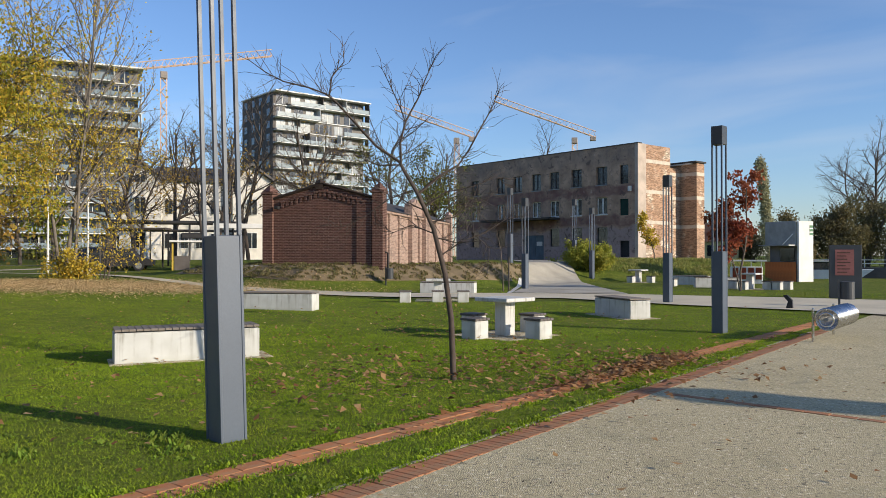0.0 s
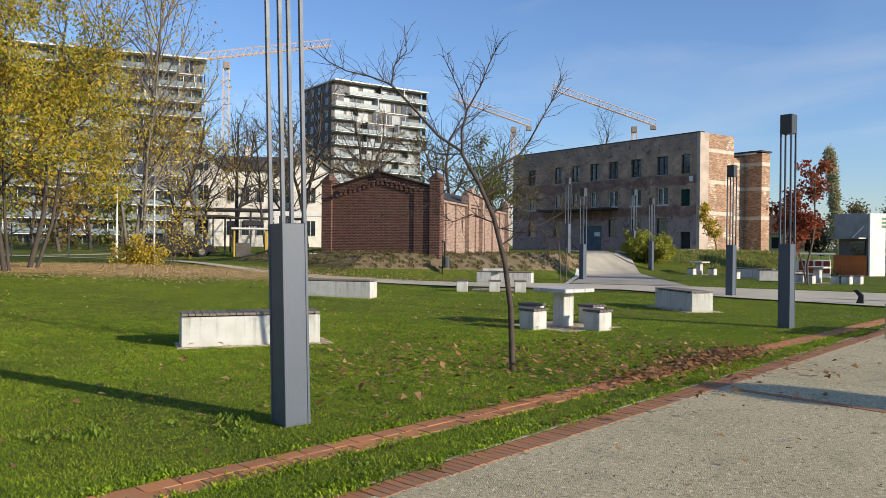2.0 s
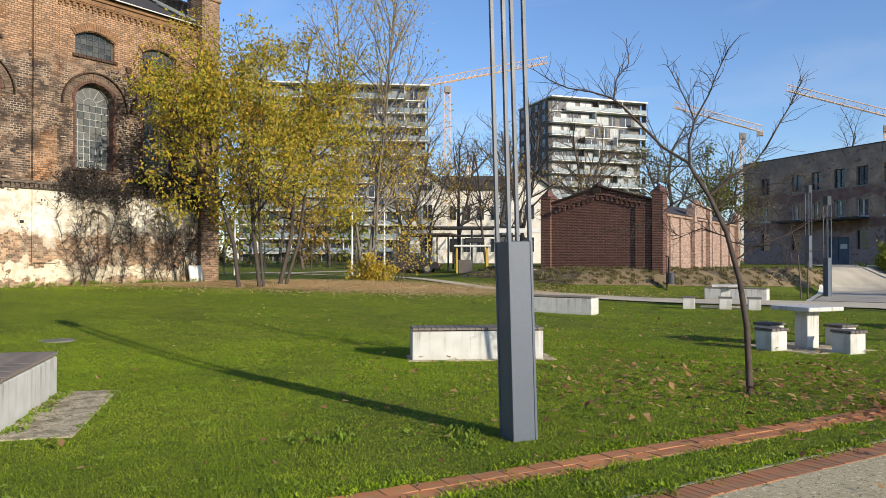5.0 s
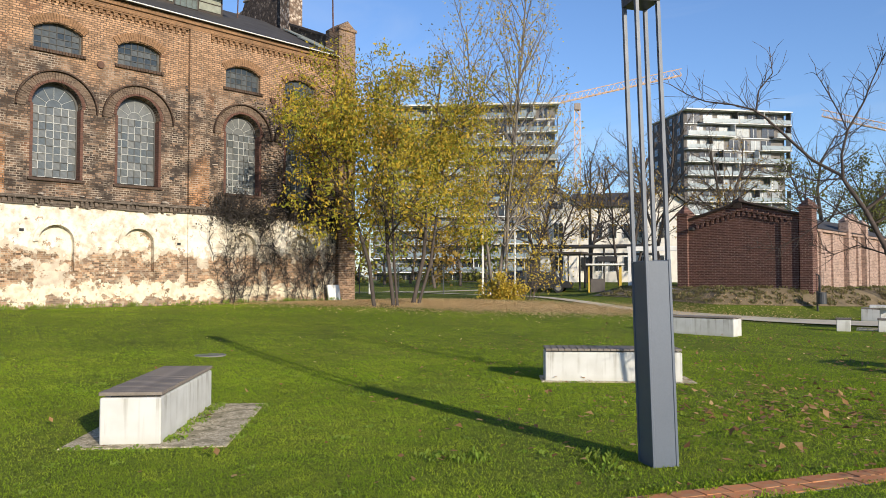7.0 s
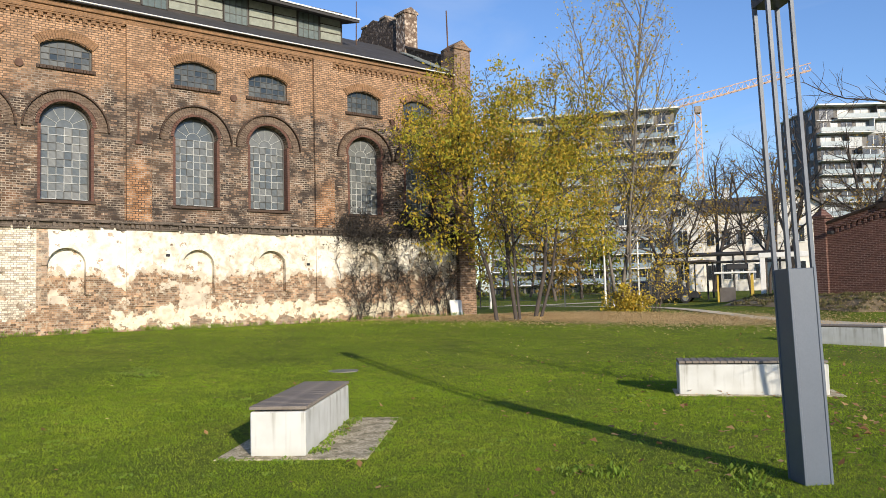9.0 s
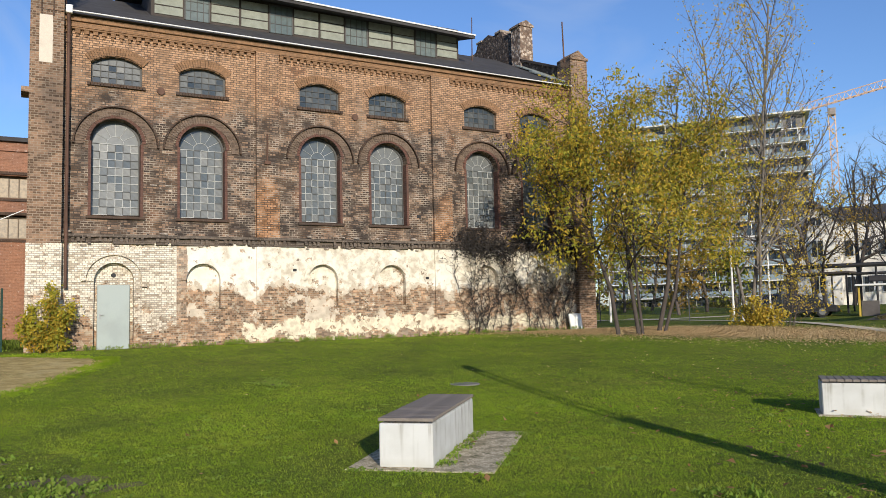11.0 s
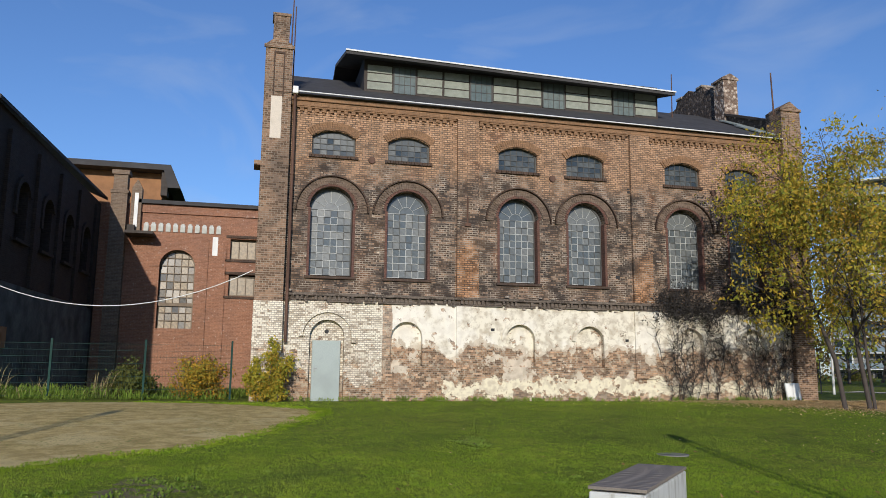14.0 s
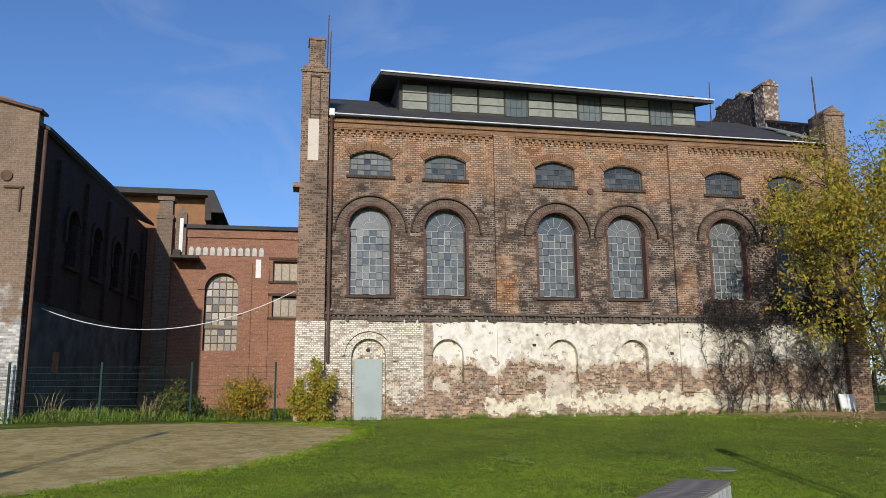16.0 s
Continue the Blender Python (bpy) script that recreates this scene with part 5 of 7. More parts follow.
for c in cols:
    for z, h, mat_name in ((6.75, 1.58, "bars_dark"), (4.17, 1.5, "white")):
        fr = part("window", boxes((-c - 0.6, 0.18, z, -c - 0.50, 0.26, z + h), (-c + 0.50, 0.18, z, -c + 0.6, 0.26, z + h), (-c - 0.53, 0.18, z, -c + 0.53, 0.26, z + 0.07), (-c - 0.53, 0.18, z + h - 0.07, -c + 0.53, 0.26, z + h), (-c - 0.06, 0.16, z + 0.07, -c + 0.06, 0.26, z + h - 0.07)), M[mat_name], shell)
        part("glass", boxes((-c - 0.53, 0.21, z + 0.07, -c + 0.53, 0.23, z + h - 0.07)), M["dark_glass"], fr)
        part("sill", boxes((-c - 0.66, -0.07, z - 0.08, -c + 0.66, 0.18, z)), M["zinc"] if z > 5 else M["white"], shell)
for c in gcols:
    part("window", boxes((-c - 0.62, 0.2, 1.42, -c + 0.62, 0.24, 3.05)), M["dark_glass"], shell)
part("window", boxes((-1.87, 0.2, 6.7, -0.97, 0.25, 8.3)), M["dark_glass"], shell)
part("shutter", boxes((-1.87, 0.1, 4.0, -0.97, 0.15, 5.4)), M["fence"], shell)
part("door", boxes((-1.9, 0.2, 0.45, -0.88, 0.26, 1.85)), M["black"], shell)
part("gate", boxes((-13.1, 0.15, 0.2, -11.95, 0.22, 2.5), (-11.9, 0.15, 0.2, -10.7, 0.22, 2.5)), M["gate"], shell)
part("notice", boxes((-11.7, 0.10, 1.5, -11.0, 0.14, 1.9)), M["white"], shell)
part("canopy", boxes((-18, -1.4, 3.9, -8.7, 0, 4.1)), M["wood_dark"], shell)
part("parapet_cap", boxes((-FL, -0.06, FH, 0.06, 0.5, FH + 0.08)), M["felt"], shell)
part("pilaster_end", boxes((-0.3, -0.03, -0.8, 0.03, 1.1, FH + 0.02)), M["pale_render"], shell)
part("gable_wall", boxes((-0.35, 1.1, -0.8, 0.0, 4.6, FH)), M["raw_brick"], shell)
for z in (3.25, 5.85, 8.45):
    part("ring_beam", boxes((-0.3, 1.1, z, 0.03, 4.6, z + 0.3)), M["cream"], shell)
part("white_kerb", boxes((-4.5, -0.6, 0.15, -0.2, -0.3, 0.4)), M["white"], shell)
part("wall_lamp", boxes((-0.85, -0.3, 6.0, -0.6, -0.02, 6.45), bev=0.04), M["white"], shell)
stair = thing("stair_tower", "raw orange brick stair tower with concrete bands", "tower", m=pose(0.23, 66.23, 1.0, 0, 0, BA))
part("wall_near", boxes((-1.2, 4.61, -0.8, -0.02, 6.2, 8.25)), M["raw_brick"], stair)
part("wall_far", boxes((-1.5, 6.2, -0.8, 1.61, 7.4, 8.62)), M["raw_brick"], stair)
for z in (2.95, 5.45, 7.55):
    part("ring_beam", boxes((-0.3, 4.62, z, 0.0, 6.18, z + 0.3)), M["cream"], stair)
    part("ring_beam", boxes((-0.3, 6.18, z, 1.63, 7.38, z + 0.3)), M["cream"], stair)
part("roof", boxes((-1.5, 5.9, 8.68, 1.75, 7.5, 8.82)), M["felt"], stair)
part("fascia", boxes((-1.4, 5.95, 8.56, 1.2, 6.19, 8.67)), M["white"], stair)


# ---- apartment blocks ----
def block(name, label, x, y, z_top, rz, w, d, floors, fh, balcony):
    """A flat block: glazed storeys between white balcony slabs."""
    b = thing(name, label, "apartment building", "apartment blocks", m=pose(x, y, z_top - floors * fh, 0, 0, rz))
    part("wall", boxes((0.6, 0.6, -16, w - 0.6, d, floors * fh - 0.3)), M["block_wall"], b)
    part("side_wall", boxes((-0.02, 0.6, -16, 0.6, d, floors * fh - 0.3)), M["block_dark"], b)
    rng = random.Random(5)
    for k in range(floors):
        z = k * fh
        part("floor_edge", boxes((0.1, 0.3, z - 0.14, w - 0.1, 0.6, z + 0.06)), M["slab_edge"], b)
        a = 0.0
        while a < w - 1:        # balconies of several widths and depths
            run = min(w - a, rng.choice((4.0, 6.5, 9.0, 12.0)))
            deep = rng.choice((-1.6, -1.6, -1.2, 0.0)) if k else -1.2
            if deep < 0:
                part("balcony_slab", boxes((a, deep, z - 0.12, a + run, 0.3, z + 0.08)), M["slab_edge"], b)
                part("balustrade", boxes((a + 0.1, deep + 0.06, z + 0.16, a + run - 0.1, deep + 0.10, z + 1.1)), M["rail_glass"], b)
                part("divider", boxes((a + run - 0.2, deep + 0.2, z + 0.08, a + run - 0.08, 0.5, z + fh - 0.14)), M["white"] if rng.random() < 0.5 else M["block_dark"], b)
            a += run
        a = 0.8
        while a < w - 2:
            ww = rng.choice((1.6, 2.4, 3.2))
            if a + ww > w - 0.6:
                break
            wn = part("window", boxes((a, 0.5, z + 0.2, a + ww, 0.62, z + 2.5)), M["dark_glass"] if rng.random() < 0.55 else M["pale_glass"], b)
            part("frame", boxes((a + ww / 2 - 0.05, 0.44, z + 0.2, a + ww / 2 + 0.05, 0.499, z + 2.5)), M["white"], wn)
            a += ww + rng.choice((0.4, 0.8, 1.3))
        for q in range(int(d / 4)):
            part("window", boxes((-0.12, 2 + q * 4, z + 0.6, 0.0, 3.6 + q * 4, z + 2.3)), M["dark_glass"], b)
    part("roof_slab", boxes((-0.3, -1.6, floors * fh - 0.15, w + 0.3, d + 0.3, floors * fh + 0.15)), M["white"], b)
    return b


block("tower_block", "white and grey tower block with stacked glass balconies", -82.9, 165.6, 40.6, 54.0, 26.3, 17, 12, 3.05, 1)
block("slab_block", "long grey apartment slab with white balcony edges", -126.8, 108.4, 38.9, 40.2, 40.0, 16, 13, 3.0, 1)


# ---- tower cranes ----
def crane(x, y, z_top, z_foot, jib, back, rz, tilt, label):
    c = thing("tower_crane", label, "crane", "tower cranes", m=pose(x, y, z_foot, 0, 0, rz))
    h = z_top - z_foot
    bm = bmesh.new()
    for sx in (-0.8, 0.8):
        for sy in (-0.8, 0.8):
            box(bm, sx - 0.12, sy - 0.12, 0, sx + 0.12, sy + 0.12, h)
    for k in range(int(h / 2)):
        s = 1 if k % 2 else -1
        for q in (-0.8, 0.8):
            tube(bm, [(-0.8 * s, q, 2 * k), (0.8 * s, q, 2 * k + 2)], 0.09, 4)
            tube(bm, [(q, -0.8 * s, 2 * k), (q, 0.8 * s, 2 * k + 2)], 0.09, 4)
    part("mast", bm, M["crane"], c)
    bm = bmesh.new()
    for y0, z0 in ((-0.6, 0), (0.6, 0), (0, 2.0)):
        tube(bm, [(-back, y0, h + 1 + z0), (jib, y0, h + 1 + z0 + tilt)], 0.15, 4)
    n = int((jib + back) / 1.8)
    for k in range(n):
        a0, a1 = -back + (jib + back) * k / n, -back + (jib + back) * (k + 1) / n
        t0, t1 = tilt * max(0, a0 + back) / (jib + back), tilt * max(0, a1 + back) / (jib + back)
        for y0 in (-0.6, 0.6):
            tube(bm, [(a0, y0, h + 1 + t0), ((a0 + a1) / 2, 0, h + 3.0 + (t0 + t1) / 2), (a1, y0, h + 1 + t1)], 0.08, 4)
    part("jib", bm, M["crane"], c)
    part("cab", boxes((-0.9, -1.2, h - 0.9, 1.0, 1.2, h + 1.0), bev=0.1), M["crane_cab"], c)
    part("counterweight", boxes((-back, -0.8, h - 0.1, -back + 1.9, 0.8, h + 1.2), bev=0.08), M["crane_cab"], c)
    return c


crane(-129.4, 190.3, 52.5, -2, 30, 8, 33, 7, "orange and white tower crane over the flats")
crane(-59.1, 253.4, 40.5, -2, 21, 6, 196, 9.5, "pale orange tower crane with sloping jib")
crane(-19.9, 259.5, 40.0, -2, 27, 7, 187, 13, "orange tower crane with raised jib")

# ---- plants ----
def limb_points(rng, p, d, length, n, wander, lift):
    pts = [p.copy()]
    d = d.normalized()
    for k in range(n):
        d = (d + Vector((rng.gauss(0, wander), rng.gauss(0, wander), rng.gauss(0, wander) + lift))).normalized()
        p = p + d * (length / n)
        pts.append(p.copy())
    return pts, d


def grow(rng, bm, p, d, length, r, level, spec, tips):
    """A branch with side branches; ends gather in tips."""
    n = 5 if level == 0 else 4 if level == 1 else 3
    pts, end = limb_points(rng, p, d, length, n, spec["wander"], spec["lift"] * (1 if level else 0.3))
    r1 = r * (0.35 if level < spec["levels"] else 0.2)
    radii = [r + (r1 - r) * k / n for k in range(n + 1)]
    tube(bm, pts, radii, 7 if level == 0 else 5 if level == 1 else 3, cap=False)
    if level >= spec["levels"]:
        tips.append((pts[-1], end))
        tips.append((pts[len(pts) // 2], end))
        return
    kids = spec["kids"][level]
    for k in range(kids):
        u = spec["bare"] + (1 - spec["bare"]) * (k + rng.random() * 0.8) / kids if level == 0 else 0.25 + 0.75 * (k + rng.random()) / kids
        u = min(0.99, u)
        f = u * n
        i = min(n - 1, int(f))
        q = pts[i].lerp(pts[i + 1], f - i)
        axis = (pts[i + 1] - pts[i]).normalized()
        side_dir = axis.orthogonal().normalized()
        side_dir.rotate(Matrix.Rotation(rng.uniform(0, math.tau), 3, axis))
        a = radians(rng.gauss(spec["angle"], 9))
        nd = axis * math.cos(a) + side_dir * math.sin(a)
        ratio = spec["ratio"] * (1.15 - 0.6 * u if level == 0 else 1.0 - 0.35 * u) * rng.uniform(0.75, 1.2)
        grow(rng, bm, q, nd, length * ratio, max(0.004, radii[i] * 0.55), level + 1, spec, tips)
    tips.append((pts[-1], end))


def leaves(name, places, size, mat_, parent, rng, per=8, spread=0.35, droop=0.3, aspect=0.45, label=""):
    """Many small folded leaves round the given places, as one mesh."""
    c = np.repeat(np.array([tuple(p) for p, _ in places]), per, axis=0)
    g = np.random.default_rng(rng.randrange(10 ** 6))
    n = len(c)
    c = c + g.normal(0, spread, (n, 3))
    d = g.normal(0, 1, (n, 3))
    d[:, 2] -= droop * 2
    d /= np.linalg.norm(d, axis=1, keepdims=True)
    s = np.cross(d, g.normal(0, 1, (n, 3)))
    s /= np.linalg.norm(s, axis=1, keepdims=True)
    up = np.cross(d, s)
    L = size * g.uniform(0.6, 1.3, (n, 1))
    w = L * aspect / 2
    v = np.stack([c, c + d * L * 0.5 + s * w + up * w * 0.3, c + d * L, c + d * L * 0.5 - s * w + up * w * 0.3], 1).reshape(-1, 3)
    return raw_mesh(name, v, np.arange(4 * n).reshape(-1, 4), mat_, parent, label)


def raw_mesh(name, v, f, mat_, parent=None, label=""):
    me = bpy.data.meshes.new(name)
    v, f = np.asarray(v, np.float32), np.asarray(f, np.int32)
    k = f.shape[1]
    me.vertices.add(len(v))
    me.vertices.foreach_set("co", v.ravel())
    me.loops.add(f.size)
    me.loops.foreach_set("vertex_index", f.ravel())
    me.polygons.add(len(f))
    me.polygons.foreach_set("loop_start", np.arange(0, f.size, k, dtype=np.int32))
    me.update(calc_edges=True)
    me.materials.append(mat_)
    ob = new(name, me)
    if parent is not None:
        ob.parent = parent
    if label:
        ob["label"] = label
    return ob


def tree(name, label, x, y, seed, stems, spec, bark, leaf=None, leaf_kw=None, group="", z=None, thin=1.0):
    """stems: rows of (dx, dy, lean x, lean y, length, radius)."""
    rng = random.Random(seed)
    t = thing(name, label, "tree", group, m=pose(x, y, hz(x, y) if z is None else z))
    tips = []
    bm = bmesh.new()
    for dx, dy, lx, ly, L, r in stems:
        grow(rng, bm, Vector((dx, dy, -0.15)), Vector((lx, ly, 1)), L, r, 0, spec, tips)
    part("trunk", bm, bark, t, smooth_shade=True)
    if leaf:
        low, dense_to, sparse_from = leaf_kw.get("low", 0), leaf_kw.get("dense_to", 0), leaf_kw.get("sparse_from", 99)
        keep = [q for q in tips if q[0].z > low and rng.random() < (max(thin, 0.75) if q[0].z < dense_to else thin * 0.4 if q[0].z > sparse_from else thin)]
        kw = {k: v for k, v in leaf_kw.items() if k not in ("low", "dense_to", "sparse_from")}
        leaves("crown", keep, mat_=leaf, parent=t, rng=rng, **kw)
    return t


M["bark"] = plain("grey_brown_bark", (0.13, 0.105, 0.085), 0.95, dark=0.6, coarse=6, fine=30, bump=0.6)
M["bark_young"] = plain("dark_smooth_bark", (0.085, 0.062, 0.05), 0.85, dark=0.6, coarse=6, fine=30, bump=0.5)
M["bark_pale"] = plain("pale_grey_bark", (0.21, 0.185, 0.155), 0.9, dark=0.55, coarse=4, fine=25, bump=0.5)
M["bark_dark"] = plain("dark_twig_bark", (0.075, 0.06, 0.05), 0.95, dark=0.7, coarse=4, fine=25)
# twig colour kept near black so it also carries the trees' shade
M["creeper"] = plain("shade_black_creeper_twigs", (0.032, 0.027, 0.024), 0.95, dark=0.7)
M["leaf_yellow"] = leafy("yellow_locust_leaves", ((0.56, 0.42, 0.05), (0.26, 0.29, 0.04), (0.55, 0.32, 0.045), (0.13, 0.18, 0.03)), scale=0.9)
M["leaf_ochre"] = leafy("ochre_leaves", ((0.36, 0.24, 0.05), (0.28, 0.20, 0.05), (0.40, 0.22, 0.05), (0.22, 0.19, 0.05)))
M["leaf_gold"] = leafy("bright_gold_leaves", ((0.62, 0.46, 0.06), (0.48, 0.38, 0.06), (0.60, 0.36, 0.05), (0.34, 0.32, 0.06)), scale=1.5)
M["leaf_orange"] = leafy("orange_yellow_leaves", ((0.60, 0.36, 0.04), (0.30, 0.30, 0.05), (0.62, 0.28, 0.03), (0.14, 0.20, 0.04)), scale=1.6)
M["leaf_lime"] = leafy("yellow_green_leaves", ((0.36, 0.36, 0.06), (0.26, 0.30, 0.05), (0.40, 0.34, 0.06), (0.20, 0.24, 0.045)))
M["leaf_red"] = leafy("rust_red_leaves", ((0.32, 0.085, 0.045), (0.20, 0.050, 0.032), (0.42, 0.15, 0.06), (0.26, 0.08, 0.04)))
M["leaf_green"] = leafy("dull_green_leaves", ((0.10, 0.13, 0.035), (0.16, 0.16, 0.04), (0.20, 0.17, 0.045), (0.08, 0.10, 0.03)))
M["leaf_dark"] = leafy("dark_far_leaves", ((0.14, 0.14, 0.07), (0.19, 0.16, 0.08), (0.26, 0.18, 0.08), (0.11, 0.12, 0.065)), scale=0.12)
M["leaf_poplar"] = leafy("grey_green_poplar_leaves", ((0.36, 0.37, 0.22), (0.43, 0.41, 0.25), (0.44, 0.38, 0.23), (0.30, 0.32, 0.20)), scale=0.3)
M["leaf_brown"] = leafy("brown_leaves", ((0.46, 0.25, 0.11), (0.24, 0.115, 0.05), (0.62, 0.41, 0.20), (0.20, 0.095, 0.045)), scale=6)

LOCUST = dict(levels=3, kids=(16, 8, 4), wander=0.14, lift=0.03, bare=0.25, angle=58, ratio=0.43)
for seed, x, y, stems in (
        (11, -21.9, 18.9, [(0, 0, -0.04, -0.05, 9.0, 0.085)]),
        (12, -21.7, 19.7, [(0, 0, -0.02, 0.02, 10.8, 0.085), (0.1, 0.1, 0.11, 0.13, 8.4, 0.06)]),
        (13, -22.6, 21.5, [(0, 0, 0.03, 0.05, 11.0, 0.095), (0.15, 0.15, 0.13, 0.17, 9.6, 0.07)])):
    tree("locust_tree", "autumn locust tree with thin dark trunk and golden-olive leaves", x, y, seed, stems, LOCUST, M["bark_dark"], M["leaf_yellow"], dict(size=0.15, per=18, spread=0.21, droop=0.35, aspect=0.45, low=2.4, sparse_from=8.3), "locust clump by the hall", thin=0.46)

POPLAR_BARE = dict(levels=3, kids=(24, 9, 5), wander=0.07, lift=0.10, bare=0.18, angle=36, ratio=0.34)
tree("bare_aspen", "tall nearly bare aspen with pale stems and few last leaves", -23.6, 27.9, 21, [(0, 0, 0.02, 0.04, 15.0, 0.105), (0.3, 0.3, 0.08, 0.10, 12.5, 0.075), (-0.2, 0.1, -0.06, -0.04, 13.5, 0.08)], POPLAR_BARE, M["bark_pale"], M["leaf_gold"], dict(size=0.12, per=5, spread=0.25, aspect=0.6, dense_to=6.5), thin=0.12)
BUSHY = dict(levels=2, kids=(7, 5), wander=0.15, lift=0.02, bare=0.05, angle=45, ratio=0.55)


def bush(name, label, x, y, seed, h, w, leaf, size=0.12, per=10, stems=9, group="", spread=0.12):
    rng = random.Random(seed)
    return tree(name, label, x, y, seed, [(rng.gauss(0, w * 0.12), rng.gauss(0, w * 0.12), rng.gauss(0, w / h * 0.5), rng.gauss(0, w / h * 0.5), h * rng.uniform(0.6, 1.0), 0.018) for _ in range(stems)], BUSHY, M["bark"], leaf, dict(size=size, per=per, spread=spread, aspect=0.6), group)


bush("yellow_shrub", "low yellow-leaved suckers at the foot of the aspen", -23.1, 27.9, 31, 1.35, 1.0, M["leaf_gold"], 0.13, 5, 7)
bush("yellow_shrub", "straggly half-bare ochre shrub beside the aspen", -22.4, 28.8, 32, 3.6, 1.7, M["leaf_gold"], 0.12, 2, 7, spread=0.3)
tree("ivy_bush", "yellowing climber heaped against the tower foot", -26.5, 0.35, 33, [(0.1 * (k % 2), -0.35 + 0.13 * k, 0.02, 0.03, 1.1 + 0.35 * (k % 4), 0.018) for k in range(7)], dict(BUSHY, ratio=0.24, kids=(9, 5)), M["bark"], M["leaf_yellow"], dict(size=0.10, per=9, spread=0.08, aspect=0.6))
bush("orange_shrub", "orange and yellow autumn shrub behind the fence", -29.2, -2.1, 34, 1.45, 0.8, M["leaf_orange"], 0.10, 9, 9)
bush("green_shrub", "rank green shrub behind the fence", -30.2, -4.4, 35, 1.3, 2.2, M["leaf_green"], 0.12, 10, 10)
bush("round_bush", "rounded yellow-green bush beside the ramp", -2.75, 49.2, 36, 1.9, 1.9, M["leaf_lime"], 0.14, 22, 15)
tree("young_maple", "small yellow maple before the brick gable", 1.35, 57.0, 37, [(0, 0, 0.0, 0.0, 3.6, 0.05)], dict(LOCUST, bare=0.25, kids=(9, 5, 3), ratio=0.20, angle=40), M["bark"], M["leaf_gold"], dict(size=0.16, per=4, spread=0.14, aspect=0.7))

OAK = dict(levels=3, kids=(11, 6, 4), wander=0.10, lift=0.06, bare=0.33, angle=46, ratio=0.30)
tree("red_oak", "young red oak holding rust-red leaves", 4.65, 36.9, 41, [(0, 0, 0.03, 0.0, 5.0, 0.055), (0, 0, -0.23, 0.05, 3.9, 0.035)], OAK, M["bark"], M["leaf_red"], dict(size=0.17, per=6, spread=0.12, aspect=0.7, low=1.5), thin=0.42)

# bare trees behind the roofs
BARE = dict(levels=3, kids=(12, 8, 6), wander=0.11, lift=0.06, bare=0.30, angle=46, ratio=0.46)
for k, (x, y, h, br) in enumerate(((-44.0, 58.0, 12.5, "bark_dark"), (-34.0, 62.0, 14.5, "bark_dark"), (-37.5, 57.0, 11.0, "bark_dark"), (-28.0, 66.0, 12.0, "bark_dark"), (-21.5, 66.0, 13.0, "bark_dark"), (-23.0, 80.0, 13.0, "bark_dark"), (-14.0, 98.0, 15.0, "bark_dark"), (-49.0, 64.0, 13.0, "bark_dark"), (-38.0, 52.5, 9.5, "bark"), (-41.0, 61.5, 12.0, "bark_dark"), (-32.5, 55.5, 10.5, "bark_dark"), (-35.5, 66.0, 13.5, "bark_dark"), (-25.0, 58.0, 9.5, "bark_dark"))):
    tree("bare_tree", "leafless dark tree behind the low roofs", x, y, 50 + k, [(0, 0, 0, 0, h, 0.20)], BARE, M[br], None, dict(size=0.25, per=5, spread=0.3, aspect=0.6), "bare trees behind the roofs", thin=0.3)
for k, (x, y, h) in enumerate(((-33.0, 46.5, 8.0), (-30.0, 49.5, 9.0), (-36.5, 47.5, 8.5), (-27.5, 47.5, 7.5), (-24.5, 52.0, 9.0))):
    tree("bare_tree", "half-bare slender tree before the villa", x, y, 150 + k, [(0, 0, 0, 0, h, 0.11)], BARE, M["bark_dark"], M["leaf_ochre"], dict(size=0.16, per=4, spread=0.3, aspect=0.6), "bare trees before the villa", thin=0.10)
tree("bare_tree", "broad leafless tree by the water", 31.3, 118.0, 70, [(0, 0, 0.03, 0, 16.2, 0.30), (0, 0, -0.10, 0, 14.0, 0.2), (0, 0, 0.16, 0, 14.5, 0.2)], dict(BARE, kids=(16, 10, 7), bare=0.40), M["bark"], None, None, "bare trees by the water")
tree("lombardy_poplar", "slender dark green poplar", 14.35, 90.0, 71, [(0, 0, -0.055, 0, 12.0, 0.22)], dict(levels=2, kids=(46, 7), wander=0.05, lift=0.28, bare=0.05, angle=20, ratio=0.125), M["bark"], M["leaf_poplar"], dict(size=0.24, per=20, spread=0.2, aspect=0.6))
CROWN = dict(levels=3, kids=(9, 6, 3), wander=0.14, lift=0.03, bare=0.12, angle=52, ratio=0.48)
rng0 = random.Random(9)
for k in range(16):
    x = 16 + k * 3.3 + rng0.uniform(-1.5, 1.5)
    y = 112 + rng0.uniform(-6, 14)
    tree("shore_tree", "dark autumn tree on the far shore", x, y, 80 + k, [(0, 0, 0, 0, rng0.uniform(4.5, 6.0) + min(5.5, 0.55 * k), 0.2)], CROWN, M["bark"], M["leaf_dark"], dict(size=0.32, per=13, spread=0.55, aspect=0.6), "trees on the far shore")
for k in range(17):
    a = radians(41.0 + k * 1.9)
    d = 62 + rng0.uniform(0, 24)
    tree("backdrop_tree", "ochre autumn tree behind the fence", -d * math.sin(a), d * math.cos(a), 110 + k, [(0, 0, 0, 0, rng0.uniform(4.0, 7.0), 0.15)], CROWN, M["bark"], M["leaf_ochre"] if k % 4 else M["leaf_lime"], dict(size=0.34, per=5, spread=0.5, aspect=0.7), "trees behind the fence", thin=0.28)


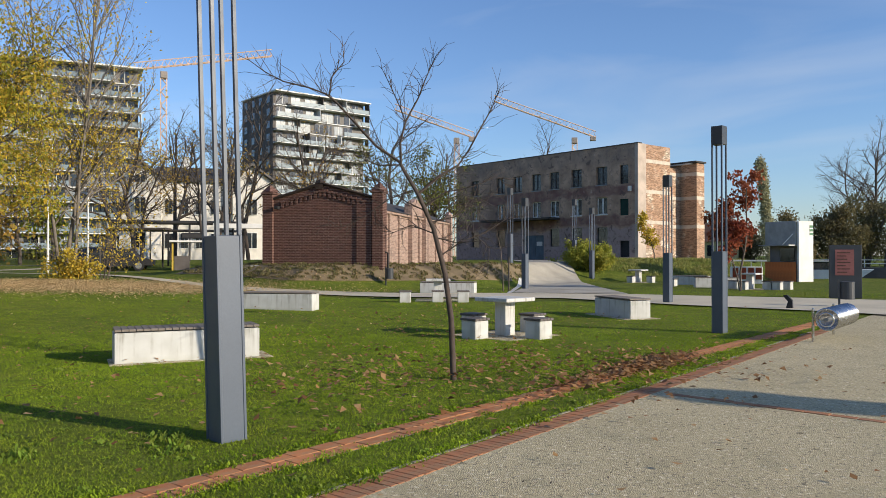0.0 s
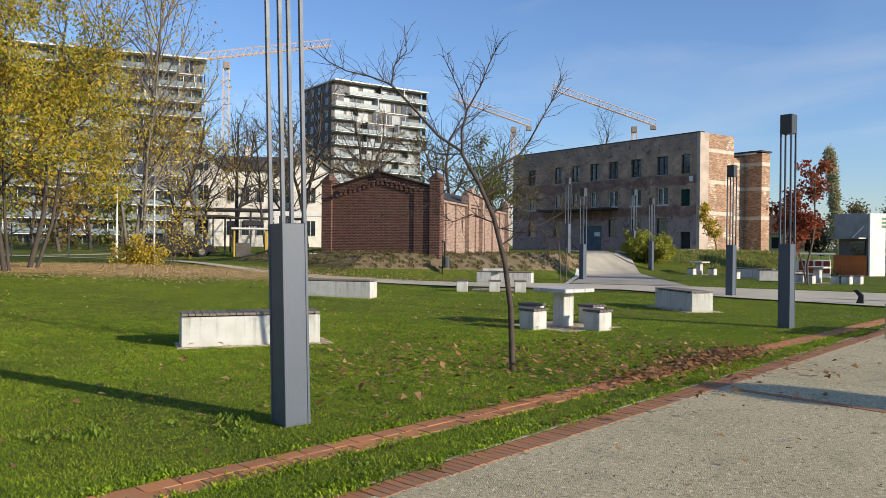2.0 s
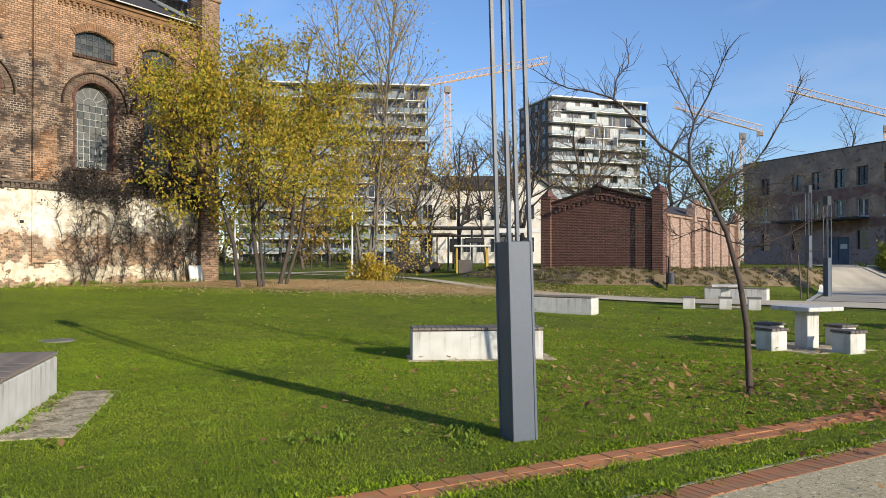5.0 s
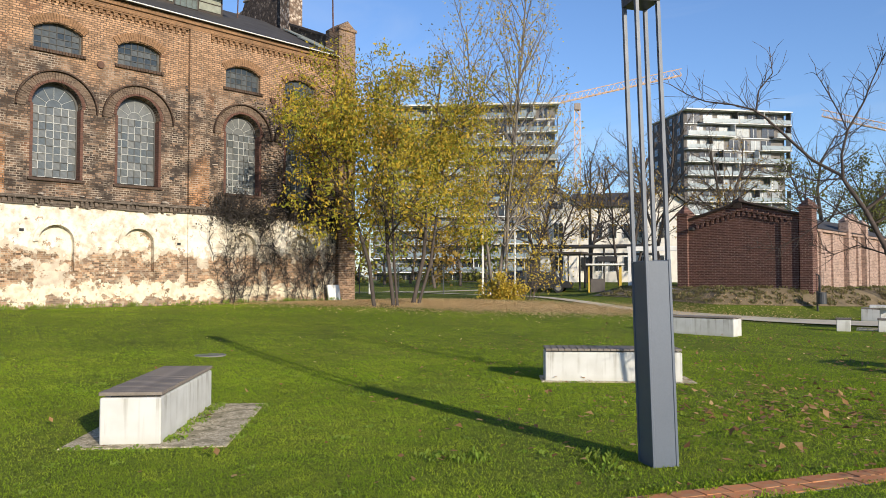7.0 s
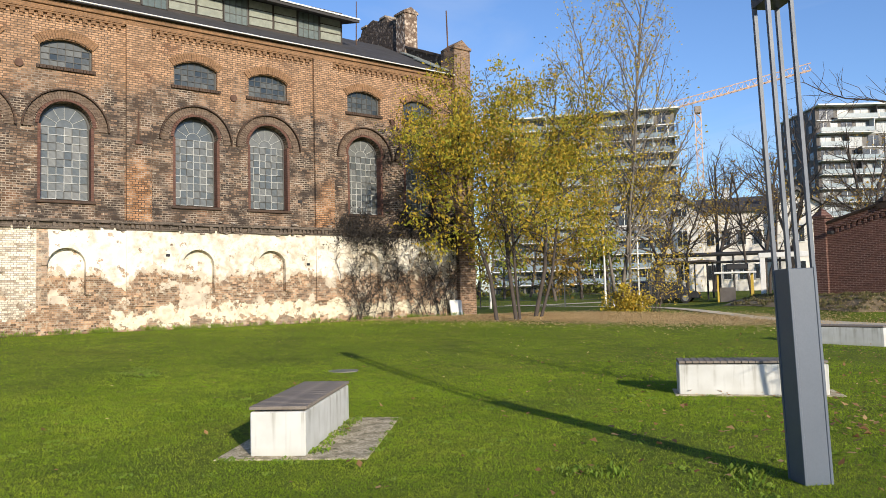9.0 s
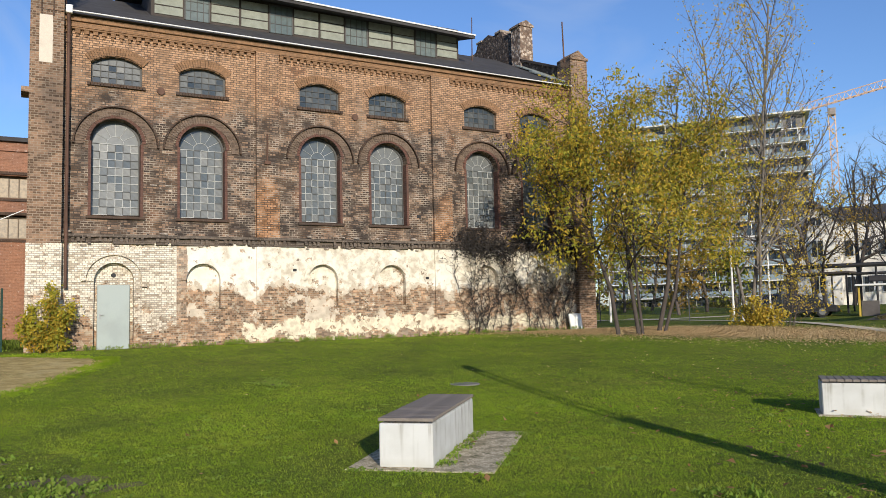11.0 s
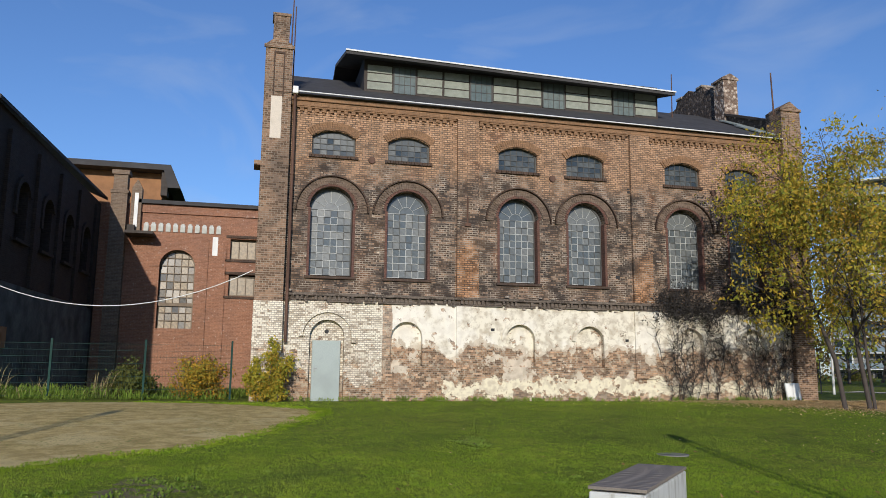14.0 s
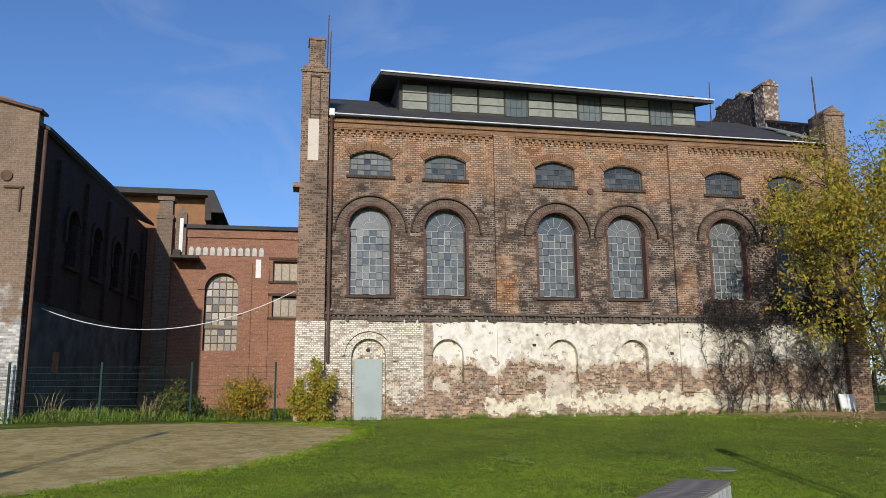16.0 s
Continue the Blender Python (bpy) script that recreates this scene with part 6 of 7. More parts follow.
# hedge of shrubs beyond the fence
for k in range(7):
    a, d = radians(39.0 + 3.0 * k), 80 + rng0.uniform(-3, 4)
    bush("hedge_shrub", "low dark green shrub in the hedge beyond the fence", -d * math.sin(a), d * math.cos(a), 210 + k, rng0.uniform(0.9, 1.4), 3.0, M["leaf_green"], 0.22, 6, 8, "hedge beyond the fence", 0.3)
for k in range(6):
    a, d = radians(53.0 + 2.1 * k), 56 + rng0.uniform(-3, 4)
    bush("hedge_shrub", "dull autumn shrub in the hedge beyond the fence", -d * math.sin(a), d * math.cos(a), 170 + k, rng0.uniform(1.2, 2.2), 2.6, M["leaf_ochre"] if k % 3 else M["leaf_lime"], 0.22, 5, 7, "hedge beyond the fence", 0.3)
for k, (x, y, h) in enumerate(((-15.2, 60.5, 7.0), (-14.6, 57.8, 6.0), (-16.3, 62.0, 8.5), (-18.2, 60.6, 9.0))):
    tree("bare_tree", "thin dark tree with last dull leaves between hut and shell building", x, y, 190 + k, [(0, 0, 0, 0, h, 0.14)], BARE, M["bark_dark"], M["leaf_green"], dict(size=0.2, per=5, spread=0.3, aspect=0.6), "bare trees behind the hut", thin=0.2)


# ---- young bare tree in the lawn ----
def young_tree():
    t = thing("young_tree", "slim leafless young tree leaning in the lawn", "tree", m=pose(-2.166, 9.735, 0, 0, 0, 14.2) @ Matrix.Scale(0.981, 4))
    rng = random.Random(4)
    bm = bmesh.new()
    # limbs across and up from the foot, in metres
    limbs = (
        ((0, 0), (-0.03, 0.8), (-0.11, 1.38), (-0.26, 1.97), (-0.46, 2.42), (-0.64, 2.72), (-0.70, 2.84), 0.042, 0.020),
        ((-0.70, 2.84), (-1.0, 3.04), (-1.30, 3.37), (-1.51, 3.60), (-1.64, 3.70), (-1.87, 3.78), (-2.18, 3.85), (-2.40, 3.96), (-2.62, 4.12), 0.020, 0.005),
        ((-1.62, 3.69), (-1.58, 3.95), (-1.42, 4.14), (-1.45, 4.47), 0.012, 0.004),
        ((-0.68, 2.78), (-0.69, 3.08), (-0.62, 3.35), (-0.45, 3.65), (-0.36, 3.88), (-0.23, 4.16), 0.018, 0.005),
        ((-0.62, 3.35), (-0.70, 3.57), (-0.85, 3.91), (-0.96, 4.14), 0.010, 0.004),
        ((-0.46, 2.42), (-0.18, 2.66), (0.06, 2.80), (0.20, 3.00), (0.36, 3.30), (0.51, 3.57), (0.62, 3.84), 0.020, 0.005),
        ((-0.50, 2.48), (-0.84, 2.36), (-1.15, 2.14), (-1.45, 2.00), (-1.76, 2.02), 0.009, 0.003),
        ((-0.30, 2.05), (0.02, 2.12), (0.25, 2.32), (0.50, 2.38), 0.010, 0.003),
        ((-0.22, 1.85), (0.05, 1.78), (0.25, 1.92), (0.46, 1.70), (0.44, 1.45), 0.008, 0.003),
        ((-0.28, 2.0), (-0.02, 2.3), (0.20, 2.30), (0.42, 2.12), 0.007, 0.003),
        ((-0.16, 1.62), (0.10, 1.80), (0.42, 1.92), (0.70, 2.10), (0.95, 2.14), 0.011, 0.003),
        ((-0.38, 2.25), (-0.10, 2.45), (0.25, 2.52), (0.55, 2.66), (0.82, 2.62), 0.011, 0.003),
        ((-0.36, 2.2), (-0.62, 2.32), (-0.92, 2.58), (-1.18, 2.66), (-1.40, 2.86), 0.011, 0.003),
        ((-0.24, 1.9), (-0.55, 2.02), (-0.80, 1.92), (-1.05, 2.06), 0.009, 0.003),
        ((-0.66, 2.8), (-0.98, 2.80), (-1.30, 2.94), (-1.66, 2.92), 0.010, 0.003),
    )
    for limb in limbs:
        if limb is not limbs[0]:
            bm = bmesh.new()
        *flat, r0, r1 = limb
        dep = rng.uniform(-0.3, 0.3)
        n = len(flat) - 1
        base = flat[0][1] > 0.1
        pts = [Vector((a, dep * k / n if base else 0.0, z)) for k, (a, z) in enumerate(flat)]
        tube(bm, pts, [r0 + (r1 - r0) * k / n for k in range(n + 1)], 7 if r0 > 0.03 else 5, cap=False)
        if not base:
            part("trunk", bm, M["bark_young"], t, smooth_shade=True)
            continue
        for k in range(n):
            for _ in range(rng.choice((4, 6, 7, 8))):
                u = rng.random()
                q = pts[k].lerp(pts[k + 1], u)
                d = (pts[k + 1] - pts[k]).normalized()
                sd = Vector((rng.gauss(0, 1), rng.gauss(0, 0.7), rng.gauss(0.3, 0.8)))
                nd = (d * 0.9 + sd.normalized() * 0.8).normalized()
                L = rng.uniform(0.14, 0.6) * (1.0 if k < n - 1 else 0.7)
                tw, e = limb_points(rng, q, nd, L, 3, 0.30, 0.06)
                tube(bm, tw, [0.0045, 0.0038, 0.003, 0.002], 3, cap=False)
                if rng.random() < 0.5:
                    tw2, e = limb_points(rng, tw[1], (e + Vector((rng.gauss(0, 0.8), rng.gauss(0, 0.6), 0.3))).normalized(), L * 0.5, 2, 0.2, 0.1)
                    tube(bm, tw2, [0.003, 0.0025, 0.0015], 3, cap=False)
        part("branch", bm, M["bark_young"], t, smooth_shade=True)
    return t


young_tree()

# leafless creeper on the hall wall, near black to imitate tree shade too
rng1 = random.Random(77)
bm = bmesh.new()
for k in range(24):
    y = 15.3 + rng1.random() * 5.4
    tips = []
    p = Vector((-26.88, y, hz(-26.9, y)))
    for s in range(3):
        pts, e = limb_points(rng1, p, Vector((0.0, rng1.gauss(0, 0.35), 1)), rng1.uniform(1.0, 1.7), 5, 0.26, 0.1)
        pts = [Vector((-26.88 + (0.03 if q.z < 4.4 else 0.02), q.y, q.z)) for q in pts]
        tube(bm, pts, [0.014 - 0.003 * s - 0.0008 * i for i in range(6)], 4, cap=False)
        for i in (1, 2, 3, 4, 5):
            for _ in range(8 if pts[i].z > 3.7 else 5):
                tw, _e = limb_points(rng1, pts[i], Vector((0.05, rng1.gauss(0, 1), rng1.gauss(0.4, 0.6))), rng1.uniform(0.3, 0.8), 3, 0.25, 0.1)
                tw = [Vector((max(-26.9, min(-26.75, q.x)), q.y, q.z)) for q in tw]
                tube(bm, tw, [0.008, 0.006, 0.004, 0.003], 3, cap=False)
                if 3.9 < tw[-1].z < 5.6:
                    tips += [(q, None) for q in tw[1:]]
        p = pts[-1]
    CREEP = tips if k == 0 else CREEP + tips
creeper = thing("wall_creeper", "near-black leafless creeper doubling as tree shade on the hall wall", "climber", m=pose(0, 0, 0))
part("vine", bm, M["creeper"], creeper)
# leaflets thicken growth and imitated shade near the string course
leaves("foliage", CREEP, 0.09, M["creeper"], creeper, rng1, per=3, spread=0.12, aspect=0.6)

# ---- white villa with two gabled wings, far behind the fence ----
villa = thing("white_villa", "long cream villa with two gabled wings and dark roof", "house", m=pose(-51.2, 68.0, 0.9, 0, 0, 31.9))
part("range_wall", boxes((3.6, 1.2, 0, 12.0, 9, 8.9)), M["villa"], villa)
bm = bmesh.new()
holed(bm, [(0.7, 8.55), (0.7, 8.95), (5.2, 10.5), (9.4, 8.95), (9.4, 8.55)], [], lambda a, z, d: (3.3 + d, a, z), 9.0)
part("range_roof", bm, M["felt"], villa)
for k in range(5):
    for z in (1.4, 5.0):
        w = part("window", boxes((4.3 + 1.55 * k, 1.10, z, 5.2 + 1.55 * k, 1.19, z + 1.7)), M["white"], villa)
        part("pane", boxes((4.38 + 1.55 * k, 1.04, z + 0.1, 4.72 + 1.55 * k, 1.09, z + 1.6), (4.78 + 1.55 * k, 1.04, z + 0.1, 5.12 + 1.55 * k, 1.09, z + 1.6)), M["dark_glass"], w)
for a in (0.0, 11.2):
    bm = bmesh.new()
    holed(bm, [(a, 0), (a + 4.0, 0), (a + 4.0, 8.8), (a + 2.0, 10.2), (a, 8.8)], [], lambda u, z, d: (u, d, z), 9.0)
    part("wing", bm, M["villa"], villa)
    bm = bmesh.new()
    holed(bm, [(a - 0.5, 8.55), (a + 2.0, 10.35), (a + 4.5, 8.55), (a + 4.5, 8.8), (a + 2.0, 10.65), (a - 0.5, 8.8)], [], lambda u, z, d: (u, d - 0.5, z), 9.6)
    part("wing_roof", bm, M["white_roof"], villa)
    for z in (1.4, 5.0, 8.2):
        w = part("window", boxes((a + 1.4, -0.08, z, a + 2.6, 0.0, z + (1.8 if z < 8 else 0.9))), M["white"], villa)
        part("pane", boxes((a + 1.5, -0.13, z + 0.1, a + 1.95, -0.085, z + (1.7 if z < 8 else 0.8)), (a + 2.05, -0.13, z + 0.1, a + 2.5, -0.085, z + (1.7 if z < 8 else 0.8))), M["dark_glass"], w)
part("string_course", boxes((4.0, 1.10, 4.1, 11.2, 1.199, 4.35)), M["ochre"], villa)
part("chimney", boxes((6.0, 4.8, 10.0, 6.8, 5.6, 11.6)), M["white"], villa)
part("satellite_dish", tube(bmesh.new(), [(11.0, 0.6, 10.4), (11.1, 0.4, 10.5)], [0.6, 0.45], 12), M["white"], villa)

# ---- yard things behind the lawn ----
def span(name, label, category, a, b, z, r, mat_, legs=(), leg_r=0.08):
    t = thing(name, label, category, m=pose(0, 0, 0))
    part("pipe", tube(bmesh.new(), [(*a, z), (*b, z)], r, 8), mat_, t)
    for u in legs:
        x, y = a[0] + (b[0] - a[0]) * u, a[1] + (b[1] - a[1]) * u
        part("support", cyl(bmesh.new(), x, y, hz(x, y) - 0.1, z, leg_r, 6), mat_, t)
    return t


span("pipe_bridge", "dark pipe carried on slim posts before the villa", "pipe", (-37.9, 49.2), (-30.2, 54.3), 4.1, 0.16, M["black"], (0.02, 0.62, 0.97))
span("heating_pipe", "second dark pipe with posts before the villa", "pipe", (-38.2, 49.6), (-30.0, 54.9), 3.5, 0.10, M["black"], (0.3, 0.8), 0.06)
gan = thing("white_gantry", "white square steel gantry frame", "gantry", m=pose(0, 0, 0))
GA, GB = Vector((-25.4, 43.2)), Vector((-22.3, 44.9))
gd = (GB - GA).normalized()
ga = math.degrees(math.atan2(gd.y, gd.x))
part("beam", boxes((-0.2, -0.15, -0.15, (GB - GA).length + 0.2, 0.15, 0.15), bev=0.02), M["white"], gan).matrix_local = pose(GA.x, GA.y, 3.45, 0, 0, ga)
for p in (GA, GB):
    part("leg", boxes((-0.15, -0.15, 0, 0.15, 0.15, 3.3 - hz(p.x, p.y)), bev=0.02), M["white"], gan).matrix_local = pose(p.x, p.y, hz(p.x, p.y), 0, 0, ga)
shed = thing("yard_stall", "small open stall with yellow posts and pale roof", "stall", m=place(-27.7, 42.0, 34))
for x, y in ((0, 0), (2.0, 0), (0, 1.4), (2.0, 1.4)):
    part("post", boxes((x - 0.05, y - 0.05, 0, x + 0.05, y + 0.05, 1.75)), M["yellow"], shed)
part("roof", boxes((-0.2, -0.3, 1.75, 2.2, 1.7, 1.86), bev=0.01), M["white"], shed)
part("counter", boxes((0.1, 0.1, 0, 1.0, 0.9, 0.9)), M["block_dark"], shed)
part("hood", boxes((0.5, 0.3, 2.0, 1.8, 1.2, 2.35), bev=0.05), M["black"], shed)
shelter = thing("yard_shelter", "low dark flat shelter roof on slim posts", "shelter", m=place(-33.6, 43.2, 20))
part("roof", boxes((0, 0, 2.55, 3.9, 1.8, 2.7), bev=0.02), M["wood_dark"], shelter)
for x in (0.15, 1.9, 3.7):
    for y in (0.15, 1.6):
        part("post", boxes((x - 0.05, y - 0.05, -0.1, x + 0.05, y + 0.05, 2.55)), M["black"], shelter)
kerb = thing("concrete_block", "long white concrete block lying at the lawn edge", "block", m=place(-28.3, 34.2, 30))
part("block", boxes((-0.8, -0.3, -0.1, 0.8, 0.3, 0.32), bev=0.03), M["white"], kerb)


def mesh_fence(name, label, pts, h, group=""):
    f = thing(name, label, "fence", group, m=pose(0, 0, 0))
    for (x0, y0), (x1, y1) in zip(pts, pts[1:]):
        L = math.hypot(x1 - x0, y1 - y0)
        n = max(1, round(L / 2.5))
        rz = math.degrees(math.atan2(y1 - y0, x1 - x0))
        for k in range(n):
            x, y = x0 + (x1 - x0) * k / n, y0 + (y1 - y0) * k / n
            m = place(x, y, rz)
            part("post", boxes((-0.035, -0.035, -0.1, 0.035, 0.035, h)), M["pole_dark"], f).matrix_local = m
            bm = bmesh.new()
            for q in range(6):
                box(bm, 0.035, -0.005, 0.1 + (h - 0.15) * q / 5, L / n - 0.035, 0.005, 0.115 + (h - 0.15) * q / 5)
            for q in range(int(L / n / 0.2)):
                box(bm, 0.1 + 0.2 * q, -0.003, 0.1, 0.106 + 0.2 * q, 0.003, h - 0.05)
            part("mesh_panel", bm, M["pole_dark"], f).matrix_local = m
    return f


mesh_fence("park_fence", "dark wire fence with posts beyond the trees", [(-41.5, 25.0), (-35.5, 32.5), (-31.5, 36.5), (-28.0, 39.5)], 1.9)
far_walk = strip(dense([(-50, 31.0, -50.6, 32.0), (-42, 38.5, -42.8, 39.4), (-34, 45.5, -34.8, 46.6)]), 0.012, 2)
tagged(obj("street_kerb", far_walk, M["path"]), "pale street edge beyond the fence", "path", kind="structure")


def lamp_post(x, y, h):
    t = thing("street_lamp", "slim white street lamp post beyond the trees", "lamp", "white lamp posts", m=place(x, y, 0))
    part("post", tube(bmesh.new(), [(0, 0, -0.1), (0, 0, h * 0.3), (0, 0, h)], [0.075, 0.06, 0.045], 8), M["white"], t)
    part("lamp_head", tube(bmesh.new(), [(0, 0, h), (0, 0, h + 0.12)], [0.14, 0.10], 10), M["zinc"], t)
    return t


lamp_post(-30.3, 34.6, 5.0)
lamp_post(-36.0, 30.6, 5.0)
lamp_post(-31.3, 38.9, 4.6)


def car(x, y, rz, paint, label):
    c = thing("parked_car", label, "car", "parked cars", m=place(x, y, rz))
    bm = bmesh.new()
    holed(bm, [(-2.0, 0.3), (2.0, 0.3), (2.05, 0.65), (1.25, 0.82), (0.7, 1.35), (-1.1, 1.38), (-1.75, 0.9), (-2.05, 0.8)], [], lambda a, z, d: (a, d - 0.85, z), 1.7)
    bmesh.ops.bevel(bm, geom=bm.edges[:], offset=0.04, segments=1, affect="EDGES")
    part("body", bm, paint, c)
    bm = bmesh.new()
    holed(bm, [(-1.45, 0.9), (1.05, 0.86), (0.62, 1.28), (-1.05, 1.30)], [], lambda a, z, d: (a, d - 0.86, z), 1.72)
    part("window_band", bm, M["dark_glass"], c)
    for wx in (-1.25, 1.25):
        for wy in (-0.88, 0.7):
            w = part("wheel", tube(bmesh.new(), [(wx, wy, 0.32), (wx, wy + 0.18, 0.32)], 0.32, 14), M["black"], c)
            part("rim", tube(bmesh.new(), [(wx, wy - 0.01, 0.32), (wx, wy + 0.19, 0.32)], 0.2, 10), M["zinc"], w)
    return c


car(-31.2, 41.6, 28, M["black"], "black parked car behind the wire fence")
car(-33.6, 43.6, 25, M["car_blue"], "dark blue parked car behind the fence")

# ---- things by the gravel walk ----
kiosk = thing("kiosk", "small kiosk with white end wall, grey upper box and orange boarding", "kiosk", m=pose(9.43, 49.8, -0.05, 0, 0, 35) @ Matrix.Scale(1.12, 4))
part("end_wall", boxes((0.1, 0, 0, 1.12, 0.12, 3.30), bev=0.01), M["white"], kiosk)
part("body", boxes((0.35, 0.125, 0, 1.10, 2.3, 3.25)), M["block_wall"], kiosk)
part("upper_box", boxes((0.0, 0.125, 2.05, 0.345, 2.3, 3.32), bev=0.01), M["zinc"], kiosk)
part("canopy", boxes((-0.45, 0.15, 1.98, 0.345, 2.35, 2.04)), M["zinc"], kiosk)
part("strut", tube(bmesh.new(), [(-0.42, 0.6, 2.04), (-0.01, 0.3, 2.62)], 0.025, 6), M["white"], kiosk)
slat_o = mesh_of("slat", boxes((-0.02, -0.105, 0, 0.02, 0.105, 1.1)), M["orange"])
for k in range(10):
    piece("slat", slat_o, kiosk, pose(0.02, 0.24 + k * 0.218, 0.0))
part("window", boxes((0.30, 0.5, 1.15, 0.348, 1.5, 1.85)), M["dark_glass"], kiosk)
for z in (2.55, 2.75, 2.95):
    part("emblem_mark", boxes((0.85, -0.014, z, 1.1, -0.002, z + 0.13)), M["emblem"], kiosk)

bar = thing("snack_bar", "low white snack bar with red panels", "kiosk", m=pose(5.2, 46.0, 0, 0, 0, -8))
part("body", boxes((0, 0, 0, 1.7, 1.4, 0.95), bev=0.02), M["white"], bar)
part("roof", boxes((-0.2, -0.2, 1.25, 1.9, 1.6, 1.33), bev=0.01), M["white"], bar)
for k in range(4):
    part("panel", boxes((0.15 + 0.4 * k, -0.03, 0.25, 0.45 + 0.4 * k, 0.0, 0.9)), M["leaf_red"], bar)
    part("post", boxes((0.05 + 0.52 * k, 0.02, 0.95, 0.1 + 0.52 * k, 0.07, 1.25)), M["white"], bar)

info = thing("info_board", "dark freestanding notice board with a reddish plan", "notice board", m=pose(7.05, 31.4, 0, 0, 0, -6))
part("slab", boxes((0, -0.08, 0, 1.08, 0.08, 1.97), bev=0.01), M["pole_dark"], info)
part("plan", boxes((0.2, -0.095, 0.85, 0.82, -0.081, 1.8)), M["plan"], info)
for k in range(7):
    part("text_bar", boxes((0.26, -0.1, 0.95 + 0.12 * k, 0.26 + random.uniform(0.2, 0.5), -0.096, 0.985 + 0.12 * k)), M["rust"], info)

lbin = thing("litter_bin", "round grey litter bin on a post", "bin", "litter bins", m=pose(6.25, 25.7, 0))
part("drum", cyl(bmesh.new(), 0.04, 0, 0.26, 0.79, 0.20, 18), M["pole_dark"], lbin)
part("post", boxes((-0.22, -0.03, 0, -0.165, 0.03, 0.84)), M["pole_dark"], lbin)
b2 = thing("litter_bin", "dark litter bin hung on a short post", "bin", "litter bins", m=place(-10.9, 33.4))
part("drum", cyl(bmesh.new(), 0.1, 0, 0.32, 0.80, 0.18, 16), M["pole_dark"], b2)
part("post", boxes((-0.1, -0.03, -0.1, -0.04, 0.03, 0.85)), M["pole_dark"], b2)

flap = thing("path_bollard", "dark leaning bollard light at the path edge", "bollard", m=pose(4.45, 24.5, 0, 0, 0, -20) @ Matrix.Scale(0.66, 4))
bm = bmesh.new()
holed(bm, [(-0.16, 0), (0.14, 0), (0.12, 0.42), (-0.10, 0.66), (-0.26, 0.62), (-0.05, 0.36)], [], lambda a, z, d: (a, d - 0.12, z), 0.24)
part("body", bm, M["black"], flap)

drum = thing("steel_drum", "polished steel coil roller on two posts", "play drum", m=pose(3.80, 16.15, 0, 0, 0, 65.9))
bm = bmesh.new()
zs = 0.43
turns, per = 26, 20
tube(bm, [(-0.95 + 1.85 * k / (turns * per), 0.195 * math.cos(math.tau * k / per), zs + 0.195 * math.sin(math.tau * k / per)) for k in range(turns * per + 1)], 0.017, 6)
part("coil", bm, M["steel"], drum, smooth_shade=True)
part("core", tube(bmesh.new(), [(-0.96, 0, zs), (0.93, 0, zs)], 0.03, 10), M["zinc"], drum)
part("rim_ring", tube(bmesh.new(), [(-0.96, 0.12 * math.cos(math.tau * k / 20), zs + 0.12 * math.sin(math.tau * k / 20)) for k in range(21)], 0.018, 6), M["steel"], drum, smooth_shade=True)
for x in (-0.86, 0.84):
    part("post", boxes((x - 0.03, 0.225, -0.1, x + 0.03, 0.265, 0.62), bev=0.008), M["steel"], drum)

# far seating groups
table_set(5.3, 38.8, -30, ((1, 0), (-1, 0), (0, -1)))
stool(6.9, 38.6, -30)
stool(6.4, 38.2, -30)
bench(4.0, 40.5, 5, 2.2)
table_set(0.2, 47.0, -30, ((1, 0), (0, -1)))
bench(2.9, 43.5, -20, 2.0)
stool(1.9, 41.5, -30)
lamp_pole(-2.5, 47.0, -30)
lamp_pole(-3.7, 49.2, -30)

sap = tree("staked_sapling", "thin bare sapling tied to a stake", -5.6, 33.6, 141, [(0, 0, 0, 0, 3.2, 0.03)], dict(levels=1, kids=(9,), wander=0.08, lift=0.1, bare=0.4, angle=40, ratio=0.25), M["bark"])
part("stake", cyl(bmesh.new(), 0.25, 0, -0.1, 1.5, 0.03, 6), M["bark"], sap)
gut = strip(dense([(-5.15, 31.8, -4.95, 31.8), (-6.0, 41, -5.75, 41)]), 0.03, 1)
tagged(obj("drain_channel", gut, M["concrete"]), "narrow concrete drain channel beside the ramp", "channel", kind="structure")
man = thing("manhole_cover", "grey iron manhole cover set in the lawn", "manhole", m=place(-13.5, 7.55))
part("cover", cyl(bmesh.new(), 0, 0, -0.03, 0.012, 0.30, 20), M["block_wall"], man)

# ---- far shore ----
for k, (x, y, w, h) in enumerate(((9.0, 112, 4.6, 3.6),)):
    hs = thing("shore_house", "pale yellow house on the far shore", "house", "houses on the far shore", m=pose(x, y, 0, 0, 0, -10))
    part("wall", boxes((0, 0, -1, w, 8, h)), M["yellow_wall"], hs)
    bm = bmesh.new()
    holed(bm, [(-0.5, h - 0.1), (4, h + 2.6), (8.5, h - 0.1)], [], lambda a, z, d: (-0.4 + d, a, z), w + 0.8)
    part("roof", bm, M["rust"], hs)
    for q in range(int(w / 2)):
        part("window", boxes((0.6 + 2 * q, -0.05, 1.5, 1.5 + 2 * q, 0.0, 3.0)), M["dark_glass"], hs)
quay = thing("quay_wall", "long grey quay wall with white railings", "wall", m=pose(9.5, 60, 0, 0, 0, -14))
part("wall", boxes((0, 0, -0.3, 46, 0.5, 0.75)), M["block_dark"], quay)
for z in (1.0, 1.25):
    part("rail", boxes((0, 0.2, z, 46, 0.26, z + 0.05)), M["white"], quay)
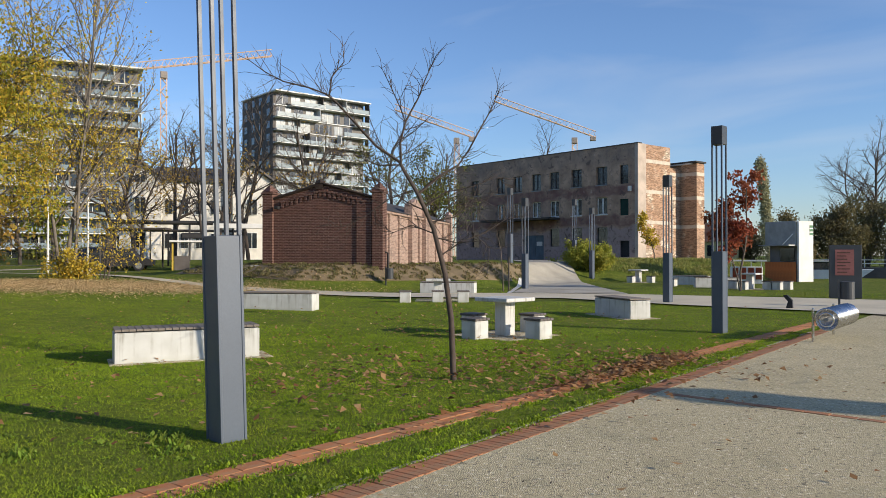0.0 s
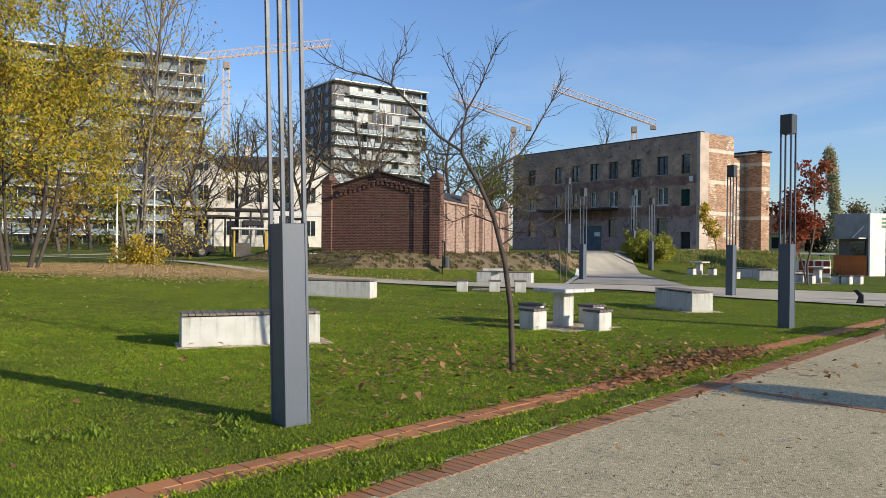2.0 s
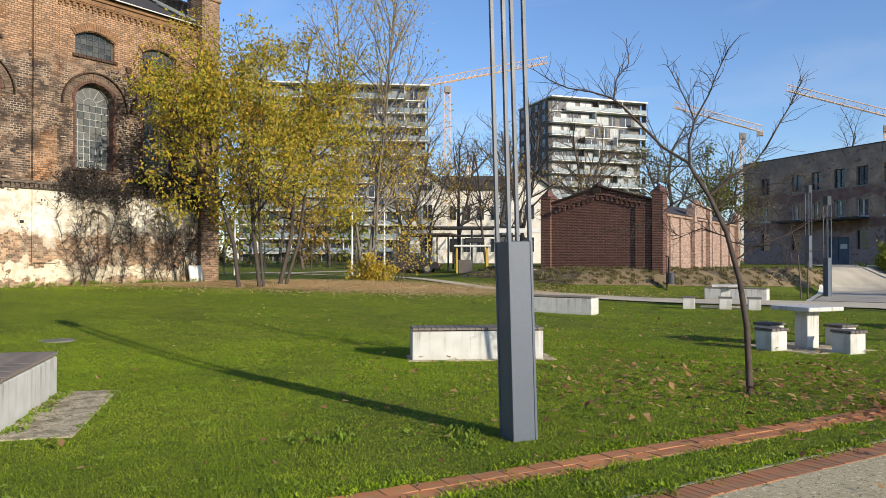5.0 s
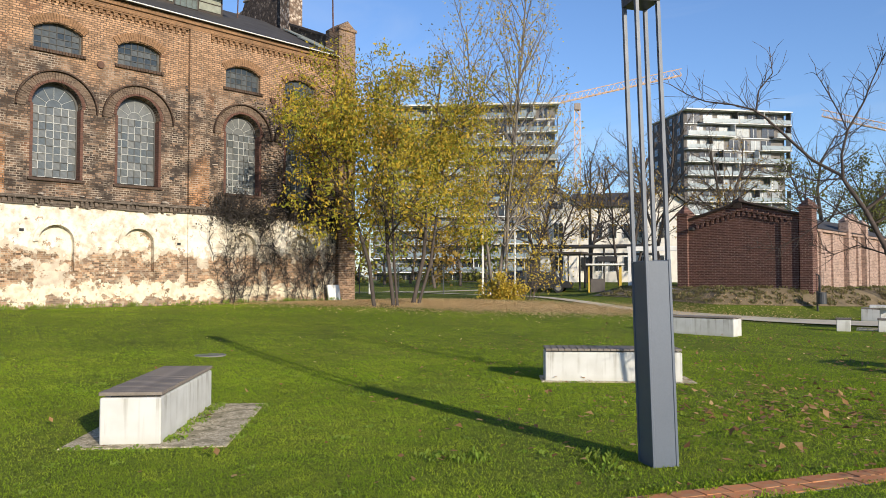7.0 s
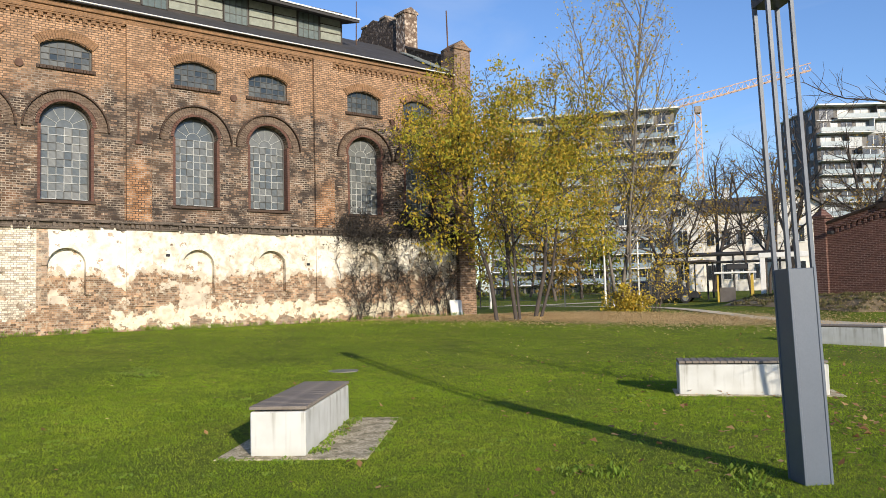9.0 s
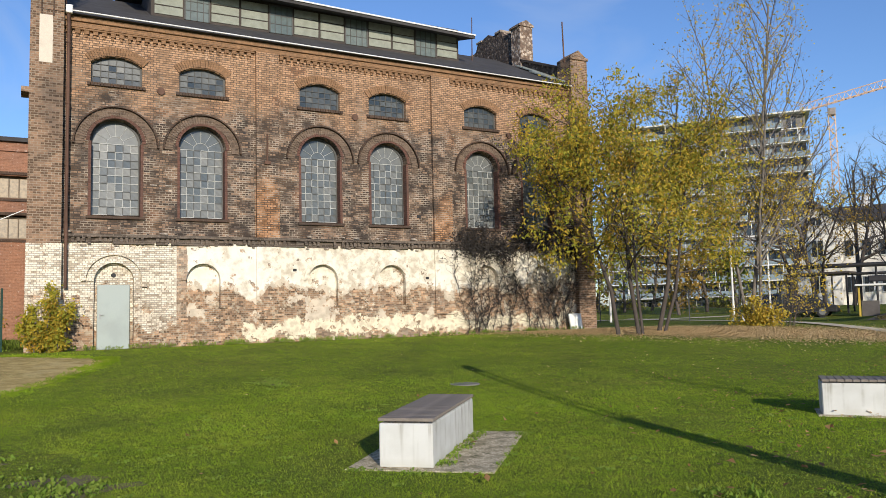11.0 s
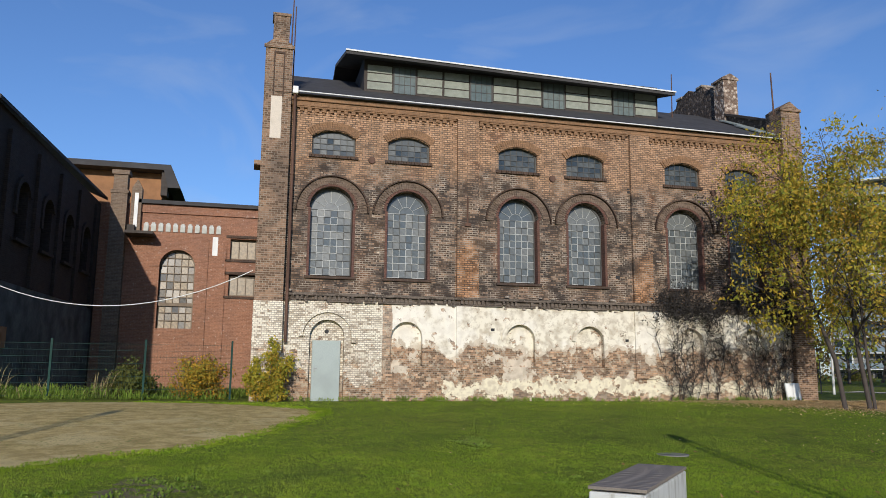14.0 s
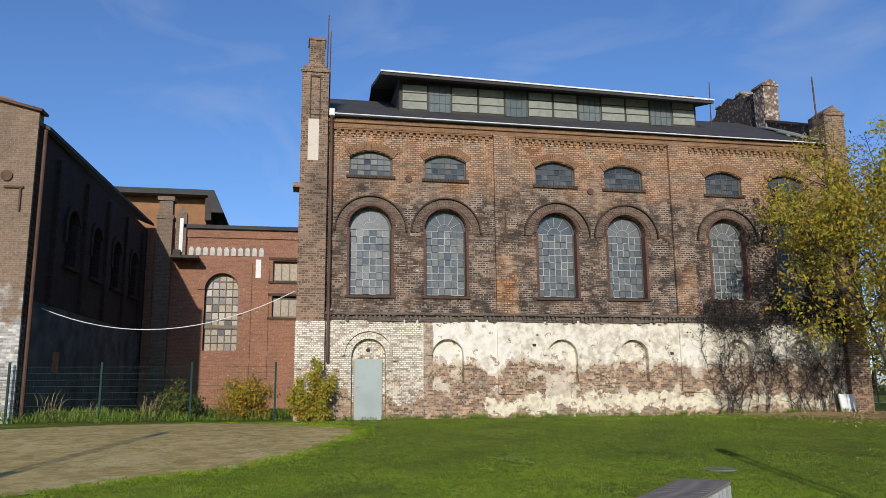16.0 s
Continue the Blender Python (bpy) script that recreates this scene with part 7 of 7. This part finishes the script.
for k in range(24):
    part("post", boxes((2 * k, 0.2, 0.75, 2 * k + 0.06, 0.26, 1.3)), M["white"], quay)
boat = thing("moored_boat", "white motor boat moored by the quay", "boat", m=pose(12.6, 57.0, -0.1, 0, 0, -14))
bm = bmesh.new()
holed(bm, [(-2.4, 0.0), (1.8, 0.0), (2.8, 0.75), (-2.5, 0.7)], [], lambda a, z, d: (a, d - 0.8, z), 1.6)
part("hull", bm, M["white"], boat)
part("cabin", boxes((-1.3, -0.6, 0.72, 0.8, 0.6, 1.25), bev=0.08), M["dark_glass"], boat)
part("cabin_roof", boxes((-1.5, -0.7, 1.25, 0.8, 0.7, 1.33), bev=0.03), M["white"], boat)

# ---- grass, weeds and fallen leaves ----
SLABS = ((-6.63, 10.73, 40, -1.1, -0.40, 1.23, 0.38), (-8.24, 4.08, 139, -1.28, -0.92, 1.22, 0.60), (-0.40, 20.9, 122, -1.2, -0.55, 1.2, 0.55), (-2.45, 15.35, -32, -0.78, -0.78, 0.78, 0.78))


WORN = ((-9.6, -0.7, 1.5, 1.1), (-11.2, -1.6, 1.2, 0.8), (-8.2, 0.1, 0.7, 0.5), (-15.5, 4.2, 0.7, 0.4))


def on_lawn(x, y):
    """1 where grass grows: not on gravel, paths, dirt or brick strips."""
    xin, xout = along2(BORDER_IN, y), along2(BORDER_OUT, y)
    ok = (x < xin - 0.02) | ((x > xin + 0.36) & (x < xout - 0.30))
    ok &= ~((y > 26.5) & (y < 31.5) & (x > -12))
    ok &= ~((y > 27.4 + 0.47 * (-16.5 - x)) & (y < 29.0 + 0.47 * (-16.5 - x)) & (x <= -16.5)) & ~((y > 27.4) & (y < 29.3) & (x <= -12) & (x > -16.5))
    xs, ys = zip(*DIRT_EDGE)
    ok &= ~((x < -10.8) & (x > -26.2) & (y < np.interp(-x, [-q for q in xs], ys)))
    ok &= x > -26.7
    for cx, cy, rz, x0, y0, x1, y1 in SLABS:
        c, q = math.cos(radians(rz)), math.sin(radians(rz))
        u, v = (x - cx) * c + (y - cy) * q, -(x - cx) * q + (y - cy) * c
        ok &= ~((u > x0) & (u < x1) & (v > y0) & (v < y1))
    # thin where leaves lie under the trees
    c, q = math.cos(radians(42)), math.sin(radians(42))
    u, v = ((x + 21.5) * c + (y - 23.3) * q) / 8.5, (-(x + 21.5) * q + (y - 23.3) * c) / 3.2
    ok &= u * u + v * v > 1
    return ok


def along2(line, y):
    p, d = line
    return p.x + d.x * (y - p.y) / d.y


def blades(name, n, near, far, h0, h1, w0, w1, mat_, seed, label, a0=-24, a1=112):
    """Grass blades in the sector that the walk overlooks, closer ones thinner and denser."""
    g = np.random.default_rng(seed)
    u = g.random(n)
    d = near + (far - near) * u ** 1.25
    a = np.radians(g.uniform(a0, a1, n))
    x, y = -d * np.sin(a), d * np.cos(a)
    k = on_lawn(x, y)
    # thin growth on worn ground
    for cx, cy, rx, ry in WORN:
        k &= (((x - cx) / rx) ** 2 + ((y - cy) / ry) ** 2 > 1) | (g.random(n) < 0.42)
    # thinning out towards the next sheet of grass
    k &= g.random(n) < np.clip((far - d) / (0.4 * (far - near)), 0, 1)
    if near > 5:
        k &= g.random(n) < np.clip((d - near) / 5.0, 0, 1)
    # patchy growth
    k &= (np.sin(x * 1.7 + np.sin(y * 2.1)) + np.sin(y * 1.3 + x * 0.7) + g.normal(0, 1.2, n)) > -1.6
    x, y, d = x[k], y[k], d[k]
    n = len(x)
    f = (d - near) / (far - near)
    h = (h0 + (h1 - h0) * f) * g.uniform(0.5, 1.4, n)
    w = (w0 + (w1 - w0) * f) * g.uniform(0.7, 1.3, n)
    t = g.uniform(0, math.tau, n)
    lean = h * g.uniform(0.3, 1.7, n)
    t2 = g.uniform(0, math.tau, n)
    z = height(x, y)
    b0 = np.stack([x - w * np.cos(t), y - w * np.sin(t), z - 0.005], 1)
    b1 = np.stack([x + w * np.cos(t), y + w * np.sin(t), z - 0.005], 1)
    tp = np.stack([x + lean * np.cos(t2), y + lean * np.sin(t2), z + h], 1)
    v = np.stack([b0, b1, tp], 1).reshape(-1, 3)
    return tagged(raw_mesh(name, v, np.arange(3 * n).reshape(-1, 3), mat_), label, "grass", kind="stuff")


M["blade"] = leafy("grass_blades", ((0.27, 0.395, 0.024), (0.176, 0.290, 0.017), (0.345, 0.42, 0.038), (0.155, 0.25, 0.015)), 0.75, 1.3, 0.2, 0.55)
M["weed"] = leafy("rank_weeds", ((0.17, 0.28, 0.035), (0.25, 0.33, 0.055), (0.12, 0.20, 0.028), (0.24, 0.29, 0.06)), 0.6, 0.8)
blades("grass", 900000, 3.2, 18, 0.019, 0.021, 0.0022, 0.0048, M["blade"], 1, "short green lawn grass with weeds")
blades("far_grass", 760000, 8.5, 42, 0.018, 0.022, 0.005, 0.011, M["blade"], 2, "short green lawn grass farther off")


def scatter(name, label, cx, cy, rx, ry, n, size, mat_, seed, rot=0.0, lift=0.02, cat="leaves", lawn=False):
    """Fallen leaves lying about."""
    g = np.random.default_rng(seed)
    a, b = g.normal(0, rx, n), g.normal(0, ry, n)
    c, s = math.cos(radians(rot)), math.sin(radians(rot))
    x, y = cx + a * c - b * s, cy + a * s + b * c
    z = height(x, y) + lift + g.uniform(0, 0.018, n)
    k = (x > -26.7) & (np.hypot(x + 3.335, y - 6.2) > 0.26)
    x, y, z = x[k], y[k], z[k]
    n = len(x)
    t = g.uniform(0, math.tau, n)
    L = size * g.uniform(0.6, 1.3, n)
    dx, dy = np.cos(t) * L / 2, np.sin(t) * L / 2
    tz = g.normal(0, 0.25, n) * L
    tz2 = g.normal(0, 0.25, n) * L
    v = np.stack([np.stack([x - dx, y - dy, z - tz * 0.3], 1), np.stack([x + dy * 0.7, y - dx * 0.7, z + np.abs(tz2)], 1), np.stack([x + dx, y + dy, z + np.abs(tz)], 1), np.stack([x - dy * 0.7, y + dx * 0.7, z + np.abs(tz2) * 0.6], 1)], 1).reshape(-1, 3)
    return tagged(raw_mesh(name, v, np.arange(4 * n).reshape(-1, 4), mat_), label, cat, kind="stuff")


M["leaf_fallen"] = leafy("fallen_tan_leaves", ((0.80, 0.60, 0.32), (0.66, 0.47, 0.24), (0.86, 0.66, 0.36), (0.55, 0.38, 0.19)), 0.8, 1.5)
scatter("fallen_leaves", "tan carpet of fallen leaves under the locust trees", -21.4, 23.4, 4.9, 1.9, 76000, 0.066, M["leaf_fallen"], 3, 42, 0.020)
scatter("fallen_leaves", "brown leaves drifted along the brick strip", -0.1, 10.8, 1.4, 0.16, 620, 0.082, M["leaf_brown"], 4, 64.5, 0.035)
scatter("fallen_leaves", "small heap of brown leaves on the lawn edge", 0.35, 11.7, 0.60, 0.20, 560, 0.088, M["leaf_brown"], 5, 64.5, 0.05)
scatter("fallen_leaves", "brown leaves strewn round the young tree", -1.6, 10.4, 2.0, 1.2, 900, 0.092, M["leaf_brown"], 6, 30, 0.05)
scatter("fallen_leaves", "scattered leaves on the lawn", -4.5, 11, 4.5, 4.5, 520, 0.07, M["leaf_brown"], 7, 0, 0.055)
scatter("fallen_leaves", "brown leaves strewn over the lawn towards the ramp", -4.6, 17.0, 3.6, 4.5, 620, 0.085, M["leaf_brown"], 29, 0, 0.055)
scatter("fallen_leaves", "brown leaves lying on the near lawn", -2.9, 8.4, 1.6, 1.6, 170, 0.07, M["leaf_brown"], 30, 0, 0.05)
scatter("fallen_leaves", "few leaves on the gravel", 2.0, 8.0, 2.5, 3.0, 14, 0.055, M["leaf_brown"], 28, 0, 0.012)
scatter("gravel_litter", "dark bits of bark and twigs on the gravel", 1.5, 6.0, 2.4, 2.6, 300, 0.022, M["bark_dark"], 18, 0, 0.008, "litter")
scatter("fallen_leaves", "pale leaves lying thinly over the far lawn", -14, 15, 6, 6, 160, 0.06, M["leaf_fallen"], 9, 0, 0.055)


def tufts(name, label, spots, n, r, h, w, mat_, seed):
    """Clumps of broad weeds."""
    g = np.random.default_rng(seed)
    vs = []
    for cx, cy, k in spots:
        m = int(n * k)
        a, q = g.uniform(0, math.tau, m), r * k * np.sqrt(g.random(m))
        x, y = cx + q * np.cos(a), cy + q * np.sin(a)
        z = height(x, y)
        hh = h * k * g.uniform(0.4, 1.2, m)
        t = g.uniform(0, math.tau, m)
        ln = hh * g.uniform(0.3, 1.1, m)
        ww = w * g.uniform(0.6, 1.3, m)
        b = np.stack([x, y, z], 1)
        md = np.stack([np.cos(t), np.sin(t), 0 * t], 1)
        sd = np.stack([-np.sin(t), np.cos(t), 0 * t], 1)
        up = np.array([[0, 0, 1.0]])
        mid = b + md * ln[:, None] * 0.5 + up * hh[:, None] * 0.75
        tip = b + md * ln[:, None] + up * hh[:, None]
        vs.append(np.stack([b, mid + sd * ww[:, None], tip, mid - sd * ww[:, None]], 1).reshape(-1, 3))
    v = np.concatenate(vs)
    return tagged(raw_mesh(name, v, np.arange(len(v)).reshape(-1, 4), mat_), label, "weeds", kind="stuff")


rng2 = random.Random(3)
near_spots = [(-3.75, 5.95, 1.3), (-3.9, 6.2, 1.0), (-3.5, 5.7, 0.9), (-4.6, 5.2, 1.3), (-4.9, 5.0, 1.0), (-7.3, 3.75, 0.9), (-8.0, 4.35, 0.9), (-8.6, 4.9, 0.8), (-7.0, 3.3, 0.6), (-2.2, 9.95, 0.9), (-1.75, 5.35, 0.8), (-1.9, 5.1, 0.6)]
for u in np.linspace(-1.05, 1.15, 16):      # along the foot of the bench block
    c, q = math.cos(radians(139)), math.sin(radians(139))
    v = -0.34 + rng2.gauss(0, 0.03)
    near_spots.append((-8.24 + u * c - v * q, 4.08 + u * q + v * c, rng2.uniform(0.3, 0.75)))
for k in range(14):                         # ragged edge of its slab
    u, v = rng2.choice(((-1.32, rng2.uniform(-0.9, 0.6)), (rng2.uniform(-1.3, 1.2), -0.97)))
    near_spots.append((-8.24 + u * c - v * q, 4.08 + u * q + v * c, rng2.uniform(0.3, 0.6)))
for k in range(330):
    a, d = radians(rng2.uniform(-5, 100)), rng2.uniform(4.2, 13)
    x, y = -d * math.sin(a), d * math.cos(a)
    if on_lawn(np.array([x]), np.array([y]))[0]:
        near_spots.append((x, y, rng2.uniform(0.2, 0.6)))
tufts("weed_tufts", "broad-leaved weed rosettes in the lawn", near_spots, 44, 0.16, 0.055, 0.013, M["weed"], 4)
yard_spots = [(-28.1 - rng2.random() * 5.5, -12.5 + rng2.random() * 12, 0.22 + 1.1 * rng2.random() ** 3) for _ in range(360)]
M["straw"] = leafy("dry_straw_stalks", ((0.50, 0.40, 0.20), (0.36, 0.30, 0.14), (0.30, 0.28, 0.11), (0.42, 0.30, 0.16)), 0.8, 1.0)
dry_spots = [(-28.4 - rng2.random() * 4.5, -12.5 + rng2.random() * 11.5, rng2.uniform(0.3, 1.1)) for _ in range(30)]
tufts("dry_stalks", "dry straw-coloured stalks among the yard weeds", dry_spots, 26, 0.3, 0.95, 0.012, M["straw"], 12)
tufts("yard_weeds", "tall rank grass and weeds in the fenced yard", yard_spots, 48, 0.70, 0.36, 0.015, M["weed"], 5)
foot_spots = [(-26.75 + rng2.random() * 0.25, 1.0 + rng2.random() * 20, rng2.uniform(0.3, 0.8)) for _ in range(120)]
tufts("wall_foot_grass", "longer grass along the foot of the hall", foot_spots, 40, 0.25, 0.26, 0.012, M["weed"], 6)
bank_spots = []
for row in range(5):
    for k in range(int(16.5 / 0.42)):
        x = -22.0 + 0.42 * k + rng2.gauss(0, 0.06)
        y = float(bank_foot(x)) + 2.0 + 0.56 * row + rng2.gauss(0, 0.06) + x
        if rng2.random() < 0.88:
            bank_spots.append((x, y, rng2.uniform(0.5, 1.0)))
soil = strip([(x, float(bank_foot(x)) + 1.7 + x, x - 0.3, float(bank_foot(x)) + 4.6 + x - 0.3) for x in [-22.6 + 0.6 * k for k in range(29)]], 0.02, 8)
tagged(obj("bank_soil", soil, M["soil"]), "bare brown soil of the planted bank", "soil", kind="structure")
M["dry_grass"] = leafy("yellowing_bank_grass", ((0.32, 0.32, 0.10), (0.22, 0.25, 0.07), (0.38, 0.34, 0.13), (0.19, 0.21, 0.06)), 0.8, 1.0)
M["bank"] = leafy("wilted_ground_cover", ((0.25, 0.20, 0.10), (0.15, 0.16, 0.06), (0.31, 0.23, 0.13), (0.12, 0.14, 0.05)), 0.8, 1.0)
tufts("bank_planting", "rows of wilted brownish ground-cover shrubs on the bank", bank_spots, 52, 0.24, 0.15, 0.028, M["bank"], 7)
hill_spots = [(rng2.uniform(-1.5, 8), rng2.uniform(50, 64), rng2.uniform(0.6, 1.1)) for _ in range(420)]
tufts("bank_grass", "tall dry grass on the bank below the shell building", hill_spots, 46, 0.5, 0.26, 0.022, M["dry_grass"], 8)


def soil_patch(cx, cy, rx, ry, seed):
    """Bare worn ground with a ragged outline."""
    rng = random.Random(seed)
    bm = bmesh.new()
    n = 40
    mid = bm.verts.new((cx, cy, hz(cx, cy) + 0.004))
    ph = [rng.uniform(0, math.tau) for _ in range(4)]
    rim = []
    for k in range(n):
        a = math.tau * k / n
        q = 0.85 + 0.10 * math.sin(3 * a + ph[0]) + 0.10 * math.sin(5 * a + ph[1]) + 0.07 * math.sin(9 * a + ph[2]) + rng.gauss(0, 0.05)
        x, y = cx + rx * q * math.cos(a), cy + ry * q * math.sin(a)
        rim.append(bm.verts.new((x, y, hz(x, y) + 0.004)))
    for k in range(n):
        bm.faces.new((mid, rim[k], rim[(k + 1) % n]))
    return tagged(obj("worn_patch", bm, M["worn"]), "bare worn soil patch in the lawn", "soil", kind="structure")


M["worn"] = plain("damp_worn_soil", (0.17, 0.13, 0.065), 0.95, dark=0.55, coarse=3, fine=16, bump=0.6, dist=0.02)
soil_patch(-15.5, 4.2, 0.5, 0.22, 60)
for k in range(26):
    cx, cy, rx, ry = WORN[k % 3]
    soil_patch(cx + rng2.gauss(0, rx * 0.45), cy + rng2.gauss(0, ry * 0.45), rng2.uniform(0.12, 0.55), rng2.uniform(0.10, 0.40), 61 + k)
edge_spots = []
for (x0, y0), (x1, y1) in zip(DIRT_EDGE, DIRT_EDGE[1:]):
    for k in range(34):
        u = rng2.random()
        edge_spots.append((x0 + (x1 - x0) * u + rng2.gauss(0, 0.16), y0 + (y1 - y0) * u + rng2.gauss(0, 0.16), rng2.uniform(0.3, 1.0)))
tufts("verge_grass", "ragged grass along the edge of the bare patch", edge_spots, 60, 0.26, 0.055, 0.009, M["blade"], 14)
worn_spots = [(cx + rng2.gauss(0, rx * 0.5), cy + rng2.gauss(0, ry * 0.5), rng2.uniform(0.3, 0.8)) for cx, cy, rx, ry in WORN for _ in range(34)]
worn_spots += [(-10.3 + rng2.gauss(0, 0.5), -3.2 + rng2.gauss(0, 0.7), rng2.uniform(0.6, 1.2)) for _ in range(26)]
tufts("soil_weeds", "green weeds growing through worn soil", worn_spots, 40, 0.2, 0.07, 0.016, M["weed"], 15)

# ---- brick strips, piece by piece ----
def paver_material(name, a, b, c):
    t = Tree(name)
    r = t.random()
    col = t.mix(t.ramp(r, 0.1, 0.9), a, b)
    col = t.mix(t.ramp(t.noise(9, 5), 0.42, 0.72, 0, 0.75), col, c)
    col = t.mix(t.ramp(t.noise(70, 3), 0.4, 0.8, 0, 0.5), col, mul(c, 0.7))
    return t.done(col, 0.9, 0, t.noise(55, 4), 0.5, 0.006, 0.25)


M["paver"] = paver_material("clay_paver", (0.60, 0.225, 0.085), (0.43, 0.165, 0.07), (0.42, 0.265, 0.14))
M["edge_brick"] = paver_material("worn_edge_brick", (0.47, 0.19, 0.085), (0.36, 0.15, 0.075), (0.31, 0.215, 0.125))
rngb = random.Random(8)


def brick_strip(name, label, line, y0, y1, step, length, width, rows, mat_, lift, across=False, off=0.0):
    s = thing(name, label, "edging", kind="structure", m=pose(0, 0, 0))
    p, d = line
    n = Vector((d.y, -d.x))
    rz = math.degrees(math.atan2(d.y, d.x))
    me = mesh_of("brick", boxes((-length / 2, -width / 2, -0.06, length / 2, width / 2, 0.0), bev=0.004), mat_)
    k, L = 0, (y1 - y0) / d.y
    while k * step < L:
        for r in range(rows):
            u = (y0 - p.y) / d.y + (k + 0.5 + 0.5 * (r % 2)) * step
            q = p + d * u + n * (off + (r + 0.5) * (width + 0.008))
            piece("brick", me, s, pose(q.x + rngb.gauss(0, 0.003), q.y + rngb.gauss(0, 0.003), hz(q.x, q.y) + lift + rngb.gauss(0, 0.0018), rngb.gauss(0, 0.5), rngb.gauss(0, 0.5), rz + rngb.gauss(0, 1.0)))
        k += 1
    bm = bmesh.new()
    a, b = p + d * ((y0 - p.y) / d.y), p + d * ((y1 - p.y) / d.y)
    w = rows * (width + 0.008)
    vs = [bm.verts.new((*(q + n * o), 0.001)) for q, o in ((a, off - 0.01), (a, off + w + 0.01), (b, off + w + 0.01), (b, off - 0.01))]
    bm.faces.new(vs)
    for v in bmesh.ops.extrude_face_region(bm, geom=bm.faces[:])["geom"]:
        if isinstance(v, bmesh.types.BMVert):
            v.co.z -= 0.05
    bmesh.ops.recalc_face_normals(bm, faces=bm.faces[:])
    part("bedding", bm, M["sand"], s)
    return s


brick_strip("paver_strip", "strip of worn red clay pavers let into the lawn", BORDER_IN, 3.6, 21.6, 0.25, 0.243, 0.160, 2, M["paver"], 0.009)
brick_strip("brick_edging", "edging of upright bricks between lawn and gravel", BORDER_OUT, 4.0, 19.0, 0.074, 0.069, 0.24, 1, M["edge_brick"], 0.010, off=-0.27)
CROSS = (Vector((0.31, 9.42)), Vector((0.882, -0.472)))
cs = thing("brick_line", "thin line of bricks crossing the gravel", "edging", kind="structure", m=pose(0, 0, 0))
cme = mesh_of("brick", boxes((-0.118, -0.055, -0.05, 0.118, 0.055, 0.0), bev=0.005), M["edge_brick"])
for k in range(30):
    q = CROSS[0] + CROSS[1] * (0.28 + 0.245 * k)
    piece("brick", cme, cs, pose(q.x, q.y, 0.012 + rngb.gauss(0, 0.002), 0, 0, -28.2 + rngb.gauss(0, 0.8)))
kerb_line = thing("kerb_board", "thin pale concrete edge beside the brick edging", "edging", kind="structure", m=pose(0, 0, 0))
p, d = BORDER_OUT
n = Vector((d.y, -d.x))
for k in range(15):
    q = p + d * (-0.98 + k * 1.0) + n * -0.31
    part("kerb", boxes((-0.497, -0.014, -0.06, 0.497, 0.014, 0.009)), M["sand"], kerb_line).matrix_local = pose(q.x, q.y, hz(q.x, q.y), 0, 0, math.degrees(math.atan2(d.y, d.x)))
# grass and moss creeping over the strips
rng4 = random.Random(31)
creep = []
for line, offs, n in ((BORDER_IN, (-0.05, 0.37), 330), (BORDER_OUT, (-0.33,), 240)):
    q0, q1 = line
    side_way = Vector((q1.y, -q1.x))
    for _ in range(n):
        q = q0 + q1 * (rng4.random() ** 1.4 * 15.5 - 1.0) + side_way * (rng4.choice(offs) + rng4.gauss(0, 0.035))
        creep.append((q.x, q.y, rng4.uniform(0.25, 0.75)))
tufts("edge_grass", "ragged grass creeping over the brick strips", creep, 46, 0.15, 0.05, 0.006, M["blade"], 41)
joints = []
for _ in range(150):
    q = BORDER_IN[0] + BORDER_IN[1] * (rng4.random() * 14 - 1) + Vector((BORDER_IN[1].y, -BORDER_IN[1].x)) * rng4.choice((0.0, 0.168, 0.168, 0.33))
    joints.append((q.x, q.y, rng4.uniform(0.15, 0.35)))
tufts("joint_moss", "small weeds in the joints of the pavers", joints, 22, 0.12, 0.05, 0.006, M["weed"], 42)
